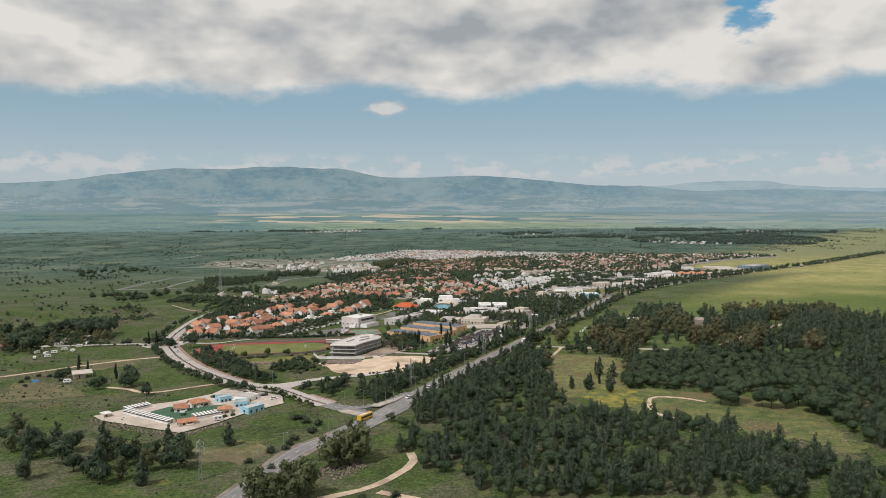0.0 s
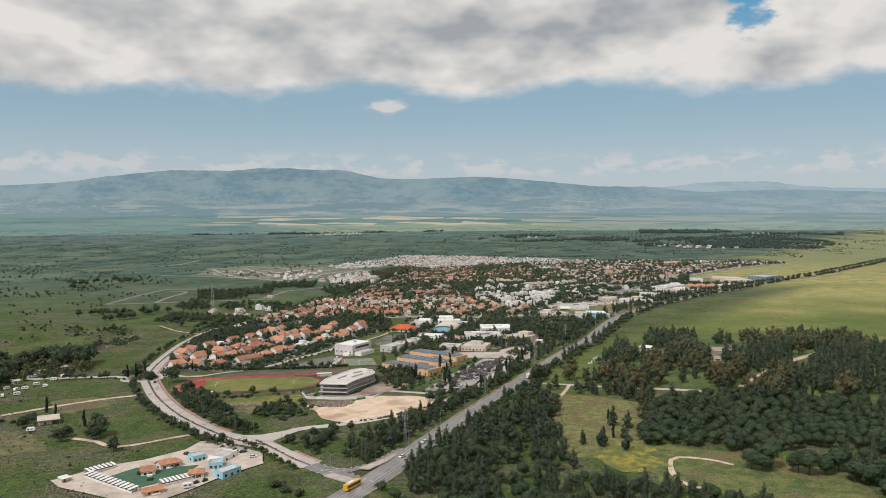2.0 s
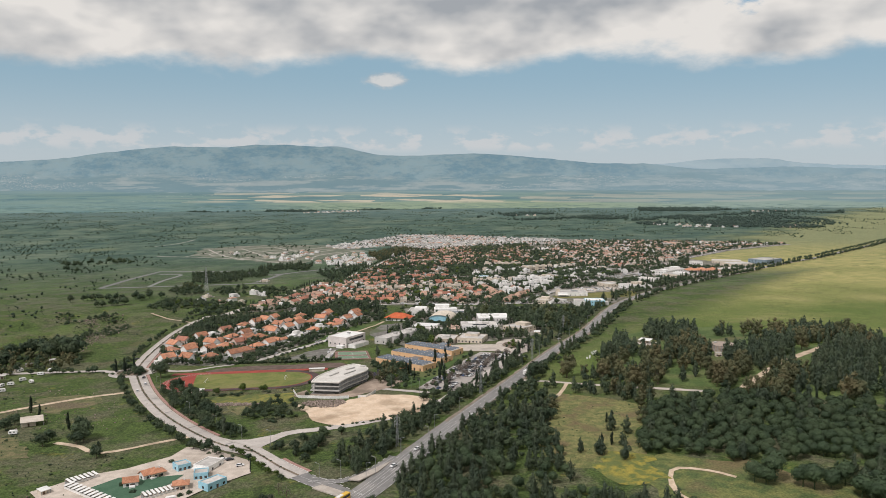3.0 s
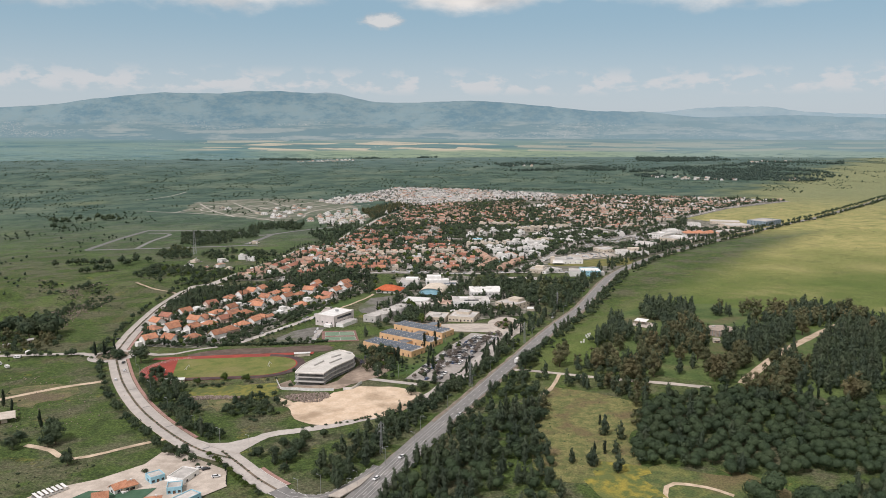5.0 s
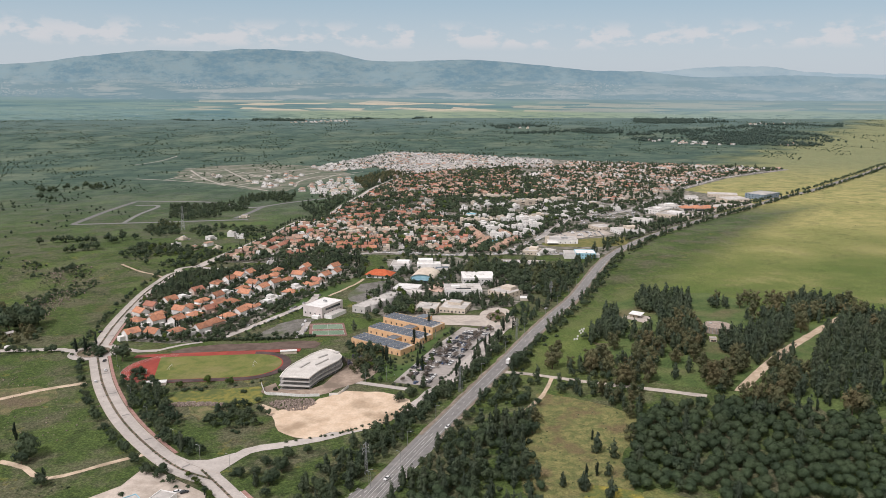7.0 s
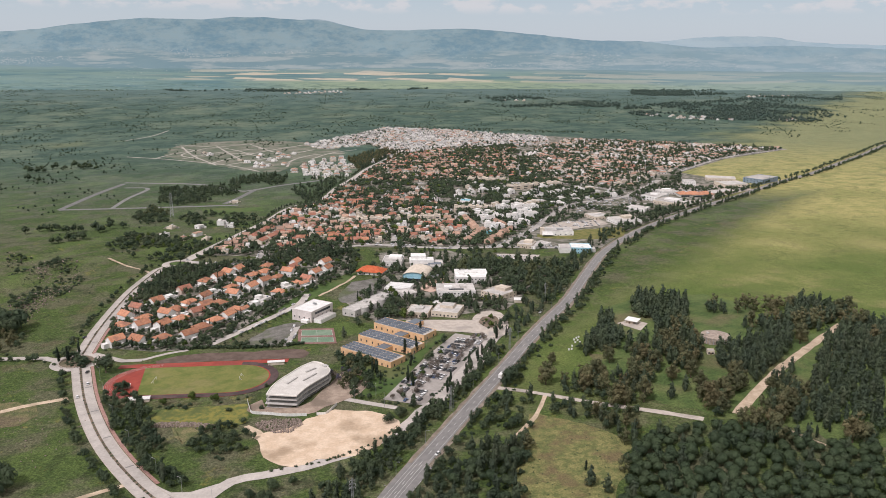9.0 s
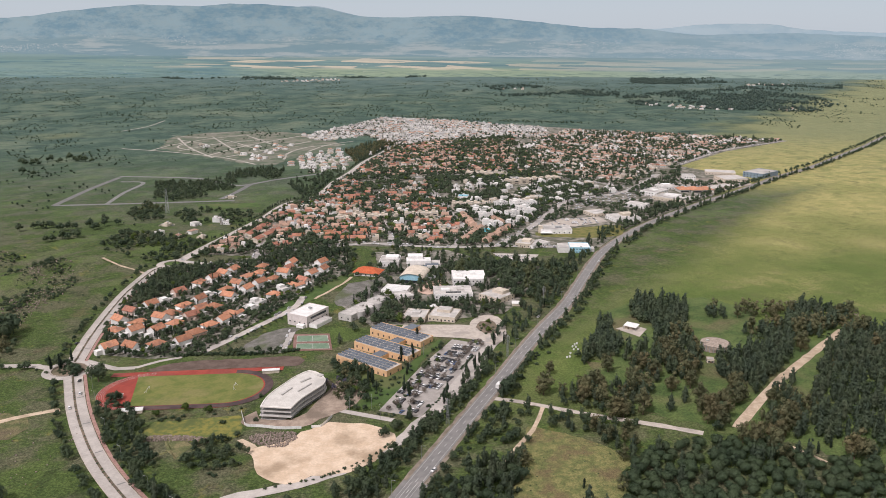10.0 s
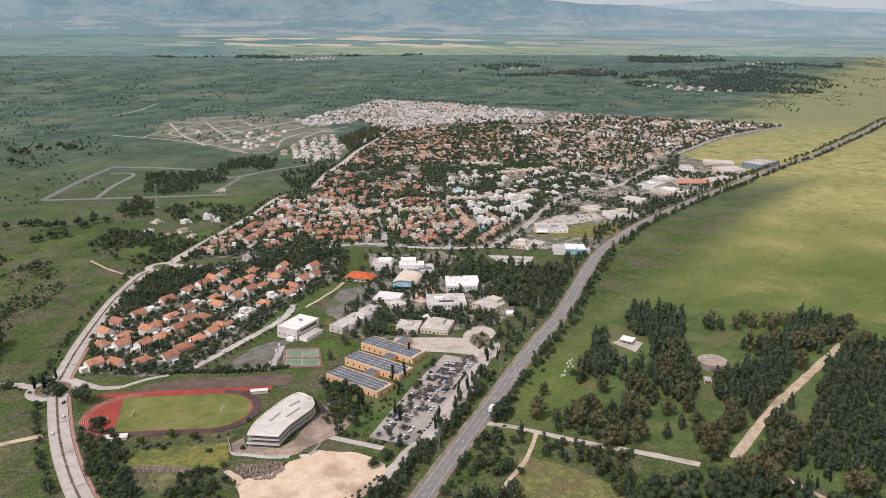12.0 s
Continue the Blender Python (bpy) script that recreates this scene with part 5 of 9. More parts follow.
def quarter(poly, turn, a, b, gap, styles, group, single, density=0.94, wiggle=3.2):
    """Rows of houses in a district, with streets between every second row."""
    cx, cy = sum(p[0] for p in poly) / len(poly), sum(p[1] for p in poly) / len(poly)
    m = Matrix.Rotation(radians(turn), 2)
    span = max(math.hypot(p[0] - cx, p[1] - cy) for p in poly)
    v, k, out = -span, 0, []
    while v < span:
        u = -span
        while u < span:
            q = m @ Vector((u, v)) + Vector((cx, cy))
            q += Vector((rng.uniform(-wiggle, wiggle), rng.uniform(-wiggle, wiggle)))
            bend = 22 * noise.noise((q.x * 0.006, q.y * 0.006, 5.0))
            q += Vector((bend, 18 * noise.noise((q.x * 0.006, q.y * 0.006, 9.0))))
            if inside(q.x, q.y, poly) and rng.random() < density and is_free(q.x, q.y, 4.2, 0.5):
                out.append((q.x, q.y, turn + bend * 1.2 + rng.choice((0, 0, 180, 90, 270)) + rng.uniform(-9, 9)))
            u += a * rng.uniform(0.92, 1.12)
        v += b + (gap if k % 2 else 0)
        k += 1
    for x, y, t in out:
        pick = int((0.5 + 0.6 * noise.noise((x * 0.011, y * 0.011, 1.5))) * len(styles) + rng.uniform(-2.6, 2.6))
        kind, label = styles[max(0, min(len(styles) - 1, pick))]
        stand(x, y, 5.4)
        clutter(x, y, t)
        if rng.random() < 0.7:
            yard = pose(x, y, float(H(x, y)), 0, 0, t)
            a_, b_ = rng.uniform(12.5, 15), rng.uniform(12.5, 15)
            yards.box(a_, 0.3, 0, 1.3, 0, -b_ / 2, yard).box(0.3, b_, 0, 1.3, -a_ / 2, 0, yard)
        if single and y < 1300:
            house(kind, x, y, t, label, group)
        else:
            style, w, d, h, wm, rm = kind
            style = {"step": "gable", "ell": "hip", "block": "flat"}.get(style, style)
            wm, rm = ISLAND_OF.get(wm, wm), ISLAND_OF.get(rm, rm)
            bulk_house(style, x, y, t, w * rng.uniform(0.58, 0.98), d * rng.uniform(0.58, 0.95), h * rng.uniform(0.7, 1.0), wm, rm)
    return len(out)


# ---- larger buildings ----
def front(a, b):
    """Place and turn of a building whose front runs from a to b; x along the front, y inwards."""
    return a[0], a[1], place_dir(a, b), math.hypot(b[0] - a[0], b[1] - a[1])


def hall(name, a, b, depth, h, wall_m, roof_m, label, category, cols=5, rows=1, extras=(), parapet=0.6, tall=False):
    """A flat-roofed building on a front line: body, roof, single windows, door and roof plant."""
    x, y, turn, w = front(a, b)
    m = Matrix.Rotation(radians(turn), 2)
    base = min(float(H(*(m @ Vector((u, v)) + Vector((x, y))))) for u in (0, w) for v in (0, depth)) - 0.3
    root = thing(name, x, y, turn, label, category, z=base)
    wall = Solid().box(w, depth, 0, h, w / 2, depth / 2)
    part("parapet", Solid().ring(w, depth, h, h + parapet, 0.3, w / 2, depth / 2), wall_m, root)
    part("wall", wall, wall_m, root)
    part("roof", Solid().box(w - 0.6, depth - 0.6, h, h + 0.15, w / 2, depth / 2), roof_m, root)
    step = h / rows
    for r in range(rows):
        z = r * step + step * 0.35
        for i in range(cols):
            for yy, tt in ((-0.03, 0),):
                part("window", TALL_WIN if tall else WIN_MESH, WINDOW, root).matrix_basis = pose((i + 0.5) * w / cols, yy, z)
        side = max(1, int(depth // 6))
        for i in range(side):
            for xx in (-0.03, w + 0.03):
                part("window", TALL_WIN if tall else WIN_MESH, WINDOW, root).matrix_basis = pose(xx, (i + 0.5) * depth / side, z, 0, 0, 90)
    part("door", DOOR_MESH, DOOR, root).matrix_basis = pose(w * 0.5, -0.06, 0)
    for nm, ex, ey, sx, sy, z0, z1, mat in extras:
        part(nm, Solid().box(sx, sy, z0, z1, ex * w, ey * depth), mat, root)
    for i in range(int(w // 7) + 1):
        q = m @ Vector((min(i * 7 + 2, w), depth / 2)) + Vector((x, y))
        stand(q.x, q.y, depth / 2 + 1)
    return root, w


# the ochre school: three long blocks with solar fields on their roofs, and links between them
SCHOOL = [[(-50.7, 714.2), (-11.0, 684.1)], [(-39.8, 741.8), (3.2, 710.8)], [(-29.5, 771.0), (12.6, 740.6)]]
for a, b in SCHOOL:
    root, w = hall("school_block", a, b, 17.0, 6.0, OCHRE, FLATROOF, "ochre rendered school block with rows of rooftop solar panels", "school", 9, 1, tall=True)
    root["group"] = "school blocks"
    for r in range(4):
        for i in range(7):
            px, py = 2.6 + i * (w - 5) / 6.5, 2.6 + r * 3.8
            panel = part("solar_panel", Solid().box((w - 5) / 7.2, 1.9, -0.04, 0.04, m=pose(px, py, 6.85, 18, 0, 0)), SOLAR, root)
            part("panel_stand", Solid().box(2.4, 0.15, 6.1, 7.0, px, py + 0.7), GREYMETAL, panel)
    part("link", Solid().box(9.0, 15.0, 0, 5.0, w * 0.45, 24.6), OCHRE, root)
    part("link_roof", Solid().box(8.4, 14.4, 5.0, 5.3, w * 0.45, 24.6), SOLAR, root, "dark solar panels on the link roof")

# gymnasium
GYMWALL = surface("pale_pink_render", [(0.60, 0.54, 0.51), (0.68, 0.62, 0.59)], 0.25, 0.85, vary=0.04)
gym, gw = hall("gymnasium", *[(-102.8, 802.6), (-84.6, 792.6)], 31.0, 10.0, GYMWALL, METALROOF, "tall white and pink gymnasium with flat pale roof", "gymnasium", 4, 1, [("annex", 1.25, 0.4, 8, 22, 0, 4.5, WHITE), ("annex_roof", 1.25, 0.4, 7.4, 21.4, 4.5, 4.7, FLATROOF), ("porch", 0.75, -0.06, 7, 4, 0, 3.4, WHITE), ("roof_box", 0.5, 0.6, 3, 2, 11.0, 12.0, GREYMETAL)])
part("ribbon_window", Solid().box(0.1, 22, 6.8, 8.8, gw + 0.06, 16), WINDOW, gym)

# long low building with round stair towers
lab, lw = hall("teaching_building", *[(-48.2, 804.4), (-17.4, 854.6)], 14.0, 6.0, CONCRETE, FLATROOF, "long pale concrete building with round stair towers", "school", 8, 1, [("roof_box", 0.8, 0.5, 4, 5, 6, 8, CONCRETE), ("roof_box", 0.45, 0.6, 3, 3, 6, 7.4, CONCRETE)])
for i in (0.2, 0.42, 0.64):
    tower = part("stair_tower", Solid().tube(3.6, 3.6, 0, 7.6, 20, lw * i, -1.5), CONCRETE, lab)
    part("tower_cap", Solid().tube(3.3, 3.3, 7.6, 7.9, 20, lw * i, -1.5), FLATROOF, tower)

hall("low_school_wing", *[(-3.9, 802.0), (15.3, 798.2)], 22.0, 5.0, CREAM, FLATROOF, "low beige school wing with octagonal rooflight", "school", 7, 1, [("rooflight", 0.5, 0.6, 7, 7, 5, 6.5, CONCRETE), ("roof_box", 0.25, 0.8, 4, 3, 5, 6.2, FLATROOF)])
hall("low_school_wing", *[(18.1, 803.0), (40.9, 796.4)], 24.0, 5.0, CREAM, FLATROOF, "low beige school wing with stepped roof", "school", 7, 1, [("upper_storey", 0.45, 0.7, 12, 10, 5, 7.4, CREAM), ("upper_roof", 0.45, 0.7, 11.4, 9.4, 7.4, 7.6, FLATROOF)])
hall("white_college", *[(24.2, 852.4), (59.6, 854.4)], 26.0, 8.0, WHITE, FLATROOF, "white two-storey college building with ribbon windows", "school", 10, 2, [("roof_box", 0.3, 0.5, 8, 6, 8, 10, METALROOF), ("roof_box", 0.7, 0.6, 6, 8, 8, 9.6, FLATROOF), ("rooflight", 0.5, 0.25, 14, 2, 8, 9, WINDOW)])
hall("white_college", *[(42.2, 901.4), (75.0, 902.4)], 30.0, 8.0, WHITE, METALROOF, "white college hall with pale sheet roof", "school", 9, 2, [("roof_box", 0.4, 0.6, 20, 6, 8, 9.5, METALROOF), ("roof_box", 0.2, 0.3, 5, 5, 8, 10.4, WHITE)])
hall("white_college", *[(65.0, 858.0), (82.4, 842.1)], 24.0, 6.0, CREAM, FLATROOF, "pale stepped college wing", "school", 6, 2, [("upper_storey", 0.5, 0.75, 12, 10, 6, 9, CREAM)])
hall("white_hall", *[(-27.3, 880.8), (-3.7, 874.5)], 20.0, 4.6, WHITE, METALROOF, "long white shed with bright sheet roof", "hall", 6, 1)
hall("white_hall", *[(-7.2, 856.7), (6.0, 864.7)], 18.0, 4.2, CONCRETE, FLATROOF, "low grey building beside the white shed", "hall", 4, 1)
hall("culture_centre", *[(-35.6, 978.6), (-14.6, 977.0)], 26.0, 6.0, WHITE, FLATROOF, "white low culture building", "hall", 5, 1, [("upper_storey", 0.6, 0.7, 14, 10, 6, 8.5, WHITE)])
hall("stepped_building", *[(-4.4, 956.9), (30.6, 958.1)], 24.0, 6.0, WHITE, FLATROOF, "white building stepping up in terraces with glass slopes", "hall", 8, 1, [("terrace", 0.35, 0.75, 26, 14, 6, 9.5, WHITE), ("terrace", 0.25, 0.9, 16, 12, 9.5, 13, WHITE), ("glass_slope", 0.75, 0.4, 14, 8, 6, 6.6, SOLAR), ("glass_slope", 0.4, 0.15, 14, 4, 6, 6.6, SOLAR)])
patch("paved_plaza", [(7.6, 887.4), (12.1, 909.7), (31.5, 928.7), (36.9, 908.0), (28.5, 886.0), (17.9, 875.9)], 0.4, surface("pink_paving", [(0.50, 0.34, 0.26), (0.60, 0.43, 0.34)], 0.1, 0.9), "pinkish paved school plaza", wobble=2.0)


def barrel_hall(a, b, depth, h):
    """Sports hall with an arched roof and a light blue front."""
    x, y, turn, w = front(a, b)
    root = thing("sports_hall", x, y, turn, "sports hall with arched beige roof and blue front", "hall")
    part("wall", Solid().box(w, depth, 0, h, w / 2, depth / 2), BLUEWALL, root)
    n, r = 14, Solid()
    arc = [(w / 2 - (w / 2 + 0.8) * math.cos(math.pi * i / n), h + 5.0 * math.sin(math.pi * i / n)) for i in range(n + 1)]
    v = [(px, py, pz + dz) for py in (-1.0, depth + 1) for dz in (0, 0.35) for px, pz in arc]
    k = n + 1
    f = []
    for i in range(n):
        f += [(k + i, k + i + 1, 3 * k + i + 1, 3 * k + i), (i + 1, i, 2 * k + i, 2 * k + i + 1), (i, i + 1, k + i + 1, k + i), (3 * k + i, 3 * k + i + 1, 2 * k + i + 1, 2 * k + i)]
    r.add(v, f)
    part("arched_roof", r, CREAM, root)
    for yy in (0.02, depth - 0.02):
        g = Solid().add([(px, yy, pz) for px, pz in arc], [tuple(range(n + 1))])
        part("gable_panel", g, BLUEWALL, root)
    part("foyer", Solid().box(w * 0.5, 9, 0, 4.6, w * 1.2, depth * 0.4), CONCRETE, root)
    part("foyer_roof", Solid().box(w * 0.5 + 0.6, 9.6, 4.6, 4.9, w * 1.2, depth * 0.4), GREYMETAL, root)
    part("glass_front", Solid().box(w * 0.6, 0.1, 0.5, 3.4, w / 2, -0.1), WINDOW, root)
    stand(x + 10, y + 12, 22)


barrel_hall(*[(-10.9, 918.0), (12.0, 913.0)], 30.0, 5.0)


def red_hall():
    (x, y), (x2, y2) = [(-59.5, 947.6), (-34.2, 940.4)]
    turn, w = place_dir((x, y), (x2, y2)), math.hypot(x2 - x, y2 - y)
    root = thing("meeting_hall", x, y, turn, "hall with a broad red hipped tile roof", "hall")
    part("wall", Solid().box(w, 16, 0, 3.6, w / 2, 8), WHITE, root)
    r = Solid()
    hip(r, w, 16, 3.6, 5.0, w / 2, 8, 1.5)
    part("roof", r, surface("bright_red_tiles", [(0.42, 0.09, 0.035), (0.50, 0.13, 0.05)], 0.4, 0.8), root)
    for i in range(5):
        part("window", TALL_WIN, WINDOW, root).matrix_basis = pose(w * (0.1 + 0.2 * i), -0.03, 0.6)
    stand(x + w / 2, y + 8, 16)


red_hall()


def shell_building():
    """Four-storey curved concrete shell under construction: slabs, columns and set-back walls."""
    root = thing("unfinished_building", 0, 0, 0, "curved grey concrete building under construction with open floors", "building", z=float(H(-72, 640)))
    outer = smooth([(-88.8, 622.2), (-87.6, 635.1), (-84.4, 646.1), (-80.0, 656.0), (-74.5, 667.9), (-68.9, 676.0), (-65.6, 679.2)], 3.0)
    inner_line = smooth([(-68.6, 619.7), (-67.1, 625.3), (-64.2, 633.8), (-60.9, 640.3), (-56.9, 647.7), (-52.8, 655.3)], 3.0)
    cap = smooth([(-65.6, 679.2), (-60.0, 676.3), (-54.4, 669.2), (-51.9, 662.5), (-52.8, 655.3)], 2.0)
    loop = [(p.x, p.y) for p in outer] + [(p.x, p.y) for p in cap[1:]] + [(p.x, p.y) for p in inner_line[::-1][1:]]
    mid = sum((Vector(p) for p in loop), Vector((0, 0))) / len(loop)

    def scaled(s):
        return [tuple(mid + (Vector(p) - mid) * s) for p in loop]

    for z in (0.2, 3.0, 5.8):
        part("floor_slab", Solid().prism(scaled(1.0 if z != 3.0 else 1.03), z - 0.4, z), CONCRETE, root)
        # set-back walls: the shade of the open floors is put into their colour
        part("inner_wall", Solid().prism(scaled(0.90), z, z + 2.45), surface("shadowed_block", [(0.20, 0.20, 0.20), (0.30, 0.295, 0.285), (0.12, 0.12, 0.125)], 0.5, 0.9) if z == 0.2 else bpy.data.materials["shadowed_block"], root)
        for i in range(0, len(loop), 2):
            px, py = scaled(0.975)[i]
            part("column", Solid().box(0.45, 0.45, z, z + 2.45, px, py), GREYCONC, root)
        rail = Solid()
        for p, q in zip(scaled(0.995), scaled(0.995)[1:]):
            rail.beam((*p, z + 1.0), (*q, z + 1.0), 0.07)
        part("guard_rail", rail, GREYMETAL, root)
    pale_roof = surface("pale_roof_screed", [(0.58, 0.55, 0.50), (0.66, 0.63, 0.58), (0.50, 0.475, 0.435)], 0.2, 0.85)
    top = part("roof_slab", Solid().prism(scaled(1.0), 8.25, 8.6), pale_roof, root, "pale roof slab")
    rim = Solid()
    s1, s2 = scaled(1.0), scaled(0.965)
    for i in range(len(loop)):
        j = (i + 1) % len(loop)
        rim.prism([s1[i], s1[j], s2[j], s2[i]], 8.6, 9.1)
    part("parapet", rim, pale_roof, top)
    for x, y, sx, sy, t in ((mid.x - 7, mid.y - 9, 1.2, 12, -24), (mid.x + 3, mid.y + 9, 1.2, 9, -40), (mid.x + 4, mid.y - 3, 1.0, 14, -30), (mid.x + 12, mid.y + 17, 4, 3, -40)):
        part("roof_duct", Solid().box(sx, sy, 8.6, 9.4, m=pose(x, y, 0, 0, 0, t)), CONCRETE, root)
    for x, y in ((-80, 625), (-72, 640), (-62, 655)):
        stand(x, y, 15)


shell_building()


def hoarding():
    line = smooth([(-103.6, 632.7), (-98.9, 619.4), (-96.1, 613.2), (-85.9, 611.3), (-73.1, 608.1), (-60.3, 608.0)], 3.0)
    s = Solid()
    root = thing("site_hoarding", line[0].x, line[0].y, 0, "white sheet hoarding round the building site", "fence", z=0.0)
    root.location = (0, 0, 0)
    for a, b in zip(line, line[1:]):
        d = (b - a)
        p = Solid().box(d.length - 0.05, 0.08, 0, 2.0, d.length / 2, 0, pose(a.x, a.y, float(H(a.x, a.y)), 0, 0, math.degrees(math.atan2(d.y, d.x))))
        part("panel", p, METALROOF, root)
    arm = smooth([(-54.2, 608.5), (-48.5, 609.0), (-42.8, 623.0)], 3.0)
    for a, b in zip(arm, arm[1:]):
        d = b - a
        part("panel", Solid().box(d.length - 0.05, 0.08, 0, 2.0, d.length / 2, 0, pose(a.x, a.y, float(H(a.x, a.y)), 0, 0, math.degrees(math.atan2(d.y, d.x)))), METALROOF, root)


hoarding()
SLATE = surface("blue_grey_glass", [(0.16, 0.22, 0.27), (0.22, 0.28, 0.33)], 0.3, 0.3, spec=0.5)
hall("supermarket", *[(157.4, 1113.6), (196.1, 1113.4)], 26.0, 6.0, WHITE, FLATROOF, "white supermarket with pale flat roof", "shop", 6, 1, [("canopy", 0.15, -0.1, 14, 6, 3.2, 3.7, WHITE), ("roof_box", 0.6, 0.5, 8, 4, 6, 7.6, GREYMETAL), ("sign_tower", 0.0, 0.3, 5, 5, 0, 10, CREAM)])
hall("office_building", *[(177.2, 1020.4), (200.2, 1018.8)], 22.0, 7.0, BLUEWALL, METALROOF, "white office building with light blue glass front", "office", 7, 2, [("annex", -0.25, 0.5, 14, 20, 0, 6.4, WHITE), ("annex_roof", -0.25, 0.5, 13.4, 19.4, 6.4, 6.6, FLATROOF), ("annex", 1.1, 0.5, 6, 12, 0, 5, CONCRETE)])
hall("workshop", *[(118.8, 1052.2), (135.7, 1046.3)], 22.0, 5.0, CREAM, FLATROOF, "beige workshop building with flat roof", "building", 4, 1, [("upper_storey", 0.6, 0.6, 10, 10, 5, 8, CREAM)])
hall("workshop", *[(138.5, 1042.6), (160.6, 1062.2)], 16.0, 3.6, WHITE, FLATROOF, "low white shed with a pale yard", "building", 4, 1)
hall("shop_row", *[(352.8, 1325.4), (396.8, 1291.2)], 38.0, 5.0, CREAM, FLATROOF, "low beige shopping building with flat roofs", "shop", 9, 1, [("upper_storey", 0.4, 0.6, 22, 16, 5, 7.6, WHITE), ("roof_box", 0.75, 0.4, 14, 10, 5, 6.8, FLATROOF)])
hall("shop_row", *[(343.4, 1361.8), (364.3, 1343.5)], 40.0, 7.0, WHITE, FLATROOF, "white commercial building with flat roof", "shop", 6, 2, [("roof_box", 0.5, 0.5, 12, 8, 7, 8.8, METALROOF)])
hall("shop_row", *[(263.8, 1171.3), (299.3, 1181.0)], 30.0, 5.5, WHITE, FLATROOF, "pale roadside building with flat roof", "shop", 6, 1, [("upper_storey", 0.7, 0.7, 16, 12, 5.5, 8.6, CREAM)])
hall("shop_row", *[(241.8, 1208.3), (267.0, 1219.4)], 26.0, 4.5, CREAM, FLATROOF, "small pale shop building near the highway", "shop", 5, 1)
hall("shop_row", *[(391.5, 1403.0), (416.1, 1410.3)], 26.0, 5.0, WHITE, FLATROOF, "white bank building with flat roof", "shop", 5, 1, [("upper_storey", 0.5, 0.5, 14, 10, 5, 8, WHITE)])
hall("civic_hall", *[(450.2, 1484.4), (468.8, 1483.1)], 22.0, 9.0, WHITE, FLATROOF, "tall white civic hall among trees", "hall", 5, 2)
hall("shop_row", *[(461.6, 1385.3), (513.6, 1418.0)], 22.0, 4.0, CREAM, FLATROOF, "low beige service building with flat roof", "shop", 6, 1)
hall("shop_row", *[(298.5, 1272.4), (322.5, 1256.3)], 24.0, 5.0, WHITE, FLATROOF, "white flat-roofed shop building", "shop", 5, 1)
hall("glass_office", *[(588.2, 1496.5), (630.3, 1532.3)], 36.0, 9.0, SLATE, FLATROOF, "blue-grey office block beside the highway", "office", 8, 3)
hall("school", *[(510.6, 1455.8), (553.5, 1463.1)], 40.0, 7.0, CREAM, FLATROOF, "cream school building near the highway", "school", 8, 2)
hall("warehouse", *[(508.0, 1551.1), (557.5, 1536.8)], 30.0, 5.0, CREAM, FLATROOF, "long white shed near the highway", "building", 10, 1)


def tiled_market():
    (x, y), (x2, y2) = [(409.9, 1373.6), (465.9, 1378.3)]
    turn, w = place_dir((x, y), (x2, y2)), math.hypot(x2 - x, y2 - y)
    root = thing("market_hall", x, y, turn, "low market hall under three bright orange tile roofs", "shop")
    for i, (fx, dd) in enumerate(((0.17, 18), (0.5, 26), (0.83, 20))):
        body = part("wall", Solid().box(w * 0.3, dd, 0, 4.2, w * fx, 14), WHITE, root)
        r = Solid()
        hip(r, w * 0.3, dd, 4.2, 4.2, w * fx, 14, 1.2)
        part("roof", r, TILE_ORANGE, body)
        part("shop_front", Solid().box(w * 0.24, 0.1, 0.4, 2.8, w * fx, 14 - dd / 2 - 0.06), WINDOW, body)
    stand(x + w / 2, y + 14, 34)


tiled_market()


STAINED = surface("stained_concrete", [(0.25, 0.20, 0.16), (0.37, 0.31, 0.26), (0.18, 0.15, 0.12)], 0.6, 0.9)


def reservoir():
    (x, y), = [(234.8, 705.0)]
    y += 7
    root = thing("water_reservoir", x, y, 20, "round concrete water reservoir with ribbed stained wall", "reservoir")
    part("wall", Solid().tube(10.5, 10.5, -1, 5.0, 40, caps=False), STAINED, root)
    ribs = 24
    rib = Solid().box(0.4, 0.4, -1, 5.2).mesh("rib")
    rib.materials.append(GREYCONC)
    for i in range(ribs):
        a = 2 * math.pi * i / ribs
        part("rib", rib, GREYCONC, root).matrix_basis = pose(10.6 * math.cos(a), 10.6 * math.sin(a), 0, 0, 0, math.degrees(a))
    top = Solid()
    top.add([(0, 0, 5.9)] + [(10.8 * math.cos(2 * math.pi * i / 40), 10.8 * math.sin(2 * math.pi * i / 40), 5.0) for i in range(40)], [(0, 1 + i, 1 + (i + 1) % 40) for i in range(40)])
    part("roof", top, STAINED, root)
    part("access_hatch", Solid().box(2.0, 2.0, 5.2, 6.4, -4, 4), CONCRETE, root)
    stand(x, y, 11)


reservoir()
hall("pump_hut", *[(219.1, 682.8), (224.0, 682.1)], 5.0, 3.0, CREAM, FLATROOF, "small pale pump hut by the reservoir", "hut", 2, 1)


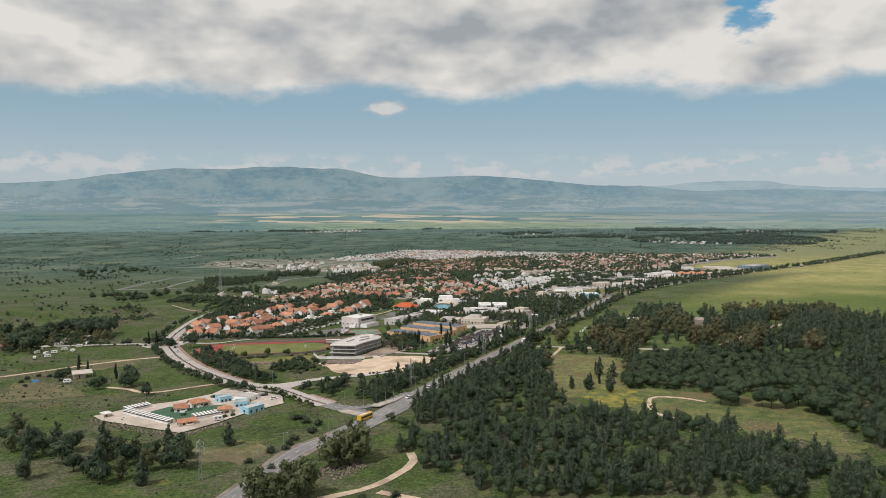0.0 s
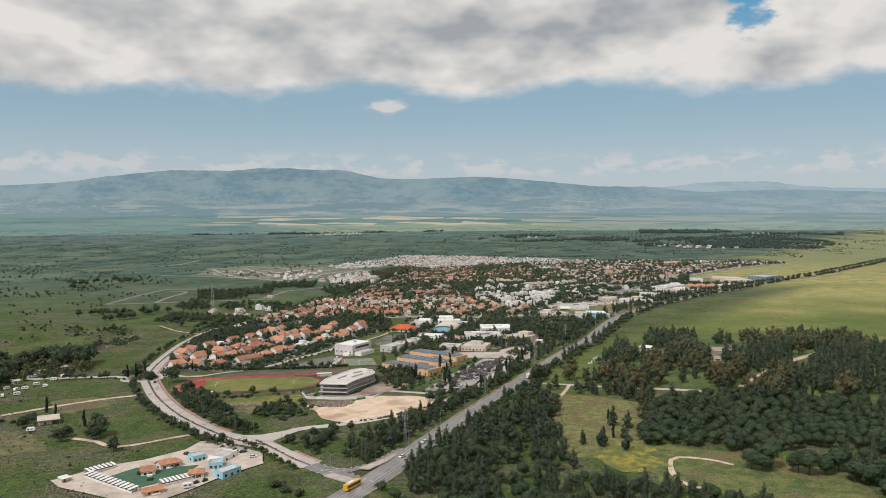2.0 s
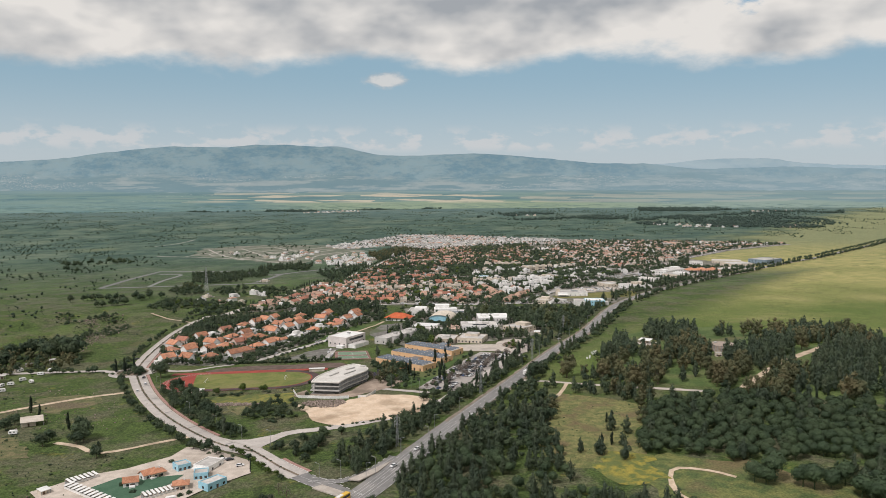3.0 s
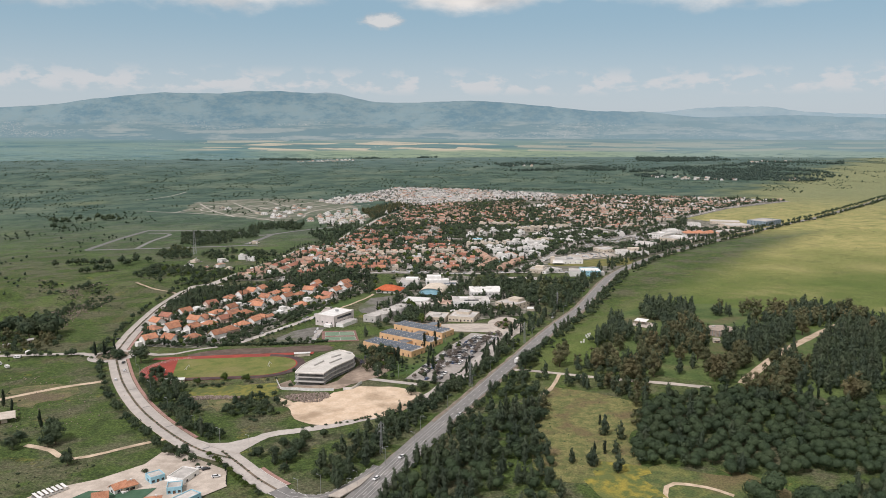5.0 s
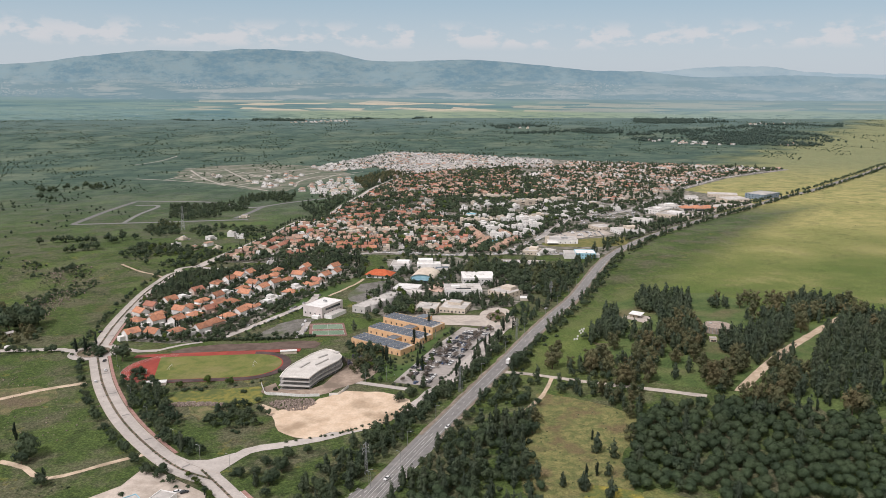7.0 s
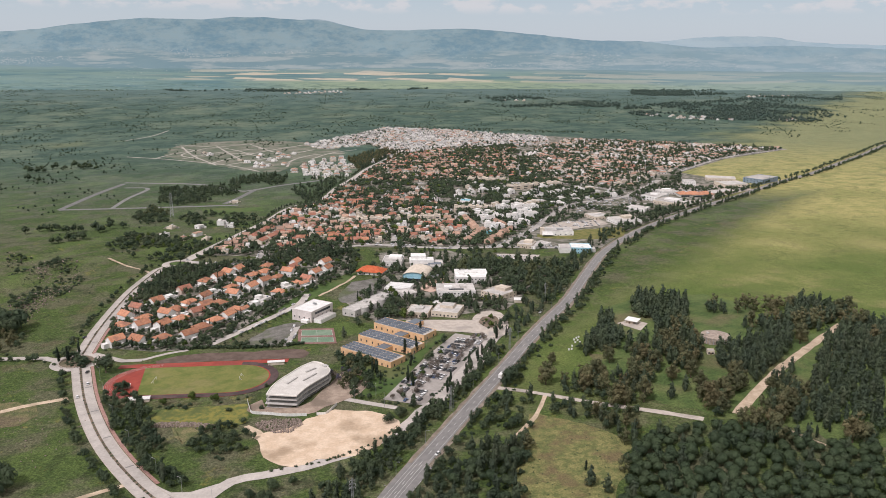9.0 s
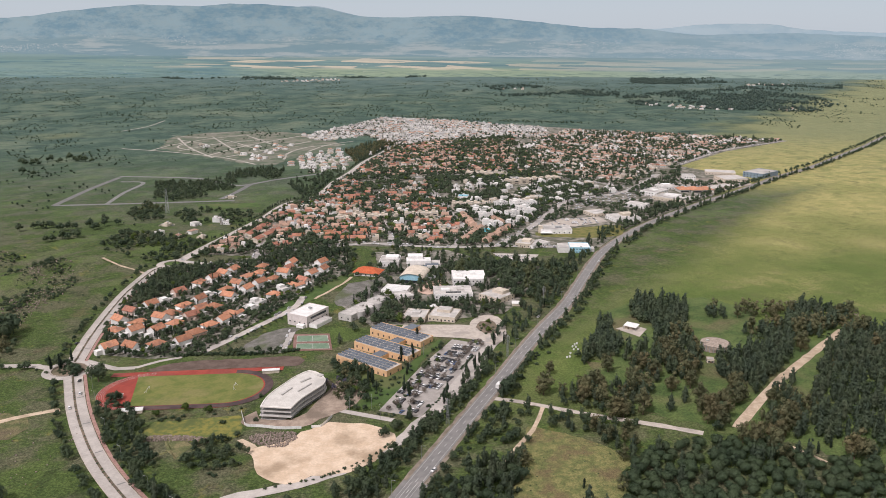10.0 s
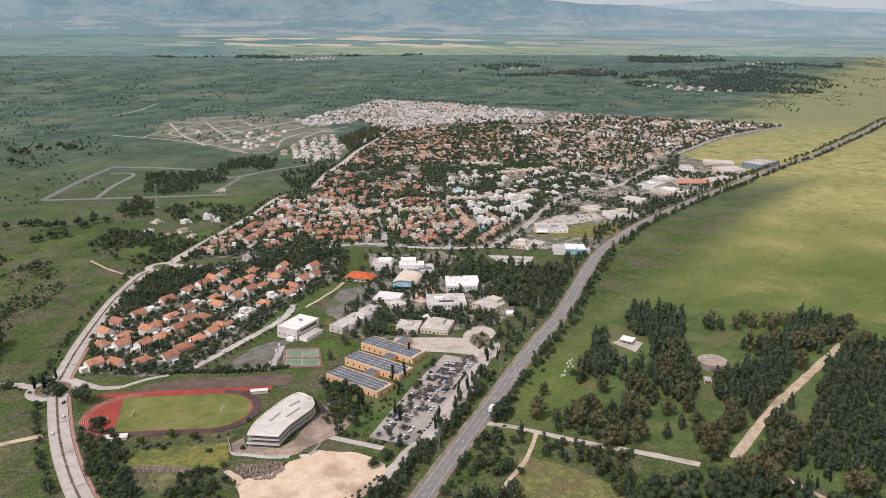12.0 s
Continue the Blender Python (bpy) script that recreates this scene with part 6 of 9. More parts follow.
def shelter(a, b, depth, label, roof_m=METALROOF, h=3.6, name="hut"):
    x, y, turn, w = front(a, b)
    root = thing(name, x, y, turn, label, "hut")
    part("wall", Solid().box(w * 0.6, depth * 0.7, 0, h, w * 0.35, depth * 0.55), CREAM, root)
    part("roof", Solid().box(w, depth, -0.1, 0.12, m=pose(w / 2, depth / 2, h + 0.15, 4, 0, 0)), roof_m, root)
    for px in (0.4, w - 0.4):
        part("post", Solid().box(0.2, 0.2, 0, h, px, 0.4), GREYMETAL, root)
    part("door", DOOR_MESH, DOOR, root).matrix_basis = pose(w * 0.35, depth * 0.2 - 0.05, 0)
    stand(x + w / 2, y + depth / 2, 6)


shelter(*[(178.4, 766.8), (187.4, 760.8)], 9.0, "small hut with a white sheet roof beside a paved yard")
shelter(*[(-261.2, 556.2), (-249.3, 562.5)], 12.0, "farm shelter with pale brownish flat roof and open porch", surface("beige_sheet_roof", [(0.46, 0.40, 0.33), (0.55, 0.49, 0.42)], 0.2, 0.7), name="farm_shelter")
shelter(*[(-391.7, 700.7), (-388.0, 712.4)], 12.0, "low farm building with reddish roof", TILE_RED, name="farm_building")
for px in [[(-389.2, 752.5), (-384.1, 755.0)], [(-354.8, 725.8), (-352.6, 732.1)], [(-354.4, 700.3), (-350.6, 702.7)], [(-343.4, 758.2), (-338.6, 764.5)], [(-417.4, 764.8), (-413.2, 771.2)], [(-358.6, 746.8), (-352.7, 745.8)]]:
    shelter(*px, 5.0, "white mobile home among trees", FLATROOF, 2.8, "mobile_home")

# the riding and shop compound on its levelled pad
COMP = [(-198.2, 446.2), (-190.0, 453.5), (-181.3, 464.8), (-161.2, 474.3), (-144.0, 491.2), (-140.3, 507.2), (-127.0, 503.7), (-98.2, 480.9), (-93.2, 462.5), (-109.8, 444.9), (-123.1, 424.6), (-136.9, 409.1), (-161.9, 422.3), (-189.2, 436.5)]
patch("compound_pad", COMP, 0.5, surface("pale_pad", [(0.43, 0.37, 0.31), (0.53, 0.46, 0.39), (0.33, 0.28, 0.23)], 0.2, 0.95), "pale levelled stone pad of a compound")
patch("artificial_lawn", [(-169.4, 448.9), (-160.1, 461.1), (-146.4, 459.6), (-127.4, 462.5), (-130.6, 450.6), (-142.0, 436.0), (-149.5, 430.3)], 0.7, ASTRO, "green artificial lawn in the compound")


def stall_row(a, b, n, label):
    """A row of stalls under alternating white sheet roofs."""
    x, y, turn, w = front(a, b)
    root = thing("stall_row", x, y, turn, label, "stable", "stall rows", z=float(H(x, y)) + 0.5)
    part("back_wall", Solid().box(w, 0.3, 0, 2.2, w / 2, 2.4), CREAM, root)
    part("front_wall", Solid().box(w, 0.2, 0, 1.2, w / 2, -1.4), METALROOF, root)
    for i in range(n):
        px = (i + 0.5) * w / n
        part("sheet_roof", Solid().box(w / n * 0.62, 5.2, -0.05, 0.05, m=pose(px, 0.4, 2.4, 6, 0, 0)), METALROOF, root)
        part("partition", Solid().box(0.12, 3.6, 0, 2.0, i * w / n, 0.5), GREYMETAL, root)


C_GAB = ("gable", 7.0, 5.4, 2.9, WHITE, TILE_ORANGE)
C_GAB2 = ("gable", 9.5, 4.2, 2.4, CREAM, TILE_ORANGE)
C_HIP = ("hip", 7.2, 6.0, 2.9, CREAM, TILE_ORANGE)
stall_row(*[(-181.5, 450.2), (-147.4, 425.9)], 12, "stall row with white sheet roofs along a stone wall")
stall_row(*[(-137.5, 433.3), (-124.9, 444.2)], 8, "stall row with white sheet roofs above the lane")
stall_row(*[(-182.5, 452.6), (-172.8, 465.1)], 7, "white covered stalls at the compound's edge")
for (x, y), kind, turn in zip([(-150.2, 451.3), (-145.3, 460.8), (-141.4, 462.9), (-123.5, 446.0), (-138.2, 424.3)], [C_GAB, C_GAB, C_HIP, C_HIP, C_GAB2], (20, 50, 40, 15, 35)):
    house(kind, x, y, turn, "small orange-roofed house inside the compound", "compound houses")
    stand(x, y, 8)
for pts in ([(-131.9, 467.1), (-126.5, 471.9)], [(-120.2, 455.4), (-113.4, 457.1)], [(-108.8, 441.0), (-102.2, 450.9)]):
    hall("blue_pavilion", *pts, 7.0, 3.6, BLUEWALL, FLATROOF, "light blue flat-roofed pavilion in the compound", "pavilion", 3, 1)
hall("reception_wing", (-124.5, 468.6), (-115.5, 465.5), 13.0, 3.4, WHITE, FLATROOF, "low white reception wing with broad flat roof", "pavilion", 3, 1, [("awning", 0.4, -0.1, 7, 2.5, 2.6, 2.8, METALROOF)])
shelter(*[(-189.5, 440.8), (-186.5, 445.0)], 5.0, "white site container at the pad's corner", METALROOF, 2.6, "container")


def caravan(x, y, turn, dz=0.1):
    """A small touring caravan with a rounded body."""
    root = thing("caravan", x, y, turn, "small white caravan parked on bare ground", "caravan", "caravans", z=float(H(x, y)) + dz)
    profile = [(-2.3, 0.5), (2.2, 0.5), (2.6, 1.2), (2.3, 2.3), (1.8, 2.6), (-1.9, 2.6), (-2.4, 2.2), (-2.6, 1.2)]
    n = len(profile)
    body = Solid().add([(a, s * 1.05, b) for s in (-1, 1) for a, b in profile], [tuple(range(n)), tuple(range(2 * n - 1, n - 1, -1))] + [(i, n + i, n + (i + 1) % n, (i + 1) % n) for i in range(n)])
    shell = part("body", body, METALROOF, root)
    for s in (-1, 1):
        for a in (-1.2, 0.9):
            part("window", Solid().box(1.1, 0.06, 1.4, 2.0, a, s * 1.06), WINDOW, shell)
        part("wheel", Solid().tube(0.33, 0.33, -0.1, 0.1, 10, m=pose(0, s * 0.95, 0.33, 90, 0, 0)), TYRE, root)
    part("tow_bar", Solid().beam((2.2, 0, 0.5), (3.6, 0, 0.45), 0.06), GREYMETAL, root)


for (x, y), turn, dz in zip([(-122.8, 429.7), (-259.1, 544.1), (-338.2, 673.8), (-333.9, 678.8), (-332.1, 693.3)] + [(-349.4, 680.3), (-355.3, 702.9), (-355.3, 719.1), (-352.5, 728.4), (-320.7, 684.8), (-327.6, 712.7), (-326.3, 726.9), (-328.7, 657.1), (-336.3, 650.3)], (25, 10, 80, 15, 40, 70, 20, 100, 55, 140, 10, 85, 30, 120), (0.5,) + (0.1,) * 13):
    caravan(x, y, turn, dz)
(bx0, by0), = [(-285.3, 551.8)]
sheet_tarp = thing("tarpaulin", bx0, by0, 15, "blue tarpaulin over a low heap in the field", "tarpaulin")
part("cover", Solid().box(5.5, 3.4, 0, 1.3, taper=0.55), BLUETARP, sheet_tarp)

# towers
def lattice(x, y, h, base, label, arms=(), name="lattice_mast", top=0.5):
    root = thing(name, x, y, 25, label, "mast" if not arms else "pylon", "" if not arms else "power pylons")
    s = Solid()
    n = max(5, int(h / 4))
    corner = lambda i, t: ((1 if i in (0, 3) else -1) * (base + (top - base) * t) / 2, (1 if i in (0, 1) else -1) * (base + (top - base) * t) / 2, h * t)
    for i in range(4):
        part("leg", Solid().beam(corner(i, 0), corner(i, 1), 0.045 + base * 0.018), GREYMETAL, root)
        for k in range(n):
            s.beam(corner(i, k / n), corner((i + 1) % 4, (k + 1) / n), 0.02 + base * 0.011)
            s.beam(corner((i + 1) % 4, k / n), corner(i, (k + 1) / n), 0.02 + base * 0.011)
    part("bracing", s, GREYMETAL, root)
    for z, half in arms:
        arm = part("cross_arm", Solid().beam((-half, 0, z), (half, 0, z), 0.08).beam((-half, 0, z), (0, 0, z + 1.2), 0.05).beam((half, 0, z), (0, 0, z + 1.2), 0.05), GREYMETAL, root)
        for sgn in (-1, 1):
            part("insulator", Solid().tube(0.12, 0.12, z - 1.2, z, 6, sgn * half, 0), CONCRETE, arm)
    stand(x, y, 3)
    return root


(mx, my), = [(-361.4, 1287.2)]
lattice(mx, my, 36.0, 5.0, "tall lattice radio mast among dark trees", top=1.6)
PYLONS = [(-20.3, 497.7)] + [(31.1, 608.8), (78.6, 716.0), (122.7, 839.2)] + [(-104.6, 338.4)]
for x, y in PYLONS:
    lattice(x, y, 18.0, 1.5, "grey lattice power pylon beside the highway", ((14.5, 1.7), (16.5, 1.4), (12.5, 1.7)), "power_pylon", 0.35)

# ---- districts ----
def islands(m):
    """The same surface, varied house by house within a joined mesh."""
    c = m.copy()
    tree = c.node_tree
    geo = [n for n in tree.nodes if n.bl_idname == "ShaderNodeNewGeometry"][0]
    info = [n for n in tree.nodes if n.bl_idname == "ShaderNodeObjectInfo"][0]
    for l in list(info.outputs["Random"].links):
        tree.links.new(geo.outputs["Random Per Island"], l.to_socket)
    return c


I_CREAM, I_PINK, I_WHITE, I_FLAT = [islands(m) for m in (CREAM, PINK, WHITE, FLATROOF)]
I_PALE, I_RED, I_ORANGE = [islands(m) for m in (TILE_PALE, TILE_RED, TILE_ORANGE)]
ISLAND_OF = {CREAM: I_CREAM, PINK: I_PINK, WHITE: I_WHITE, FLATROOF: I_FLAT, TILE_PALE: I_PALE, TILE_RED: I_RED, TILE_ORANGE: I_ORANGE}


def row_house(a, b, depth, h, n, wall_m, roof_m, label, pitched=True):
    """An attached row along the line from a to b: stepped units, each with its wall, roof, window and terrace wall."""
    x, y, turn, w = front(a, b)
    root = thing("row_house", x, y, turn, label, "houses", "attached rows")
    u = w / n
    win = Solid().box(u * 0.5, 0.12, 0, 1.3).mesh("window")
    win.materials.append(WINDOW)
    for i in range(n):
        hh, dy, cx = h * (1.0, 0.86, 1.08, 0.94)[i % 4], (0.0, 1.4, -0.8)[i % 3], (i + 0.5) * u
        z0 = float(H(*(Matrix.Rotation(radians(turn), 2) @ Vector((cx, depth / 2)) + Vector((x, y))))) - root.location.z - 0.4
        wall, roof = Solid(), Solid()
        if pitched:
            gable_wall(wall, u - 0.06, depth, z0, z0 + hh, depth * 0.22, cx, depth / 2 + dy)
            gable(roof, u - 0.5, depth, z0 + hh, depth * 0.22, cx, depth / 2 + dy, 0.2)
        else:
            wall.box(u - 0.06, depth, z0, z0 + hh, cx, depth / 2 + dy)
            wall.box(u * 0.45, depth * 0.4, z0 + hh, z0 + hh + 2.3, cx - u * 0.2, depth * 0.6 + dy)
            roof.ring(u - 0.2, depth - 0.2, z0 + hh + 0.02, z0 + hh + 0.5, 0.3, cx, depth / 2 + dy)
        unit = part("unit", wall, wall_m, root)
        part("roof", roof, roof_m, unit)
        for z in (1.1, 4.0)[:2 if hh > 5.5 else 1]:
            part("window", win, WINDOW, unit).matrix_basis = pose(cx, dy - 0.02, z0 + z)
        part("terrace_wall", Solid().box(u * 0.9, 0.25, z0, z0 + 1.5, cx, dy - 3.2), wall_m, unit)
    for i in range(int(w // 6) + 1):
        q = Matrix.Rotation(radians(turn), 2) @ Vector((min(i * 6 + 2, w), depth / 2)) + Vector((x, y))
        stand(q.x, q.y, depth / 2)


SALMON = surface("salmon_render", [(0.56, 0.38, 0.28), (0.64, 0.45, 0.34)], 0.25, 0.85, vary=0.06)
pink_row, beige_row, red_row = "salmon attached row with stepped faded tile roofs", "beige attached apartments with flat roofs and stair heads", "long attached row under red tile roofs"
for a, b, n in (((59.6, 1229.1), (70.2, 1157.6), 8), ((79.7, 1147.1), (56.0, 1083.4), 7), ((94.8, 1216.7), (109.7, 1163.2), 6), ((117.1, 1150.3), (80.5, 1079.3), 8)):
    row_house(a, b, 9.0, 5.6, n, SALMON, TILE_PALE, pink_row)
for a, b, n in (((-109.8, 1206.9), (-89.1, 1195.9), 2), ((-85.5, 1208.7), (-38.3, 1211.4), 5), ((-15.7, 1218.9), (30.6, 1222.0), 5), ((50.1, 1285.6), (102.6, 1284.2), 5), ((147.1, 1469.6), (243.7, 1504.0), 8), ((82.1, 1567.8), (154.3, 1549.8), 6)):
    row_house(a, b, 12.0, 7.4, n, CREAM, FLATROOF, beige_row, False)
for a, b, n in (((-114.1, 1365.0), (-81.0, 1370.6), 4), ((-50.9, 1385.5), (-34.1, 1384.0), 2), ((-24.1, 1379.5), (-10.1, 1378.3), 2), ((1.1, 1380.9), (12.5, 1379.9), 2), ((-190.0, 1093.0), (-172.0, 1155.0), 6), ((-205.0, 1120.0), (-192.0, 1185.0), 6)):
    row_house(a, b, 10.0, 5.4, n, CREAM, TILE_RED, red_row)
TURQUOISE = surface("turquoise_sheet_roof", [(0.20, 0.46, 0.56), (0.27, 0.53, 0.62)], 0.2, 0.6)
hall("community_pool_hall", (61.0, 1350.0), (76.0, 1347.0), 16.0, 5.0, WHITE, TURQUOISE, "white hall with a turquoise sheet roof", "hall", 4, 1)
hall("community_hall", (79.0, 1338.0), (94.0, 1334.0), 14.0, 4.5, WHITE, METALROOF, "white hall with pale sheet roof among trees", "hall", 4, 1)
t_orange = [(("gable", 9.0, 7.6, 5.0, CREAM, TILE_ORANGE), "terraced house with orange tile roof"), (("step", 11.0, 8.0, 5.6, PINK, TILE_RED), "stepped house with red tile roofs"), (("gable", 9.5, 7.4, 5.2, WHITE, TILE_RED), "white house with red tile roof"), (("flat", 8.6, 8.0, 4.8, CREAM, FLATROOF), "beige flat-roofed terraced house"), (("gable", 8.6, 7.8, 4.8, CREAM, TILE_PALE), "beige house with faded tile roof"), (("flat", 9.0, 8.0, 4.6, WHITE, FLATROOF), "white flat-roofed terraced house"), (("gable", 9.2, 7.6, 4.8, PINK, TILE_PALE), "pinkish house with faded tile roof")]
d_avenue = 73.0
quarter([(-247.0, 1052.0), (-228.4, 1140.3), (-203.7, 1266.2), (-150.3, 1399.2), (-128.5, 1571.5), (-84.5, 1458.5), (-63.0, 1350.9), (-40.6, 1165.8), (-27.7, 1085.7), (-81.8, 1090.0), (-146.6, 1076.0), (-181.0, 1051.2)], 12.0, 11.6, 14.5, 9.0, t_orange, "terraced houses along the avenue", True, 0.8)
quarter([(-68.9, 1434.6), (7.2, 1522.2), (19.3, 1426.5), (34.7, 1323.2), (55.9, 1187.1), (53.5, 1104.3), (39.3, 1070.8), (-14.2, 1084.6), (-28.3, 1150.7)], 4.0, 11.6, 14.5, 9.0, t_orange, "terraced houses of the middle quarter", True, 0.8)
t_block = [(("block", 17.0, 13.0, 9.0, WHITE, FLATROOF), "white three-storey apartment block with flat roof"), (("block", 20.0, 12.0, 8.4, CREAM, FLATROOF), "beige apartment block with roof terraces"), (("flat", 14.0, 11.0, 6.0, WHITE, FLATROOF), "white flat-roofed two-storey house")]
quarter([(35.2, 1382.4), (95.4, 1539.9), (256.2, 1500.7), (320.1, 1401.6), (281.0, 1341.8), (227.4, 1326.4), (149.8, 1164.9), (107.0, 1087.6), (75.9, 1142.4), (57.6, 1250.2)], 20, 22.0, 21.0, 8.0, t_block, "apartment blocks", True, 0.66, 4.0)
t_villa = [(("hip", 12.0, 10.0, 4.8, I_WHITE, I_PALE), ""), (("hip", 12.0, 10.0, 4.6, I_CREAM, I_RED), ""), (("gable", 12.0, 9.0, 5.0, I_CREAM, I_RED), ""), (("gable", 12.0, 9.0, 5.2, I_CREAM, I_PALE), "")]
t_white = [(("flat", 12.0, 11.0, 6.0, I_WHITE, I_FLAT), ""), (("flat", 13.0, 10.0, 6.6, I_WHITE, I_FLAT), ""), (("flat", 12.0, 10.0, 5.6, I_CREAM, I_FLAT), ""), (("hip", 12.0, 10.0, 5.2, I_WHITE, I_PALE), "")]
t_grey = [(("flat", 12.0, 11.0, 4.6, islands(CONCRETE), I_FLAT), ""), (("flat", 13.0, 10.0, 5.4, islands(surface("weathered_render", [(0.46, 0.45, 0.43), (0.56, 0.545, 0.52)], 0.25, 0.85)), I_FLAT), "")]
quarter([(-125.9, 1615.2), (-106.7, 1735.3), (-71.7, 1914.3), (27.3, 2082.1), (217.8, 2094.7), (176.7, 1615.8), (67.5, 1596.8), (-33.1, 1562.3)], 14.0, 13.0, 14.5, 7.0, t_villa[:2] + t_white[2:3] + t_villa[2:] + t_villa[:1], "", False, 0.70)
quarter([(-332.9, 2221.2), (-275.2, 2327.4), (-128.6, 2657.9), (94.4, 2544.1), (337.7, 2371.6), (304.3, 2128.8), (27.3, 2111.7), (-61.3, 1954.7), (-144.1, 2201.2), (-246.0, 2109.9)], 8.0, 13.0, 14.5, 7.0, [(("flat", 13.0, 11.0, 3.6, islands(CONCRETE), I_FLAT), ""), (("flat", 13.0, 11.0, 4.2, I_WHITE, I_FLAT), ""), (("flat", 14.0, 10.0, 4.6, I_WHITE, I_FLAT), ""), t_grey[1], (("flat", 12.0, 10.0, 3.8, I_CREAM, I_FLAT), "")] + t_villa[:1], "", False, 0.84)
quarter([(-262.7, 1738.1), (-259.5, 1856.1), (-188.8, 1967.8), (-145.9, 1793.6), (-141.5, 1645.5), (-201.1, 1622.7)], 10.0, 19.0, 18.0, 8.0, t_white, "", False, 0.85)
quarter([(225.1, 1971.5), (386.8, 2292.6), (651.5, 2173.0), (864.6, 2038.4), (667.6, 1898.7), (507.6, 1696.8), (425.8, 1596.3), (354.0, 1468.4), (263.8, 1546.9), (180.9, 1586.7)], -8.0, 13.6, 15.0, 8.0, t_white[:2] + t_villa[:1] + t_white + t_villa[3:] + t_white[2:] + t_villa[:2] + t_white[2:], "", False, 0.68)
quarter([(-111.1, 1790.1), (-48.6, 1953.4), (-67.6, 2091.4), (-112.1, 1959.8)], d_avenue, 22.0, 20.0, 8.0, t_white, "", False, 0.5)
quarter([(-623.2, 2057.6), (-532.5, 2112.1), (-477.1, 1957.1), (-504.0, 1920.2)], d_avenue, 24.0, 24.0, 8.0, t_white, "", False, 0.35, 6.0)
quarter([(-406.1, 1871.7), (-420.0, 2010.0), (-330.0, 2120.0), (-260.0, 2060.0), (-300.0, 1810.7), (-348.2, 1773.5)], d_avenue, 24.0, 22.0, 8.0, t_white, "", False, 0.4, 6.0)
quarter([(-383.9, 1090.6), (-341.8, 1206.1), (-304.7, 1233.2), (-214.2, 1241.0), (-220.4, 1166.8), (-260.6, 1104.6), (-304.1, 1072.4)], 60, 30.0, 26.0, 8.0, t_white[:3] + t_villa[:1], "", False, 0.42, 9.0)
quarter([(-346.9, 1474.7), (-272.2, 1432.0), (-240.6, 1367.3), (-302.2, 1373.1)], 20, 40.0, 34.0, 8.0, t_white[:3], "", False, 0.4, 8.0)
quarter([(-700, 4010), (-690, 4090), (-430, 4200), (-425, 4090)], 24, 23.0, 38.0, 8.0, t_white, "", False, 0.8, 6.0)
quarter([(1430, 3800), (1440, 3900), (1700, 3980), (1690, 3880)], 20, 30.0, 45.0, 8.0, t_white, "", False, 0.6, 10.0)
quarter([(752, 3030), (790, 3040), (1060, 2860), (1030, 2800), (850, 2880)], -30, 24.0, 32.0, 8.0, t_white, "", False, 0.6, 9.0)
quarter([(1190, 2810), (1195, 2870), (1260, 2850), (1250, 2790)], 10, 24.0, 30.0, 8.0, t_white, "", False, 0.7, 8.0)
quarter([(250, 3560), (260, 3610), (420, 3640), (420, 3590)], 10, 34.0, 30.0, 8.0, t_white, "", False, 0.4, 8.0)
tagged(part("garden_sheds", sheds, islands(surface("mixed_shed_sheet", [(0.40, 0.385, 0.36), (0.40, 0.385, 0.36)], 0.5, 0.8, vary=0.85))), "small sheds and pergolas between the houses", "sheds", "", "stuff")
tagged(part("roof_heaters", heaters, islands(surface("mixed_heater_steel", [(0.36, 0.38, 0.40), (0.36, 0.38, 0.40)], 0.5, 0.5, vary=0.9))), "white tanks and dark collectors on house roofs", "water heaters", "", "stuff")
tagged(part("garden_walls", yards, I_CREAM), "low pale garden walls between the houses", "walls", "", "stuff")
town = thing("town_houses", 0, 1900, 0, "far houses of the town with tiled and flat roofs", "houses", "", "stuff", z=0.0)
town.location = (0, 0, 0)
for key, solid in bulk.solids.items():
    if isinstance(key, str):
        part("windows", solid, WINDOW, town)
    else:
        part("roofs" if "roof" in key.name or "tiles" in key.name else "walls", solid, key, town)


# ---- trees ----


def ico():
    bm = bmesh.new()
    bmesh.ops.create_icosphere(bm, subdivisions=1, radius=1)
    v, t = np.array([q.co[:] for q in bm.verts]), np.array([[q.index for q in f.verts] for f in bm.faces])
    bm.free()
    return v, t


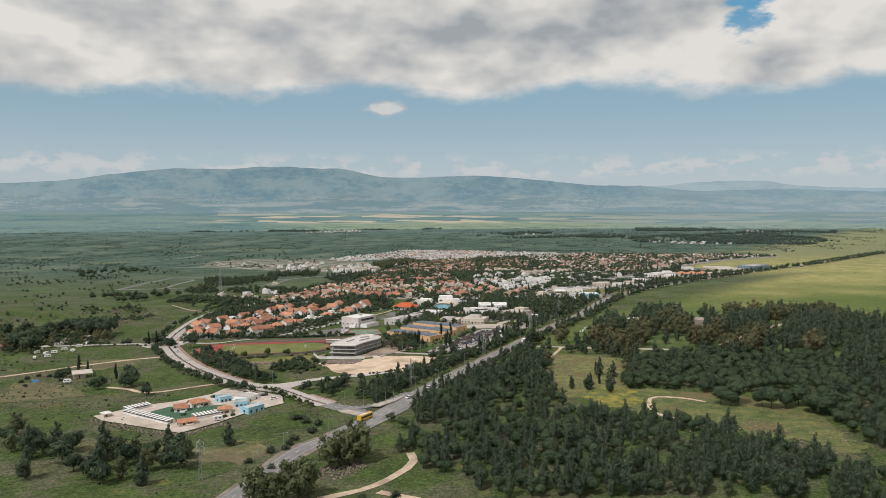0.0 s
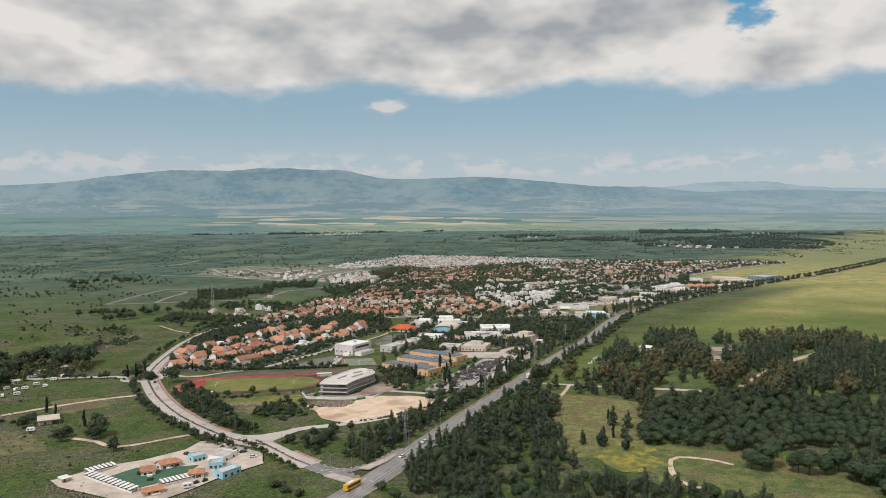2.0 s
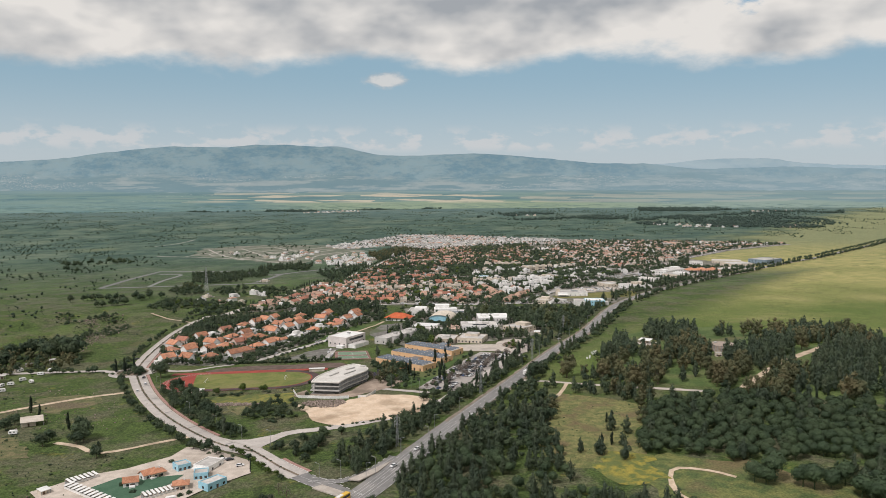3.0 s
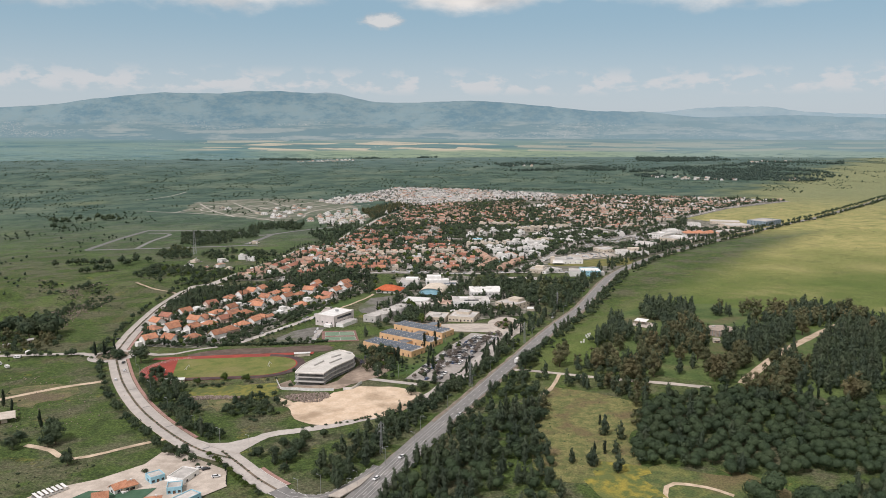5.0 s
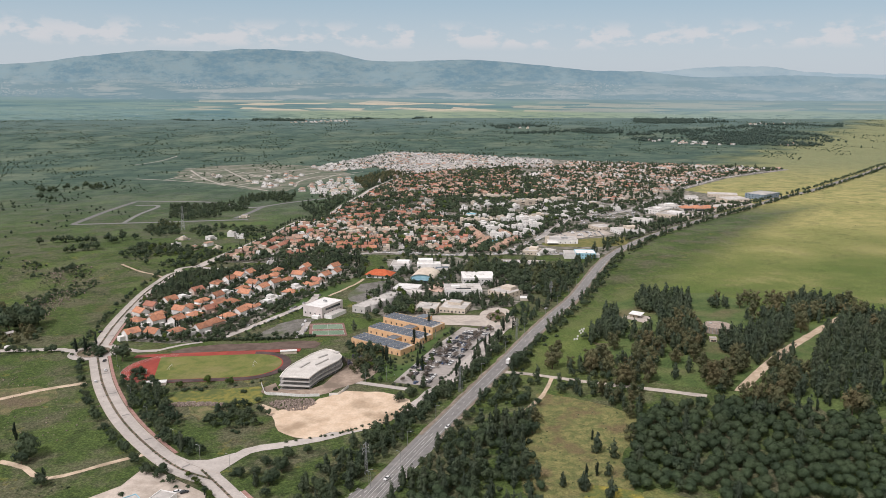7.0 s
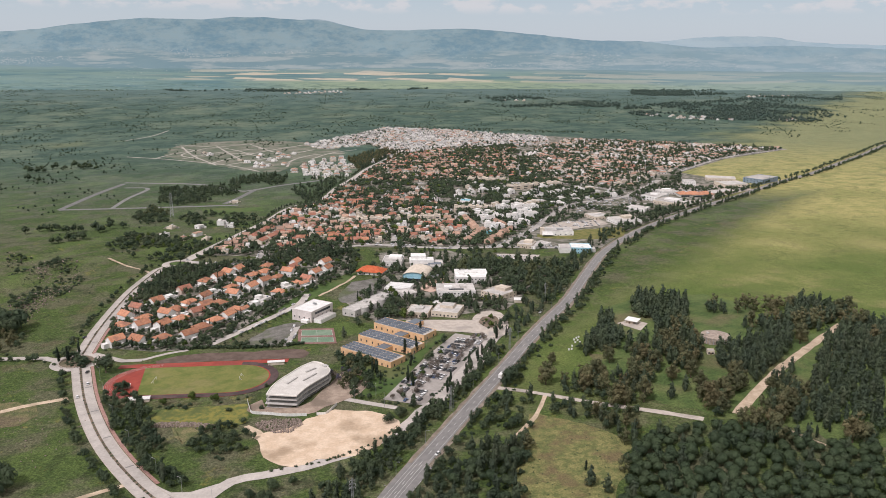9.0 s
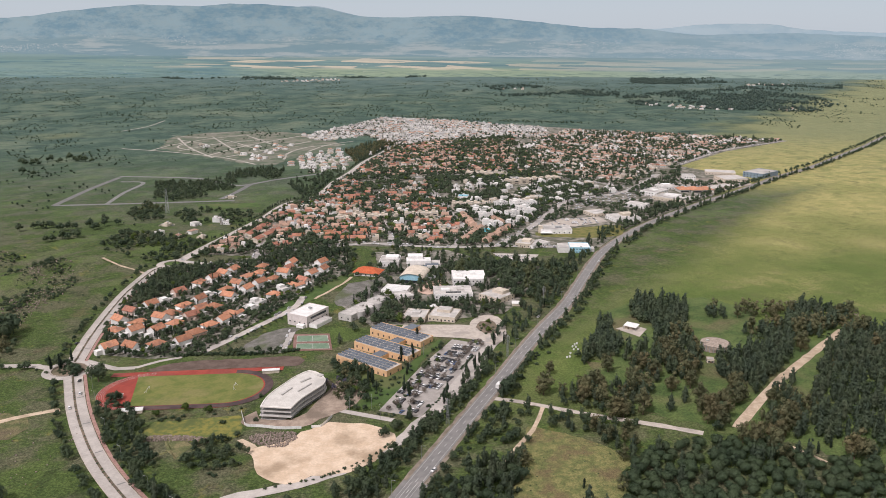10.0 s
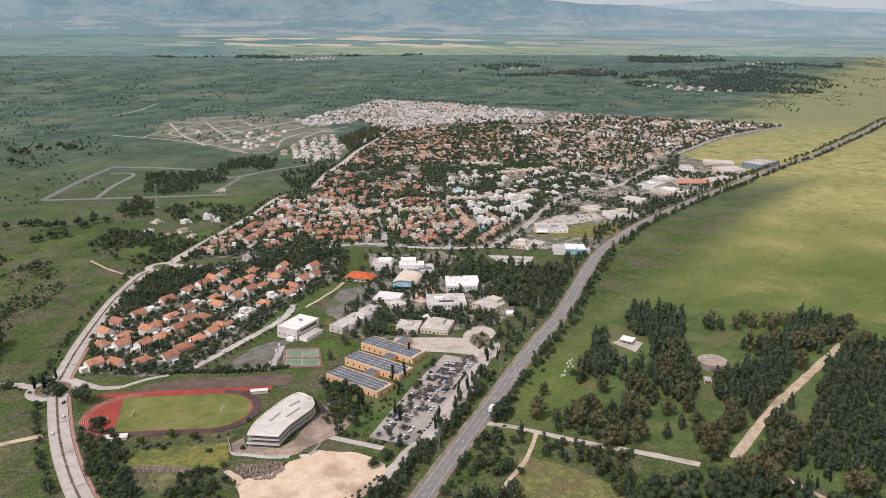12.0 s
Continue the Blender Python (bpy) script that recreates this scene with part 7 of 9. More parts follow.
ICO_V, ICO_T = ico()
OCT_V = np.array([(1, 0, 0), (-1, 0, 0), (0, 1, 0), (0, -1, 0), (0, 0, 1), (0, 0, -1)], float)
OCT_T = np.array([(0, 2, 4), (2, 1, 4), (1, 3, 4), (3, 0, 4), (2, 0, 5), (1, 2, 5), (3, 1, 5), (0, 3, 5)])
FORMS = {
    # height, crown: list of lobes (x, y, z, rx, rz) in parts of the height, clump size in metres
    "umbrella": (7.5, [(0, 0, 0.64, 0.43, 0.34), (0.13, 0.10, 0.54, 0.31, 0.28)]),
    "pine": (12.5, [(0, 0, 0.24, 0.20, 0.15), (0.05, 0.03, 0.40, 0.185, 0.14), (-0.045, 0.03, 0.54, 0.155, 0.13), (0.03, -0.04, 0.67, 0.125, 0.12), (-0.01, 0.02, 0.80, 0.085, 0.11), (0.01, 0, 0.92, 0.042, 0.08)]),
    "broad": (8.0, [(0, 0, 0.60, 0.36, 0.33), (0.25, 0.05, 0.48, 0.27, 0.25), (-0.22, 0.14, 0.52, 0.26, 0.26), (0.02, -0.26, 0.46, 0.26, 0.24), (-0.12, -0.10, 0.72, 0.22, 0.22)]),
    "eucalypt": (12.5, [(0.02, 0, 0.70, 0.21, 0.23), (0.19, 0.06, 0.54, 0.18, 0.18), (-0.18, 0.10, 0.56, 0.17, 0.18), (0.03, -0.20, 0.46, 0.18, 0.17), (-0.10, -0.05, 0.86, 0.12, 0.12), (0.12, 0.14, 0.80, 0.11, 0.13), (0.10, 0.05, 0.32, 0.20, 0.18), (-0.12, -0.06, 0.28, 0.19, 0.17)]),
    "cypress": (11.0, [(0, 0, 0.25, 0.085, 0.22), (0.01, 0, 0.50, 0.085, 0.24), (0, 0, 0.76, 0.055, 0.22)]),
    "bush": (3.0, [(0, 0, 0.42, 0.50, 0.50), (0.42, 0.1, 0.34, 0.38, 0.38), (-0.35, 0.25, 0.36, 0.40, 0.40), (0.05, -0.4, 0.32, 0.36, 0.36)]),
}


def crown(form, leaves, size, seed, core=0.72, most=9):
    """Clumps of foliage on uneven lobes round a darker core; vertices and triangles."""
    h, lobes = FORMS[form]
    lobes = lobes[:most]
    r = np.random.RandomState(seed)
    V, T, N, n = [], [], [], 0
    if core and form in ("pine", "cypress"):
        # a tapering inner body of dark foliage
        wide = 0.135 if form == "pine" else 0.066
        for z, rad in ((0.10, 0.60), (0.26, 1.0), (0.50, 0.80), (0.74, 0.46)):
            a = np.arange(6) * math.pi / 3 + z * 4
            rr = wide * h * rad * r.uniform(0.75, 1.2, 6)
            V.append(np.stack([rr * np.cos(a), rr * np.sin(a), z * h + r.uniform(-0.04, 0.04, 6) * h], 1))
            N.append(np.stack([np.cos(a), np.sin(a), np.full(6, 0.25)], 1))
        V.append(np.array([[0, 0, 0.93 * h]]))
        N.append(np.array([[0, 0, 1.0]]))
        i = np.arange(6)
        j = (i + 1) % 6
        for q in (0, 6, 12):
            T += [np.stack([i + q, j + q, j + q + 6], 1), np.stack([i + q, j + q + 6, i + q + 6], 1)]
        T.append(np.stack([i + 18, j + 18, np.full(6, 24)], 1))
        n = 25
    area = np.array([l[3] * (l[3] + l[4]) for l in lobes])
    share = np.maximum(1, np.round(leaves * area / area.sum())).astype(int)
    for (x, y, z, rx, rz), k in zip(lobes, share):
        c, s = np.array([x, y, z]) * h, np.array([rx, rx, rz]) * h * r.uniform(0.82, 1.18)
        c = c + r.uniform(-0.05, 0.05, 3) * h
        if core and form not in ("pine", "cypress"):
            cv, ct = (ICO_V, ICO_T) if form == "umbrella" else (OCT_V, OCT_T)
            V.append(c + cv * s * (0.9 if form == "umbrella" else core) * r.uniform(0.8 if form == "umbrella" else 0.75, 1.08, (len(cv), 1)))
            T.append(ct + n)
            N.append(cv / np.linalg.norm(cv, axis=1)[:, None])
            n += len(cv)
        # sprays of foliage: small leaning triangles in and round the lobe
        d = r.normal(size=(k, 3))
        d /= np.linalg.norm(d, axis=1)[:, None]
        p = c + d * s * r.uniform(*((0.88, 1.04) if form == "umbrella" else (0.68, 1.08)), (k, 1))
        a = np.cross(d, r.normal(size=(k, 3)))
        a /= np.linalg.norm(a, axis=1)[:, None]
        lean = 0.35 if form == "umbrella" else 0.65
        b = np.cross(d, a) + d * r.uniform(-lean, lean, (k, 1))
        q = size * r.uniform(0.55, 1.35, (k, 1))
        spray = np.stack([p - a * q - b * q * 0.6, p + a * q * r.uniform(0.5, 1.1, (k, 1)) - b * q * 0.5, p + a * q * r.uniform(-0.5, 0.5, (k, 1)) + b * q * 1.1], 1).reshape(-1, 3)
        face = np.cross(a, b)
        face *= np.sign((face * d).sum(1))[:, None] / np.linalg.norm(face, axis=1)[:, None]
        out = d / s * s.mean() + face * 0.55 + (p - np.array([0, 0, 0.45 * h])) / h * 0.9
        V.append(spray)
        N.append(np.repeat(out / np.linalg.norm(out, axis=1)[:, None], 3, 0))
        T.append(np.arange(k)[:, None] * 3 + n + np.array([[0, 1, 2]]))
        n += 3 * k
    V = np.concatenate(V)
    V[:, 2] = np.maximum(V[:, 2], 0.05)
    return V, np.concatenate(T), np.concatenate(N)


def tri_mesh(name, V, T, material, N=None):
    me = bpy.data.meshes.new(name)
    me.vertices.add(len(V))
    me.vertices.foreach_set("co", V.astype(np.float32).ravel())
    me.loops.add(len(T) * 3)
    me.loops.foreach_set("vertex_index", T.astype(np.int32).ravel())
    me.polygons.add(len(T))
    me.polygons.foreach_set("loop_start", np.arange(0, len(T) * 3, 3, dtype=np.int32))
    me.update(calc_edges=True)
    me.validate()
    if N is not None:
        # foliage takes the light of its whole crown, not of each single spray
        me.polygons.foreach_set("use_smooth", np.ones(len(T), bool))
        soft = me.attributes.new("custom_normal", "FLOAT_VECTOR", "POINT")
        soft.data.foreach_set("vector", N.astype(np.float32).ravel())
    me.materials.append(material)
    return me


def trunk(form):
    h, lobes = FORMS[form]
    s = Solid().tube(0.028 * h, 0.016 * h, -0.3, lobes[0][2] * h, 7)
    for x, y, z, rx, rz in lobes[1:]:
        s.beam((0, 0, max(0.12, z - 0.3) * h), (x * h * 0.8, y * h * 0.8, z * h), 0.011 * h)
    return s.mesh("trunk")


TONE = {"umbrella": LEAF_UMB, "pine": LEAF_PINE, "broad": LEAF_BROAD, "eucalypt": LEAF_EUC, "cypress": LEAF_CYP, "bush": LEAF_BROAD, "gum": LEAF_GUM, "fresh": LEAF_FRESH, "bare": LEAF_BARE, "mauve": LEAF_MAUVE}
SHAPE = {"gum": "eucalypt", "fresh": "broad", "bare": "broad", "mauve": "broad"}
TREE_LABEL = {"umbrella": "stone pine with rounded dark green crown", "pine": "tall dark green pine with pointed crown", "broad": "broad-leaved tree with dense green crown", "eucalypt": "tall eucalyptus with loose brownish crown", "gum": "tall olive-green eucalyptus with dense crown", "cypress": "slim dark green cypress tree", "bush": "low rounded green bush", "fresh": "young tree with bright spring leaves", "bare": "leafless grey-brown tree with bare twigs", "mauve": "tree in mauve blossom"}
NEAR_LEAVES = {"umbrella": 640, "pine": 560, "broad": 640, "eucalypt": 760, "cypress": 320, "bush": 240}
LEAF_SIZE = {"umbrella": 0.46, "pine": 0.50, "broad": 0.44, "eucalypt": 0.46, "cypress": 0.36, "bush": 0.28}
MODEL = {}
FOREST = {}       # (kind, level) -> list of (x, y, size, turn)
SINGLE = []


def tree(kind, x, y, size, turn, group=""):
    """One tree as a thing of its own: trunk and crown."""
    form = SHAPE.get(kind, kind)
    variant = (kind, int(turn * 7) % 3)
    if variant not in MODEL:
        V, T, N = crown(form, NEAR_LEAVES[form] if kind != "bare" else 160, LEAF_SIZE[form] * (0.6 if kind == "bare" else 1), 11 + variant[1] * 5, 0.72 if kind != "bare" else 0)
        MODEL[variant] = (trunk(form), tri_mesh("crown", V, T, TONE[kind], N))
    tm, cm = MODEL[variant]
    root = thing("bush" if kind == "bush" else ("tree" if kind not in ("cypress", "pine", "eucalypt") else kind + "_tree"), x, y, turn, TREE_LABEL[kind], "bush" if kind == "bush" else "tree", group)
    root.scale = (size, size, size * (0.9 + (turn % 10) * 0.02))
    part("trunk", tm, BARK, root)
    part("crown", cm, TONE[kind], root)


hx = np.array([h[:3] for h in HOMES])
bx = np.array(BLOCKED)


def all_free(p, r, pad=0.5):
    """Which of the points lie clear of houses and roads."""
    ok = np.ones(len(p), bool)
    for i in range(0, len(p), 400):
        q = p[i:i + 400]
        d = np.hypot(q[:, None, 0] - hx[None, :, 0], q[:, None, 1] - hx[None, :, 1]) - hx[None, :, 2] * 0.85
        e = bx[:, 2:4] - bx[:, 0:2]
        w = q[:, None, :] - bx[None, :, 0:2]
        t = np.clip((w * e).sum(-1) / ((e * e).sum(-1) + 1e-6), 0, 1)
        g = np.linalg.norm(w - t[..., None] * e, axis=-1) - bx[None, :, 4]
        ok[i:i + 400] = (d.min(1) > r) & (g.min(1) > r + pad)
    return ok


def in_poly(p, poly):
    c = np.zeros(len(p), bool)
    for (ax, ay), (bx_, by) in zip(poly, poly[1:] + poly[:1]):
        with np.errstate(divide="ignore", invalid="ignore"):
            c ^= ((ay > p[:, 1]) != (by > p[:, 1])) & (p[:, 0] < (bx_ - ax) * (p[:, 1] - ay) / (by - ay) + ax)
    return c


CLEARINGS = []
grid_rng = np.random.RandomState(3)
TAKEN = {}


def scatter(poly, spacing, kinds, sizes, level, keep=1.0, clump=0.0, free=1.6, clearings=True, road_pad=0.5):
    """Trees over an area. kinds: {kind: share}. level: 0 single things, 1 near wood, 2 far wood, 3 scrub."""
    a = np.array(poly)
    lo, hi = a.min(0), a.max(0)
    gx_, gy_ = np.meshgrid(np.arange(lo[0], hi[0], spacing), np.arange(lo[1], hi[1], spacing))
    p = np.stack([gx_.ravel(), gy_.ravel()], 1)
    p = p + grid_rng.uniform(-0.42, 0.42, p.shape) * spacing
    p = p[in_poly(p, poly)]
    if keep < 1:
        if clump:
            f = np.array([noise.noise((q[0] / clump, q[1] / clump, 2.5)) for q in p]) if len(p) else np.zeros(0)
            p = p[f + grid_rng.normal(0, 0.12, len(p)) > (0.5 - keep) * 1.0]
        else:
            p = p[grid_rng.uniform(size=len(p)) < keep]
    if len(p) and clearings:
        for c in CLEARINGS:
            p = p[~in_poly(p, c)]
    if len(p):
        p = p[all_free(p, free, road_pad)]
    names, share = list(kinds), np.array(list(kinds.values()), float)
    for q in p:
        cell = (int(q[0] // 3.5), int(q[1] // 3.5))
        if level < 2 and cell in TAKEN:
            continue
        TAKEN[cell] = 1
        k = names[grid_rng.choice(len(names), p=share / share.sum())]
        row = (k, q[0], q[1], grid_rng.uniform(*sizes), grid_rng.uniform(0, 360))
        if level == 0:
            SINGLE.append(row)
        else:
            FOREST.setdefault((k, level), []).append(row[1:])
    return len(p)


def along(pts, off, step, kinds, sizes, level=1, jitter=1.0, keep=1.0):
    line = smooth(pts, 2.0)
    line = side_line(line, off)
    gone = 0.0
    for a, b in zip(line, line[1:]):
        gone += (b - a).length
        if gone >= step:
            gone = 0.0
            if grid_rng.uniform() < keep:
                row = (kinds[grid_rng.randint(len(kinds))], a.x + grid_rng.uniform(-jitter, jitter), a.y + grid_rng.uniform(-jitter, jitter), grid_rng.uniform(*sizes), grid_rng.uniform(0, 360))
                TAKEN[(int(row[1] // 3.5), int(row[2] // 3.5))] = 1
                if level == 0:
                    SINGLE.append(row)
                else:
                    FOREST.setdefault((row[0], level), []).append(row[1:])


def spots(kind, pts, size, level=0):
    for x, y in pts:
        row = (kind, x, y, size * grid_rng.uniform(0.85, 1.15), grid_rng.uniform(0, 360))
        TAKEN[(int(x // 3.5), int(y // 3.5))] = 1
        if level == 0:
            SINGLE.append(row)
        else:
            FOREST.setdefault((kind, level), []).append(row[1:])


CLEARINGS.append(PARK_LANE)
CLEARINGS += [[(224.8, 740.5), (242.6, 767.6), (265.4, 749.0), (273.2, 724.2), (240.6, 693.9), (214.9, 677.6)], [(82.0, 446.8), (93.8, 474.2), (116.8, 471.0), (153.4, 459.3), (190.4, 431.0), (193.5, 376.3), (190.7, 350.8), (169.0, 369.7), (146.2, 394.5), (124.3, 416.5), (102.7, 426.2)],
              [(82.8, 602.9), (129.7, 568.0), (126.5, 547.2), (114.1, 514.4), (104.5, 465.7), (68.8, 462.4), (67.9, 511.0)], [(170.2, 777.7), (191.7, 793.7), (204.3, 766.4), (188.6, 727.7), (171.1, 717.2), (164.6, 735.5)], [(149.1, 1159.2), (207.5, 1205.8), (273.7, 1213.6), (263.3, 1120.2), (212.3, 1039.5), (174.8, 1046.7), (140.6, 1058.5)], [(325.5, 1315.1), (376.1, 1410.8), (420.2, 1407.7), (458.7, 1357.7), (439.4, 1318.7), (378.3, 1296.2)]]
# single trees that stand out
spots("cypress", [(-264.8, 713.0), (-256.4, 729.6), (-258.9, 714.5), (31.6, 651.6), (29.6, 638.2), (43.3, 664.3), (46.4, 685.2), (53.1, 693.6), (56.7, 706.2), (2.7, 659.0), (6.0, 651.0), (-21.5, 675.9), (-23.4, 674.4), (-20.1, 672.5), (9.5, 758.5), (7.1, 717.4), (-1.6, 714.1), (64.1, 713.3), (70.3, 741.2), (3.5, 688.1)], 1.15)
spots("broad", [(-219.7, 689.1), (72.4, 648.5)], 1.95)
spots("broad", [(-209.3, 529.4)], 1.75)
spots("broad", [(-269.0, 553.3), (-269.7, 565.6), (-228.7, 528.5), (-227.7, 517.6)], 1.15)
spots("cypress", [(-261.7, 581.4), (-228.2, 551.3)], 1.0)
spots("bush", [(-295.8, 561.3), (-292.7, 571.1), (-282.8, 567.5), (-282.9, 534.3), (-293.3, 549.0)], 1.0)
spots("broad", [(-370.7, 697.0), (-355.7, 682.5), (-387.3, 718.6), (-376.5, 729.7), (-376.2, 750.1), (-383.2, 773.0), (-377.7, 787.0), (-379.7, 803.0), (-368.7, 793.0), (-359.7, 807.2), (-344.6, 788.4), (-333.0, 778.4), (-349.4, 774.0), (-334.0, 794.2), (-441.8, 799.2), (-408.9, 777.8)], 2.3)
spots("cypress", [(-186.4, 498.4), (-273.9, 594.4)], 1.0)
spots("pine", [(-105.2, 386.2), (135.1, 364.2), (101.6, 514.2), (109.3, 507.2), (87.1, 475.1)], 0.9)
spots("cypress", [(102.5, 530.1), (96.9, 489.1), (90.7, 486.4), (234.5, 557.8), (237.8, 553.5), (247.8, 559.0)], 0.8)
spots("pine", [(99.1, 466.0), (102.6, 488.7), (78.0, 478.4), (88.4, 474.3)], 0.8)
spots("eucalypt", [(108.9, 642.6), (141.5, 606.9), (105.6, 679.7), (126.6, 648.1), (119.7, 630.2), (209.3, 571.9), (201.7, 568.8), (218.0, 569.5)], 0.95)
spots("gum", [(-46.7, 352.9), (-41.1, 352.4), (-36.8, 355.2), (-49.9, 348.5), (-44.4, 359.0), (-40.6, 361.9), (-73.5, 305.0), (-67.5, 305.8), (-61.8, 307.2), (-56.4, 308.0), (-53.9, 312.9)], 1.3)
spots("bush", [(-75.1, 385.9), (-74.2, 392.9), (-73.3, 421.6), (-79.9, 428.6), (-67.3, 404.3), (-76.0, 378.2), (-82.1, 374.5), (-77.1, 430.4), (-66.1, 416.9)], 1.2)
spots("bare", [(-73.3, 435.8), (-68.5, 429.8), (-73.4, 421.9)], 0.8)
spots("broad", [(-205.8, 395.5), (-180.8, 384.6), (-194.6, 381.6), (-156.4, 372.4), (-136.1, 368.1), (-124.6, 369.5), (-154.1, 342.8), (-178.4, 367.9), (-146.3, 336.3), (-167.2, 355.2), (-223.4, 401.6), (-126.4, 355.4), (-145.2, 361.0), (-118.5, 354.7)], 1.45)
spots("pine", [(-191.7, 389.8), (-155.3, 354.2), (-130.8, 375.8), (-197.3, 373.6), (-128.2, 333.3), (-183.9, 345.5), (-159.5, 370.2)], 1.23)
spots("gum", [(-212.9, 387.5), (-145.3, 371.4), (-120.5, 369.1), (-140.0, 341.6), (-225.1, 415.7), (-132.8, 352.2)], 1.01)
spots("broad", [(-209.1, 519.9), (-206.5, 524.0), (-185.5, 493.3), (-135.2, 503.2), (-126.6, 504.0)], 1.0)
spots("bush", [(-153.2, 623.6), (-141.7, 623.0), (-112.0, 618.0), (-91.4, 620.3), (-114.0, 593.9), (-95.7, 656.8), (-101.1, 742.0)], 1.0)
spots("fresh", [(-141.4, 636.9), (-125.2, 633.9), (-158.3, 630.1), (-31.8, 661.0)], 0.75)
spots("bush", [(-32.0, 307.8), (-18.8, 309.9), (-76.8, 351.0), (-89.1, 359.9)], 1.0)
scatter([(54.5, 616.7), (77.4, 603.5), (71.6, 540.6), (57.9, 462.0), (2.8, 464.9), (22.7, 521.3), (40.7, 568.6)], 7.5, {"broad": 4, "pine": 2, "bush": 3}, (0.65, 1.05), 0, 0.62, 30.0)
scatter([(-43.6, 467.3), (-39.4, 497.5), (-27.2, 524.5), (-9.7, 546.7), (20.5, 609.2), (45.0, 652.6), (65.8, 710.7), (52.2, 706.3), (24.8, 642.4), (-1.9, 611.1), (-28.7, 539.9), (-63.8, 519.5), (-90.0, 500.5), (-67.0, 475.1)], 7.0, {"broad": 5, "bush": 2, "pine": 1}, (0.7, 1.05), 0, 0.6, 30.0)

scatter([(-51.9, 467.7), (-50.7, 485.7), (-38.9, 518.0), (-28.7, 539.9), (-10.3, 559.3), (9.3, 610.2), (45.7, 665.2), (61.0, 705.2), (66.4, 707.6), (46.7, 646.3), (22.2, 598.8), (4.9, 555.7), (-10.2, 527.2), (-23.4, 499.8), (-31.3, 466.6)], 5.6, {"broad": 6, "pine": 2, "bush": 2}, (0.7, 1.0), 1, 0.92)
# the wood beside the highway
scatter([(-28.4, 421.4), (24.9, 527.6), (72.0, 571.6), (68.4, 463.6), (64.5, 397.6), (47.2, 303.1), (25.5, 304.9), (3.7, 321.5), (-22.4, 370.1)], 6.2, {"pine": 5, "umbrella": 4, "broad": 1.5}, (0.75, 1.1), 1, 0.80, 22.0)
scatter([(72.0, 571.6), (121.5, 664.7), (159.6, 645.7), (113.5, 471.5), (87.1, 475.1), (68.4, 463.6)], 7.5, {"pine": 3, "broad": 3, "eucalypt": 1}, (0.7, 1.0), 1, 0.88, 35.0)
scatter([(66.3, 427.8), (102.2, 411.6), (124.2, 406.4), (132.5, 364.4), (160.2, 361.9), (137.7, 295.7), (47.2, 303.1)], 6.2, {"pine": 6, "umbrella": 3, "broad": 1}, (0.75, 1.1), 1, 0.86, 24.0)
scatter([(126.9, 544.7), (153.7, 568.0), (202.0, 569.4), (267.9, 534.5), (223.0, 452.6), (106.5, 459.3)], 6.4, {"umbrella": 12, "pine": 0.6, "broad": 0.4}, (0.9, 1.12), 1, 0.97)
scatter([(190.4, 431.0), (275.8, 491.5), (320.0, 488.0), (301.2, 375.9), (232.8, 289.4), (193.1, 292.5), (197.4, 350.2), (195.7, 380.6)], 6.5, {"umbrella": 5, "broad": 2, "pine": 2}, (0.8, 1.1), 1, 0.9)
scatter([(137.7, 295.7), (165.8, 321.6), (201.0, 304.6), (208.4, 258.6), (149.4, 253.3)], 6.5, {"pine": 5, "umbrella": 3}, (0.8, 1.1), 1, 0.9)
# stands of the reservoir wood
scatter([(200.9, 836.1), (217.2, 843.3), (234.7, 833.6), (247.7, 819.9), (235.3, 780.4), (216.6, 770.7), (202.9, 768.5), (194.6, 776.9), (190.9, 800.2)], 5.8, {"pine": 8, "broad": 1.2}, (0.8, 1.25), 1, 0.95)
scatter([(159.5, 773.5), (172.9, 786.8), (173.0, 757.7), (166.8, 725.2), (154.7, 702.9), (143.3, 704.5), (131.2, 689.6), (129.5, 706.4), (144.3, 734.6)], 5.8, {"pine": 8, "broad": 1.2}, (0.8, 1.25), 1, 0.95)
scatter([(219.8, 731.0), (229.5, 723.0), (207.2, 662.4), (198.2, 668.9), (196.4, 685.1), (204.8, 713.4)], 6.6, {"pine": 8, "broad": 1.2}, (0.75, 1.2), 1, 0.90)
scatter([(227.0, 675.1), (245.9, 695.7), (266.2, 694.0), (275.0, 687.5), (274.6, 676.1), (251.4, 642.6), (232.5, 626.9), (220.5, 650.7)], 5.8, {"pine": 8, "broad": 1.2}, (0.8, 1.25), 1, 0.92)
scatter([(341.5, 814.8), (363.6, 814.0), (369.9, 782.2), (346.1, 745.8), (334.3, 752.9), (305.4, 745.8), (283.2, 711.9), (269.1, 712.7), (274.7, 732.6), (310.0, 768.1)], 5.8, {"pine": 8, "broad": 1.2}, (0.8, 1.25), 1, 0.92)
scatter([(321.6, 711.6), (357.5, 752.9), (386.0, 753.0), (276.8, 557.2), (241.9, 559.1), (249.1, 591.0), (274.1, 641.1), (299.2, 675.6)], 5.8, {"pine": 8, "broad": 1.2}, (0.8, 1.25), 1, 0.84)
scatter([(185.1, 770.6), (193.5, 762.4), (184.9, 729.1), (197.3, 720.8), (189.8, 686.1), (171.9, 653.2), (160.8, 669.7), (163.8, 701.5), (177.8, 730.1)], 8.0, {"pine": 8, "broad": 1.2}, (0.75, 1.2), 1, 0.50, 22.0)
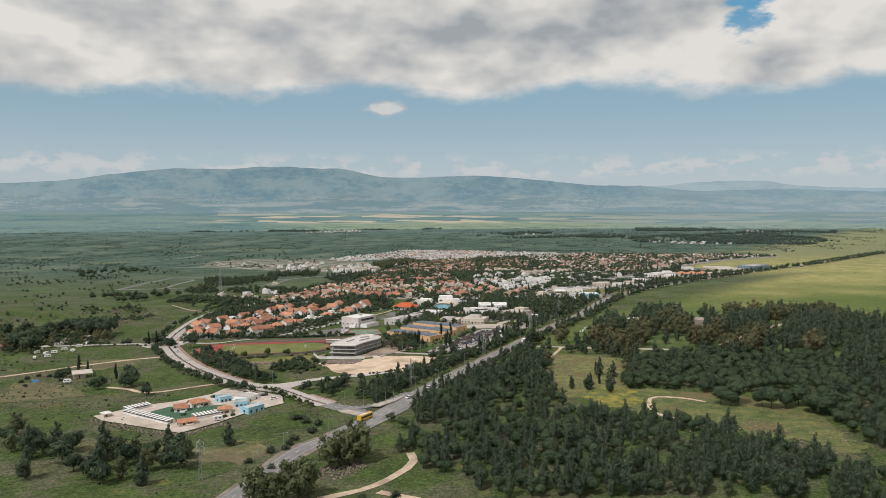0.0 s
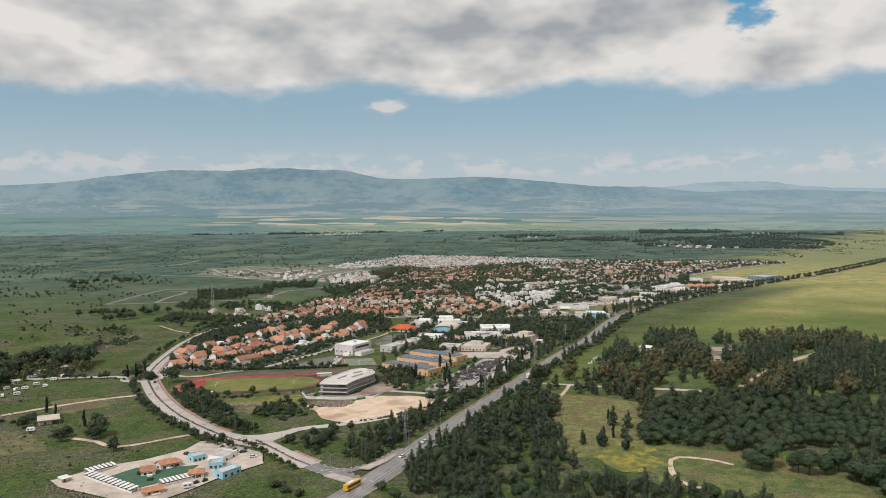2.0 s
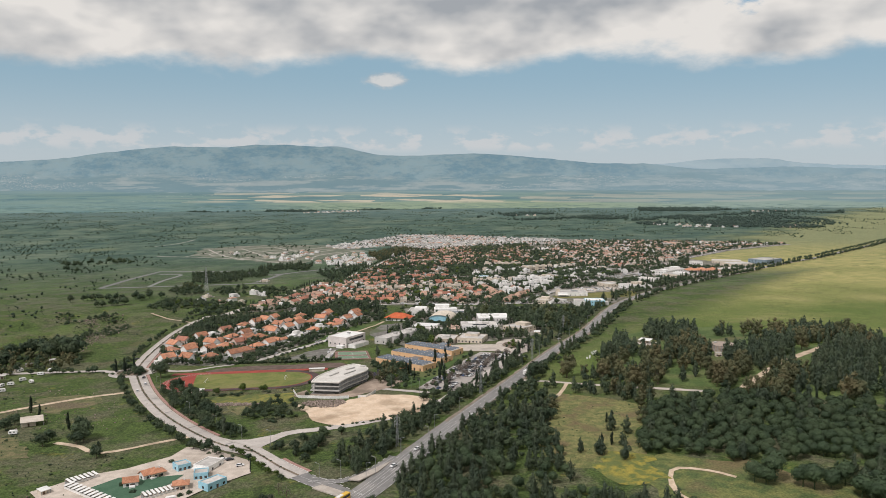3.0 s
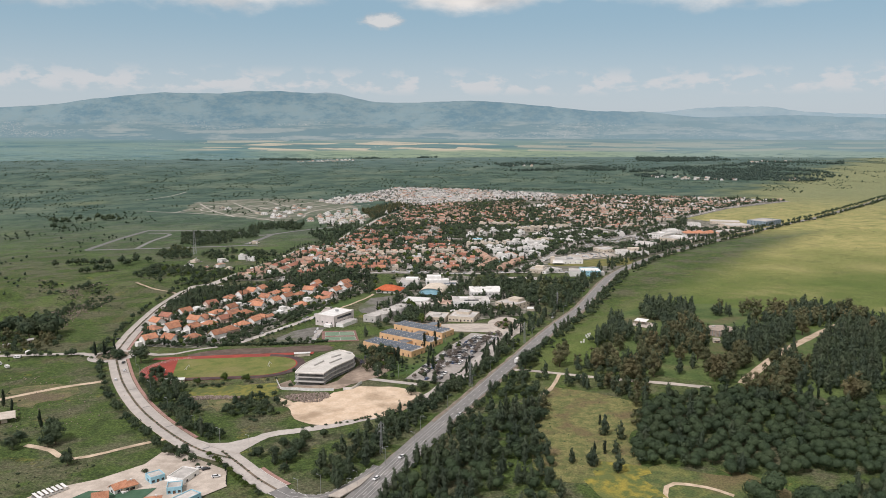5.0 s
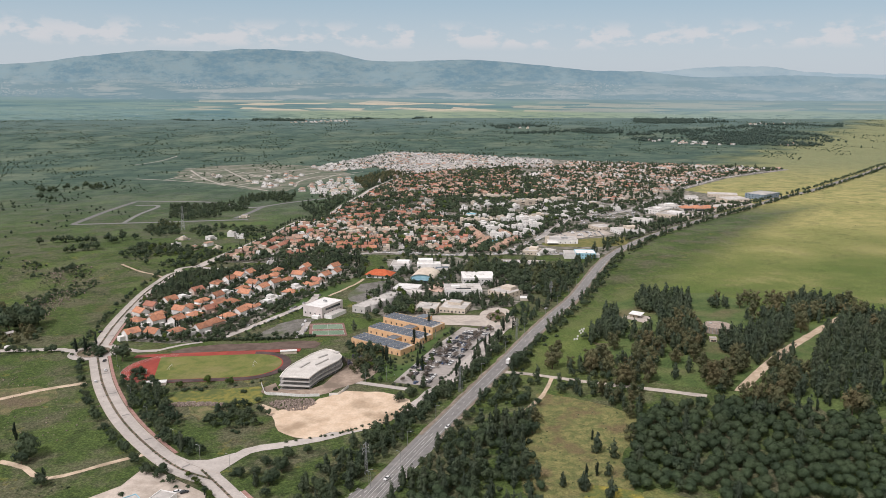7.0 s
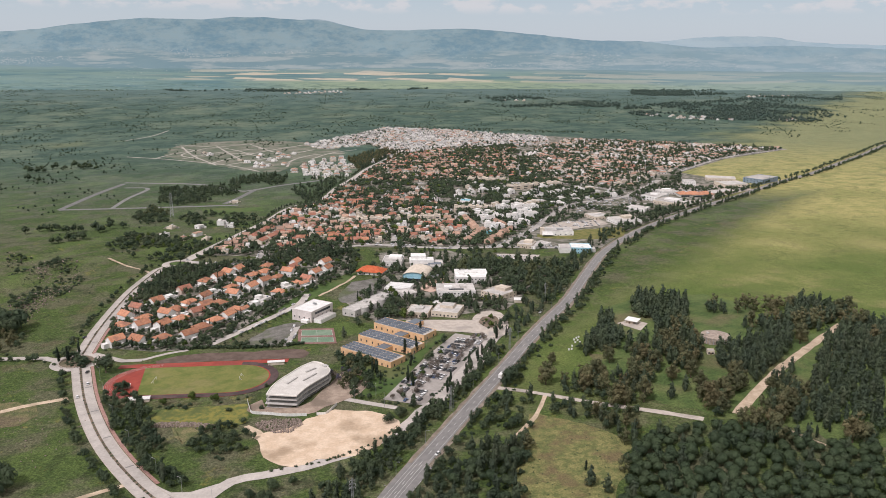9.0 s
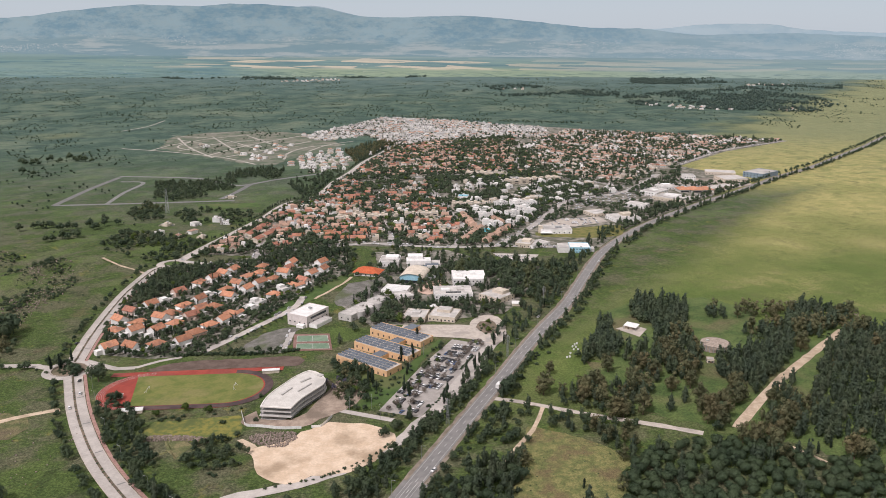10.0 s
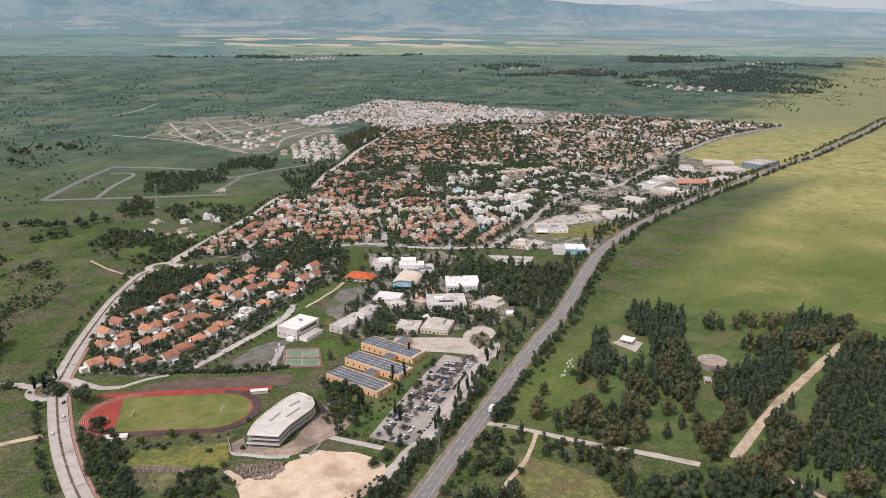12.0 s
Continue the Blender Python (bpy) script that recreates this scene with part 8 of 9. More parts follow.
scatter([(172.7, 672.8), (193.2, 659.5), (206.7, 647.9), (217.3, 641.8), (208.5, 605.8), (183.6, 601.6), (164.0, 615.6), (148.4, 617.8), (161.4, 645.6)], 8.5, {"pine": 8, "broad": 1.2}, (0.75, 1.2), 1, 0.45, 22.0)
scatter([(181.8, 572.4), (201.9, 567.2), (223.9, 559.0), (240.3, 551.9), (273.4, 550.1), (266.3, 536.9), (172.3, 543.5)], 7.5, {"pine": 4, "eucalypt": 2.5, "broad": 1}, (0.8, 1.25), 1, 0.80)
scatter([(248.7, 636.1), (268.9, 639.0), (247.2, 591.1), (230.1, 582.2), (230.7, 607.1)], 7.5, {"pine": 4, "eucalypt": 2.5, "broad": 1}, (0.8, 1.25), 1, 0.75)
scatter([(254.7, 806.8), (277.8, 809.5), (267.8, 781.7), (253.5, 786.8)], 6.5, {"pine": 4, "eucalypt": 2.5, "broad": 1}, (0.8, 1.25), 1, 0.90)
scatter([(196.6, 742.6), (234.8, 750.2), (217.7, 684.6), (204.4, 651.6), (184.3, 654.8), (184.9, 684.6)], 6.5, {"pine": 5, "eucalypt": 2}, (0.9, 1.3), 1, 0.9)
scatter([(166.7, 693.0), (183.3, 701.2), (173.4, 643.2), (155.6, 617.3), (143.4, 627.0)], 8.0, {"eucalypt": 3, "broad": 2, "pine": 1}, (0.7, 1.1), 1, 0.75)
scatter([(259.9, 744.9), (286.4, 754.9), (364.4, 768.4), (359.2, 740.8), (323.5, 732.0), (277.4, 732.6)], 7.0, {"eucalypt": 3, "pine": 1}, (0.95, 1.3), 1, 0.9)
scatter([(241.7, 692.4), (297.9, 729.2), (287.3, 689.4), (258.1, 661.1), (235.3, 642.6), (216.0, 649.8), (224.3, 678.1)], 6.0, {"pine": 7, "broad": 1}, (0.9, 1.35), 1, 0.92)
scatter([(184.7, 602.0), (203.4, 610.5), (221.5, 635.8), (229.8, 630.4), (209.2, 606.0), (197.3, 583.4), (182.9, 575.5)], 7.0, {"eucalypt": 4, "broad": 2}, (0.9, 1.3), 1, 0.9)
scatter([(226.6, 603.9), (247.5, 628.6), (257.3, 612.2), (238.3, 569.9), (223.2, 565.2), (211.0, 575.4)], 6.8, {"eucalypt": 3, "pine": 2, "broad": 1}, (0.9, 1.3), 1, 0.85)
scatter([(191.6, 785.3), (237.2, 791.2), (223.0, 748.7), (194.7, 752.2)], 6.0, {"pine": 5, "broad": 2}, (0.8, 1.15), 1, 0.9)
scatter([(131.8, 693.0), (158.0, 699.9), (174.4, 752.3), (157.6, 754.4)], 6.5, {"pine": 5, "broad": 3}, (0.8, 1.2), 1, 0.85)
scatter([(114.6, 651.8), (136.9, 657.8), (136.4, 619.9), (111.6, 623.0)], 8.5, {"eucalypt": 2, "broad": 3}, (0.7, 1.1), 1, 0.6)
scatter([(68.7, 727.1), (77.9, 724.3), (71.3, 697.6), (58.2, 667.2), (47.3, 635.1), (32.8, 602.9), (18.7, 593.6), (7.4, 584.6), (14.0, 600.3), (31.1, 636.5), (44.9, 666.7), (55.1, 693.7)], 5.2, {"broad": 5, "bush": 4, "fresh": 0.5}, (0.6, 0.95), 1, 0.9)
scatter([(54.5, 601.4), (62.6, 622.4), (75.4, 628.3), (89.0, 628.5), (86.3, 588.6), (75.0, 580.0), (51.5, 581.6)], 6.2, {"broad": 5, "pine": 1, "bush": 2}, (0.65, 1.05), 1, 0.85)
scatter([(-56.7, 718.2), (-39.7, 721.1), (-28.1, 703.2), (-28.1, 685.3), (-19.8, 645.8), (-37.4, 632.0), (-42.9, 647.1), (-31.3, 675.2), (-44.8, 676.0)], 6.5, {"broad": 5, "eucalypt": 1, "bush": 1}, (0.6, 1.0), 1, 0.85)
scatter([(-21.8, 674.6), (-8.9, 684.0), (1.2, 708.7), (12.4, 723.4), (24.1, 738.9), (35.7, 755.4), (36.3, 748.7), (12.6, 708.0), (4.7, 686.6), (-9.9, 651.2), (-15.9, 645.4)], 4.6, {"bush": 4, "broad": 1}, (0.5, 0.85), 1, 0.7)
spots("umbrella", [(152.4, 432.6), (156.8, 429.7), (162.3, 433.0), (172.4, 425.9), (176.2, 422.7), (184.5, 423.9), (192.1, 426.2), (192.9, 412.6), (197.8, 408.9), (202.6, 410.6)], 1.7, 1)
scatter([(126.9, 389.9), (141.7, 381.2), (137.6, 358.5), (152.8, 348.0), (166.4, 336.5), (157.5, 315.0), (103.6, 319.4)], 5.6, {"pine": 4, "umbrella": 3, "broad": 1}, (0.75, 1.1), 1, 0.85, clearings=False)
spots("eucalypt", [(96.6, 645.8), (123.8, 638.1), (131.1, 648.5), (146.9, 677.9), (166.1, 682.9), (170.7, 674.1), (164.4, 641.3), (157.3, 646.9), (180.5, 638.9), (189.1, 676.4), (134.7, 606.2), (141.3, 609.3), (154.2, 609.5), (192.0, 616.2), (192.8, 600.7), (204.0, 610.5), (218.7, 629.0), (216.3, 616.8), (193.2, 660.3), (193.8, 641.3), (191.7, 701.5), (210.7, 733.9), (235.9, 610.8), (231.3, 585.8), (222.8, 570.0), (294.4, 700.4), (216.1, 558.1), (207.0, 562.1), (255.0, 546.7), (260.3, 543.6), (280.4, 787.3), (291.6, 798.9), (295.1, 790.6), (307.4, 794.1), (307.8, 782.1), (321.2, 797.7), (324.1, 785.5), (373.5, 784.5), (352.2, 733.7), (363.6, 740.8), (365.5, 784.7), (349.5, 701.5), (201.5, 597.7), (176.5, 663.0), (132.4, 628.5)], 1.3)
scatter([(359.5, 757.6), (409.7, 688.0), (313.0, 493.5), (256.5, 450.9), (223.0, 452.6), (318.3, 625.8)], 7.0, {"pine": 6, "umbrella": 3, "broad": 2}, (0.8, 1.2), 1, 0.9)

# belts of the highway and the avenue
AVENUE_WEST = STREETS[5][0]
along(MAIN[6:], -11.5, 5.0, ["broad", "broad", "bush", "pine"], (0.65, 1.05), 1, 2.0, 0.8)
along(MAIN[7:16], -16.5, 7.0, ["broad", "bush"], (0.65, 1.0), 1, 3.0, 0.7)
along(MAIN[6:22], 14.5, 5.0, ["broad", "broad", "pine", "bush"], (0.65, 1.0), 1, 3.0, 0.85)
along(MAIN[6:20], 21.0, 6.0, ["broad", "pine", "cypress"], (0.65, 1.0), 1, 4.0, 0.75)
along(MAIN[10:20], 30.0, 8.0, ["broad", "pine"], (0.65, 1.0), 1, 5.0, 0.7)
along(AVENUE, 13.0, 4.6, ["bush", "broad", "broad"], (0.6, 0.95), 1, 1.5, 0.9)
along(AVENUE2, 13.0, 6.0, ["bush", "broad"], (0.6, 0.8), 1, 1.5, 0.85)
along(AVENUE, 0.3, 2.6, ["bush"], (0.32, 0.42), 1, 0.3, 0.9)
along(AVENUE2, 0.3, 2.6, ["bush"], (0.32, 0.45), 1, 0.3, 0.9)
along(AVENUE2, -14.0, 6.0, ["broad", "bush"], (0.6, 0.95), 1, 2.0, 0.8)
along(AVENUE3, -9.0, 7.0, ["broad", "cypress"], (0.5, 0.8), 1, 1.0, 0.9)
along(AVENUE3, 9.0, 7.0, ["broad", "cypress"], (0.5, 0.8), 1, 1.0, 0.9)
along([(-178.6, 732.6), (-160.2, 735.5), (-129.6, 733.6), (-99.9, 735.8), (-82.6, 740.9)], 0, 2.4, ["bush"], (0.9, 1.3), 1, 0.6)
along([(-178.6, 732.6), (-160.2, 735.5), (-129.6, 733.6), (-99.9, 735.8), (-82.6, 740.9)], 3.0, 3.0, ["bush", "broad"], (0.6, 0.9), 1, 0.8)
along([(-155.0, 740.2), (-132.9, 785.7), (-105.1, 839.5)], -7, 8.0, ["broad"], (0.35, 0.5), 1, 0.5)
along([(-155.0, 740.2), (-132.9, 785.7), (-105.1, 839.5)], 6, 8.0, ["broad", "bush"], (0.35, 0.6), 1, 0.5)
along([(31.7, 664.3), (25.5, 642.1), (19.0, 631.6)], 0, 2.0, ["bush"], (0.5, 0.6), 1, 0.3)
along([(42.6, 694.4), (53.7, 722.0)], 0, 2.0, ["bush"], (0.5, 0.6), 1, 0.3)
along([(-43.6, 633.8), (-24.8, 627.0), (-2.6, 615.5)], 4, 4.0, ["bush", "broad"], (0.5, 0.8), 1, 1.0, 0.8)
along([(-162.1, 620.7), (-138.7, 624.9), (-114.9, 629.1), (-102.4, 637.0)], 4, 5.0, ["bush"], (0.6, 1.0), 1, 1.5, 0.8)
along([(-70.6, 538.3), (-50.0, 544.5), (-32.2, 553.5), (-14.3, 570.3), (-1.9, 587.3)], 0, 2.2, ["bush"], (0.45, 0.7), 1, 0.6, 0.95)
spots("bush", [(-140.2, 481.7), (-145.5, 441.8), (-154.6, 450.8), (-117.2, 438.9), (-120.8, 436.0), (-153.7, 458.0), (-109.8, 444.9)], 0.8)
along([(-99.9, 485.5), (-95.8, 472.1), (-92.7, 459.9)], 0, 2.2, ["cypress"], (0.3, 0.4), 1, 0.3)
along(ENTRY, 0.0, 2.4, ["bush"], (0.30, 0.42), 1, 0.3, 0.9)
along(ENTRY, -8.5, 6.0, ["fresh", "broad"], (0.45, 0.6), 1, 1.0, 0.9)
along(AVENUE_WEST, 6.5, 4.5, ["bush", "broad"], (0.6, 0.95), 1, 1.5, 0.85)
along(AVENUE_WEST, -7.0, 6.0, ["bush", "broad"], (0.6, 1.1), 1, 2.0, 0.7)
scatter([(-208.3, 651.4), (-193.7, 659.9), (-166.2, 623.3), (-140.7, 572.5), (-130.9, 546.5), (-109.8, 523.8), (-120.4, 523.0), (-149.0, 551.8), (-177.9, 593.6)], 5.2, {"broad": 6, "bush": 2, "pine": 1}, (0.65, 1.0), 1, 0.92)
scatter([(-125.3, 573.3), (-120.5, 594.4), (-96.7, 601.6), (-86.1, 577.8), (-86.8, 555.1), (-102.5, 551.2), (-118.4, 560.6)], 5.2, {"broad": 5, "bush": 3}, (0.6, 0.95), 1, 0.85)
scatter([(-262.3, 712.9), (-256.0, 723.8), (-240.1, 713.4), (-237.9, 698.8), (-249.5, 699.5)], 3.7, {"bush": 2, "broad": 2}, (0.7, 1.0), 1, 0.95, free=-100, road_pad=-100)
scatter([(-48.4, 686.9), (-40.8, 708.9), (-19.3, 698.5), (-21.6, 676.8), (-37.0, 673.5)], 7.0, {"broad": 5, "pine": 1}, (0.8, 1.1), 1, 0.85)
scatter([(-49.5, 749.3), (-38.3, 770.5), (-31.0, 793.5), (-3.1, 804.0), (-9.7, 844.2), (-34.1, 832.1), (-48.7, 782.7), (-62.9, 750.1)], 8.0, {"broad": 5, "pine": 2, "fresh": 1}, (0.7, 1.1), 1, 0.75)
scatter([(-47.9, 639.1), (-35.7, 661.3), (-15.9, 652.3), (1.7, 683.9), (-2.9, 697.4), (-21.3, 672.6), (-33.6, 642.0)], 8.0, {"broad": 4, "cypress": 1, "fresh": 2}, (0.5, 0.9), 1, 0.5)
scatter([(-45.4, 693.5), (-32.6, 700.3), (-26.2, 677.9), (-29.6, 651.0), (-40.1, 658.1), (-48.2, 679.2)], 6.0, {"eucalypt": 2, "broad": 4}, (0.7, 1.1), 1, 0.95)
scatter([(-8.0, 637.2), (10.0, 690.1), (28.5, 745.7), (34.8, 736.5), (16.0, 678.6), (0.4, 630.5)], 6.5, {"bush": 4, "broad": 3, "fresh": 1}, (0.5, 0.9), 1, 0.7)
scatter([(-58.0, 670.6), (-48.9, 691.3), (-37.0, 673.5), (-46.2, 654.0)], 6.5, {"mauve": 4, "bare": 2}, (0.55, 0.75), 1, 0.8)
scatter([(-11.3, 640.7), (17.6, 687.2), (42.9, 732.9), (65.8, 752.4), (65.1, 741.6), (37.6, 685.8), (14.5, 639.1), (0.4, 625.6)], 7.0, {"bare": 1}, (0.55, 0.75), 1, 0.7)
scatter([(-10.9, 634.8), (4.0, 625.4), (0.7, 618.7), (-12.1, 624.9)], 5.0, {"bare": 2, "bush": 2}, (0.5, 0.8), 1, 0.9)
scatter([(57.3, 780.4), (62.8, 797.0), (74.4, 798.7), (77.4, 776.5), (73.8, 765.2), (64.3, 765.9)], 5.0, {"bush": 3, "bare": 1, "fresh": 1}, (0.5, 0.8), 1, 0.8)
scatter([(26.0, 982.9), (92.6, 988.0), (138.2, 965.2), (176.7, 982.1), (161.5, 926.7), (130.1, 863.6), (97.6, 851.1), (89.9, 881.8), (81.5, 915.0), (37.3, 935.4)], 8.0, {"broad": 7, "pine": 2, "gum": 1}, (0.95, 1.5), 1, 0.92)
scatter([(10.6, 842.8), (36.1, 855.3), (86.2, 837.7), (89.4, 817.0), (44.9, 800.8), (15.9, 822.1), (-4.6, 843.8)], 7.0, {"broad": 5, "pine": 2}, (0.6, 1.0), 1, 0.8)
scatter([(-25.6, 939.8), (-9.9, 975.7), (37.3, 935.4), (25.9, 902.2), (-12.9, 913.1)], 7.5, {"broad": 4, "pine": 2}, (0.7, 1.1), 1, 0.7)
scatter([(-279.9, 949.7), (-256.6, 1004.3), (-191.8, 989.4), (-154.8, 1049.1), (-79.2, 1065.9), (-74.4, 1021.1), (-121.7, 1003.9), (-212.0, 953.5), (-242.3, 889.5)], 7.0, {"broad": 5, "pine": 2, "cypress": 1}, (0.7, 1.0), 1, 0.85)
scatter([(-239.6, 740.4), (-268.5, 834.5), (-276.7, 940.7), (-234.9, 992.7), (-105.7, 1068.0), (-65.9, 1064.9), (-62.0, 960.6), (-116.1, 844.4), (-160.2, 735.5), (-196.9, 729.8)], 4.8, {"broad": 6, "bush": 3, "cypress": 0.7, "fresh": 0.5}, (0.45, 0.95), 1, 0.84, free=-1.3)
scatter([(-281.6, 916.0), (-276.8, 944.2), (-254.7, 998.2), (-213.2, 979.5), (-218.6, 936.4), (-236.3, 920.9), (-245.1, 882.1), (-255.9, 861.0)], 5.2, {"broad": 6, "pine": 1}, (0.7, 1.05), 1, 0.9)
# woods and gardens west of the avenue
scatter([(-416.5, 1390.8), (-460.5, 1534.3), (-437.9, 1558.1), (-393.5, 1545.7), (-359.1, 1569.0), (-328.7, 1560.5), (-307.1, 1481.5), (-311.9, 1424.0), (-345.3, 1394.5), (-380.5, 1377.1)], 8.0, {"broad": 6, "pine": 2}, (0.6, 1.15), 1, 0.80, 40.0)
scatter([(-365.5, 1635.1), (-339.6, 1662.5), (-295.7, 1689.5), (-258.6, 1654.2), (-234.6, 1564.5), (-263.3, 1553.9), (-300.8, 1585.0), (-344.5, 1562.1)], 8.5, {"broad": 5, "pine": 3}, (0.6, 1.15), 1, 0.85, 40.0)
scatter([(-237.1, 1578.7), (-223.1, 1620.3), (-150.9, 1643.1), (-137.2, 1568.6), (-145.1, 1465.7), (-155.0, 1366.0), (-187.3, 1400.9), (-222.8, 1497.9)], 9.0, {"broad": 5, "pine": 3}, (0.6, 1.15), 1, 0.60, 40.0)
scatter([(-439.2, 1342.7), (-408.8, 1355.5), (-378.8, 1317.9), (-350.6, 1244.8), (-351.7, 1212.6), (-381.7, 1231.1), (-419.9, 1285.4)], 7.5, {"broad": 6, "gum": 1}, (0.6, 1.15), 1, 0.85, 40.0)
scatter([(-346.6, 1296.5), (-297.5, 1301.1), (-239.6, 1286.7), (-231.3, 1268.1), (-232.3, 1201.9), (-271.9, 1205.5), (-311.7, 1209.0), (-343.7, 1261.0)], 8.0, {"broad": 6, "bush": 2}, (0.6, 1.15), 1, 0.75, 40.0)
scatter([(-384.6, 1102.5), (-382.2, 1170.0), (-308.3, 1149.5), (-248.1, 1116.9), (-218.2, 1141.7), (-227.9, 1041.3), (-251.4, 1010.2), (-287.0, 1002.4), (-330.3, 1016.4), (-365.6, 1064.2)], 7.0, {"broad": 6, "bush": 2, "fresh": 0.5}, (0.6, 1.15), 1, 0.72, 40.0)
spots("broad", [(-813.3, 1786.6), (-794.3, 1777.8), (-779.0, 1776.3), (-790.0, 1837.3), (-787.1, 1847.8), (-752.9, 1815.5), (-733.2, 1838.8), (-717.5, 1819.2), (-710.6, 1825.7), (-684.4, 1808.7), (-730.3, 1651.9), (-524.6, 1185.9), (-512.5, 1199.8), (-508.7, 1204.0), (-500.5, 1198.8), (-494.2, 1205.8), (-488.2, 1205.3), (-467.5, 1181.0), (-461.1, 1187.8), (-454.7, 1194.8), (-436.8, 1149.7), (-429.9, 1142.3), (-458.3, 1118.0), (-452.3, 1124.0), (-445.6, 1136.9), (-438.0, 1136.2), (-438.1, 1200.9), (-425.6, 1184.7), (-429.2, 1231.5), (-404.5, 1213.4), (-420.2, 1206.9), (-424.9, 1192.2)], 1.5, 1)
scatter([(-167.2, 1884.4), (-130.5, 2031.9), (-52.8, 2061.1), (-59.3, 1913.1), (-129.1, 1737.5)], 9.0, {"eucalypt": 4, "pine": 3}, (0.8, 1.1), 1, 0.95)
scatter([(-438.7, 783.4), (-435.9, 843.2), (-426.7, 886.9), (-334.6, 802.3), (-309.2, 741.2), (-343.4, 723.8), (-354.7, 685.3), (-378.3, 674.9)], 9.0, {"eucalypt": 3, "broad": 4}, (0.7, 1.0), 1, 0.7, 40.0)
scatter([(-71.7, 943.2), (-47.5, 998.3), (-45.3, 1051.8), (-13.2, 1060.8), (45.1, 1033.7), (91.1, 1052.8), (92.6, 988.0), (26.0, 982.9), (-10.7, 995.6), (-31.4, 940.2), (-40.1, 906.8)], 9.0, {"broad": 6, "pine": 2, "fresh": 1}, (0.6, 1.0), 1, 0.6)
scatter([(-31.0, 793.5), (-25.0, 845.2), (-5.5, 865.5), (36.2, 862.7), (44.9, 800.8), (16.3, 790.4)], 8.5, {"broad": 6, "pine": 2}, (0.6, 1.0), 1, 0.6)
scatter([(-490.8, 1072.0), (-455.8, 1060.0), (-426.5, 1048.5), (-376.6, 1009.9), (-343.4, 938.1), (-335.6, 887.9), (-344.0, 864.1), (-342.5, 830.0), (-359.4, 820.5), (-405.4, 908.6), (-382.0, 926.9), (-378.6, 955.2), (-424.9, 997.3), (-444.3, 983.0)], 4.6, {"bush": 6, "broad": 1}, (0.35, 0.95), 1, 0.62, 18.0)
scatter([(-442.1, 1008.7), (-413.9, 1026.7), (-374.2, 993.7), (-339.2, 954.1), (-343.4, 912.4), (-360.1, 890.3), (-363.0, 854.4)], 5.0, {"bush": 5, "broad": 1}, (0.25, 0.6), 1, 0.58, 20.0)
scatter([(-55.7, 847.3), (-30.8, 931.4), (-16.8, 996.0), (38.1, 992.0), (86.6, 988.5), (93.8, 866.2), (84.9, 821.3), (44.9, 800.8), (-2.8, 796.5), (-26.4, 795.6)], 7.2, {"broad": 7, "pine": 2, "cypress": 1, "fresh": 1}, (0.7, 1.15), 1, 0.72, free=0.3)
scatter([(82.8, 602.9), (129.7, 568.0), (126.5, 547.2), (114.1, 514.4), (104.5, 465.7), (68.8, 462.4), (67.9, 511.0)], 5.5, {"bush": 1}, (0.10, 0.28), 1, 0.6, clearings=False)
scatter([(-520, 250), (-90, 250), (-120, 420), (-170, 560), (-300, 690), (-520, 690)], 6.0, {"broad": 1}, (0.06, 0.17), 3, 0.26, 45.0, free=2)
scatter([(-700, 700), (-290, 720), (-300, 1000), (-700, 1200)], 8.0, {"broad": 1}, (0.07, 0.22), 3, 0.28, 60.0, free=2)
scatter([(120, 700), (170, 800), (420, 1150), (900, 1500), (900, 900), (450, 720)], 9.0, {"broad": 1}, (0.05, 0.14), 3, 0.30, 60.0, free=2)
# town gardens and streets
scatter([(-247.0, 1045.4), (-203.7, 1266.2), (-128.5, 1571.5), (-106.7, 1735.3), (-50.3, 1996.9), (224.7, 2166.8), (229.1, 1582.7), (328.9, 1401.0), (227.4, 1326.4), (99.0, 1071.1), (45.7, 1060.9), (-80.2, 1075.4), (-178.1, 1037.7)], 6.4, {"broad": 11, "cypress": 0.8, "pine": 0.7, "fresh": 0.8}, (0.45, 1.2), 2, 0.72, 30.0, free=-2.6)
scatter([(91.1, 1052.8), (224.3, 1307.6), (315.3, 1380.4), (413.6, 1514.4), (473.4, 1460.0), (555.7, 1454.8), (439.2, 1330.5), (265.2, 1128.2), (219.5, 1043.5), (177.5, 1024.0)], 8.0, {"broad": 9, "pine": 0.8, "cypress": 0.6}, (0.5, 1.1), 2, 0.62, 40.0, free=0.2)
scatter([(173.8, 1587.3), (225.1, 1971.5), (382.9, 2268.6), (651.5, 2173.0), (864.6, 2038.4), (661.7, 1882.1), (503.7, 1683.8), (451.7, 1511.8), (345.1, 1431.2)], 8.4, {"broad": 10, "pine": 0.8, "cypress": 0.8}, (0.45, 1.2), 2, 0.72, 40.0, free=-2.6)
scatter([(-61.3, 1954.7), (27.3, 2111.7), (332.4, 2333.4), (301.5, 2108.3), (214.9, 2065.3)], 11.0, {"broad": 4, "pine": 1}, (0.5, 0.9), 2, 0.6, free=0.0)
scatter([(-332.9, 2221.2), (-275.2, 2327.4), (-128.6, 2657.9), (94.4, 2544.1), (337.7, 2371.6), (27.3, 2111.7), (-61.3, 1954.7), (-144.1, 2201.2)], 10.5, {"broad": 4, "pine": 1}, (0.4, 0.85), 3, 0.62, free=-2.4)
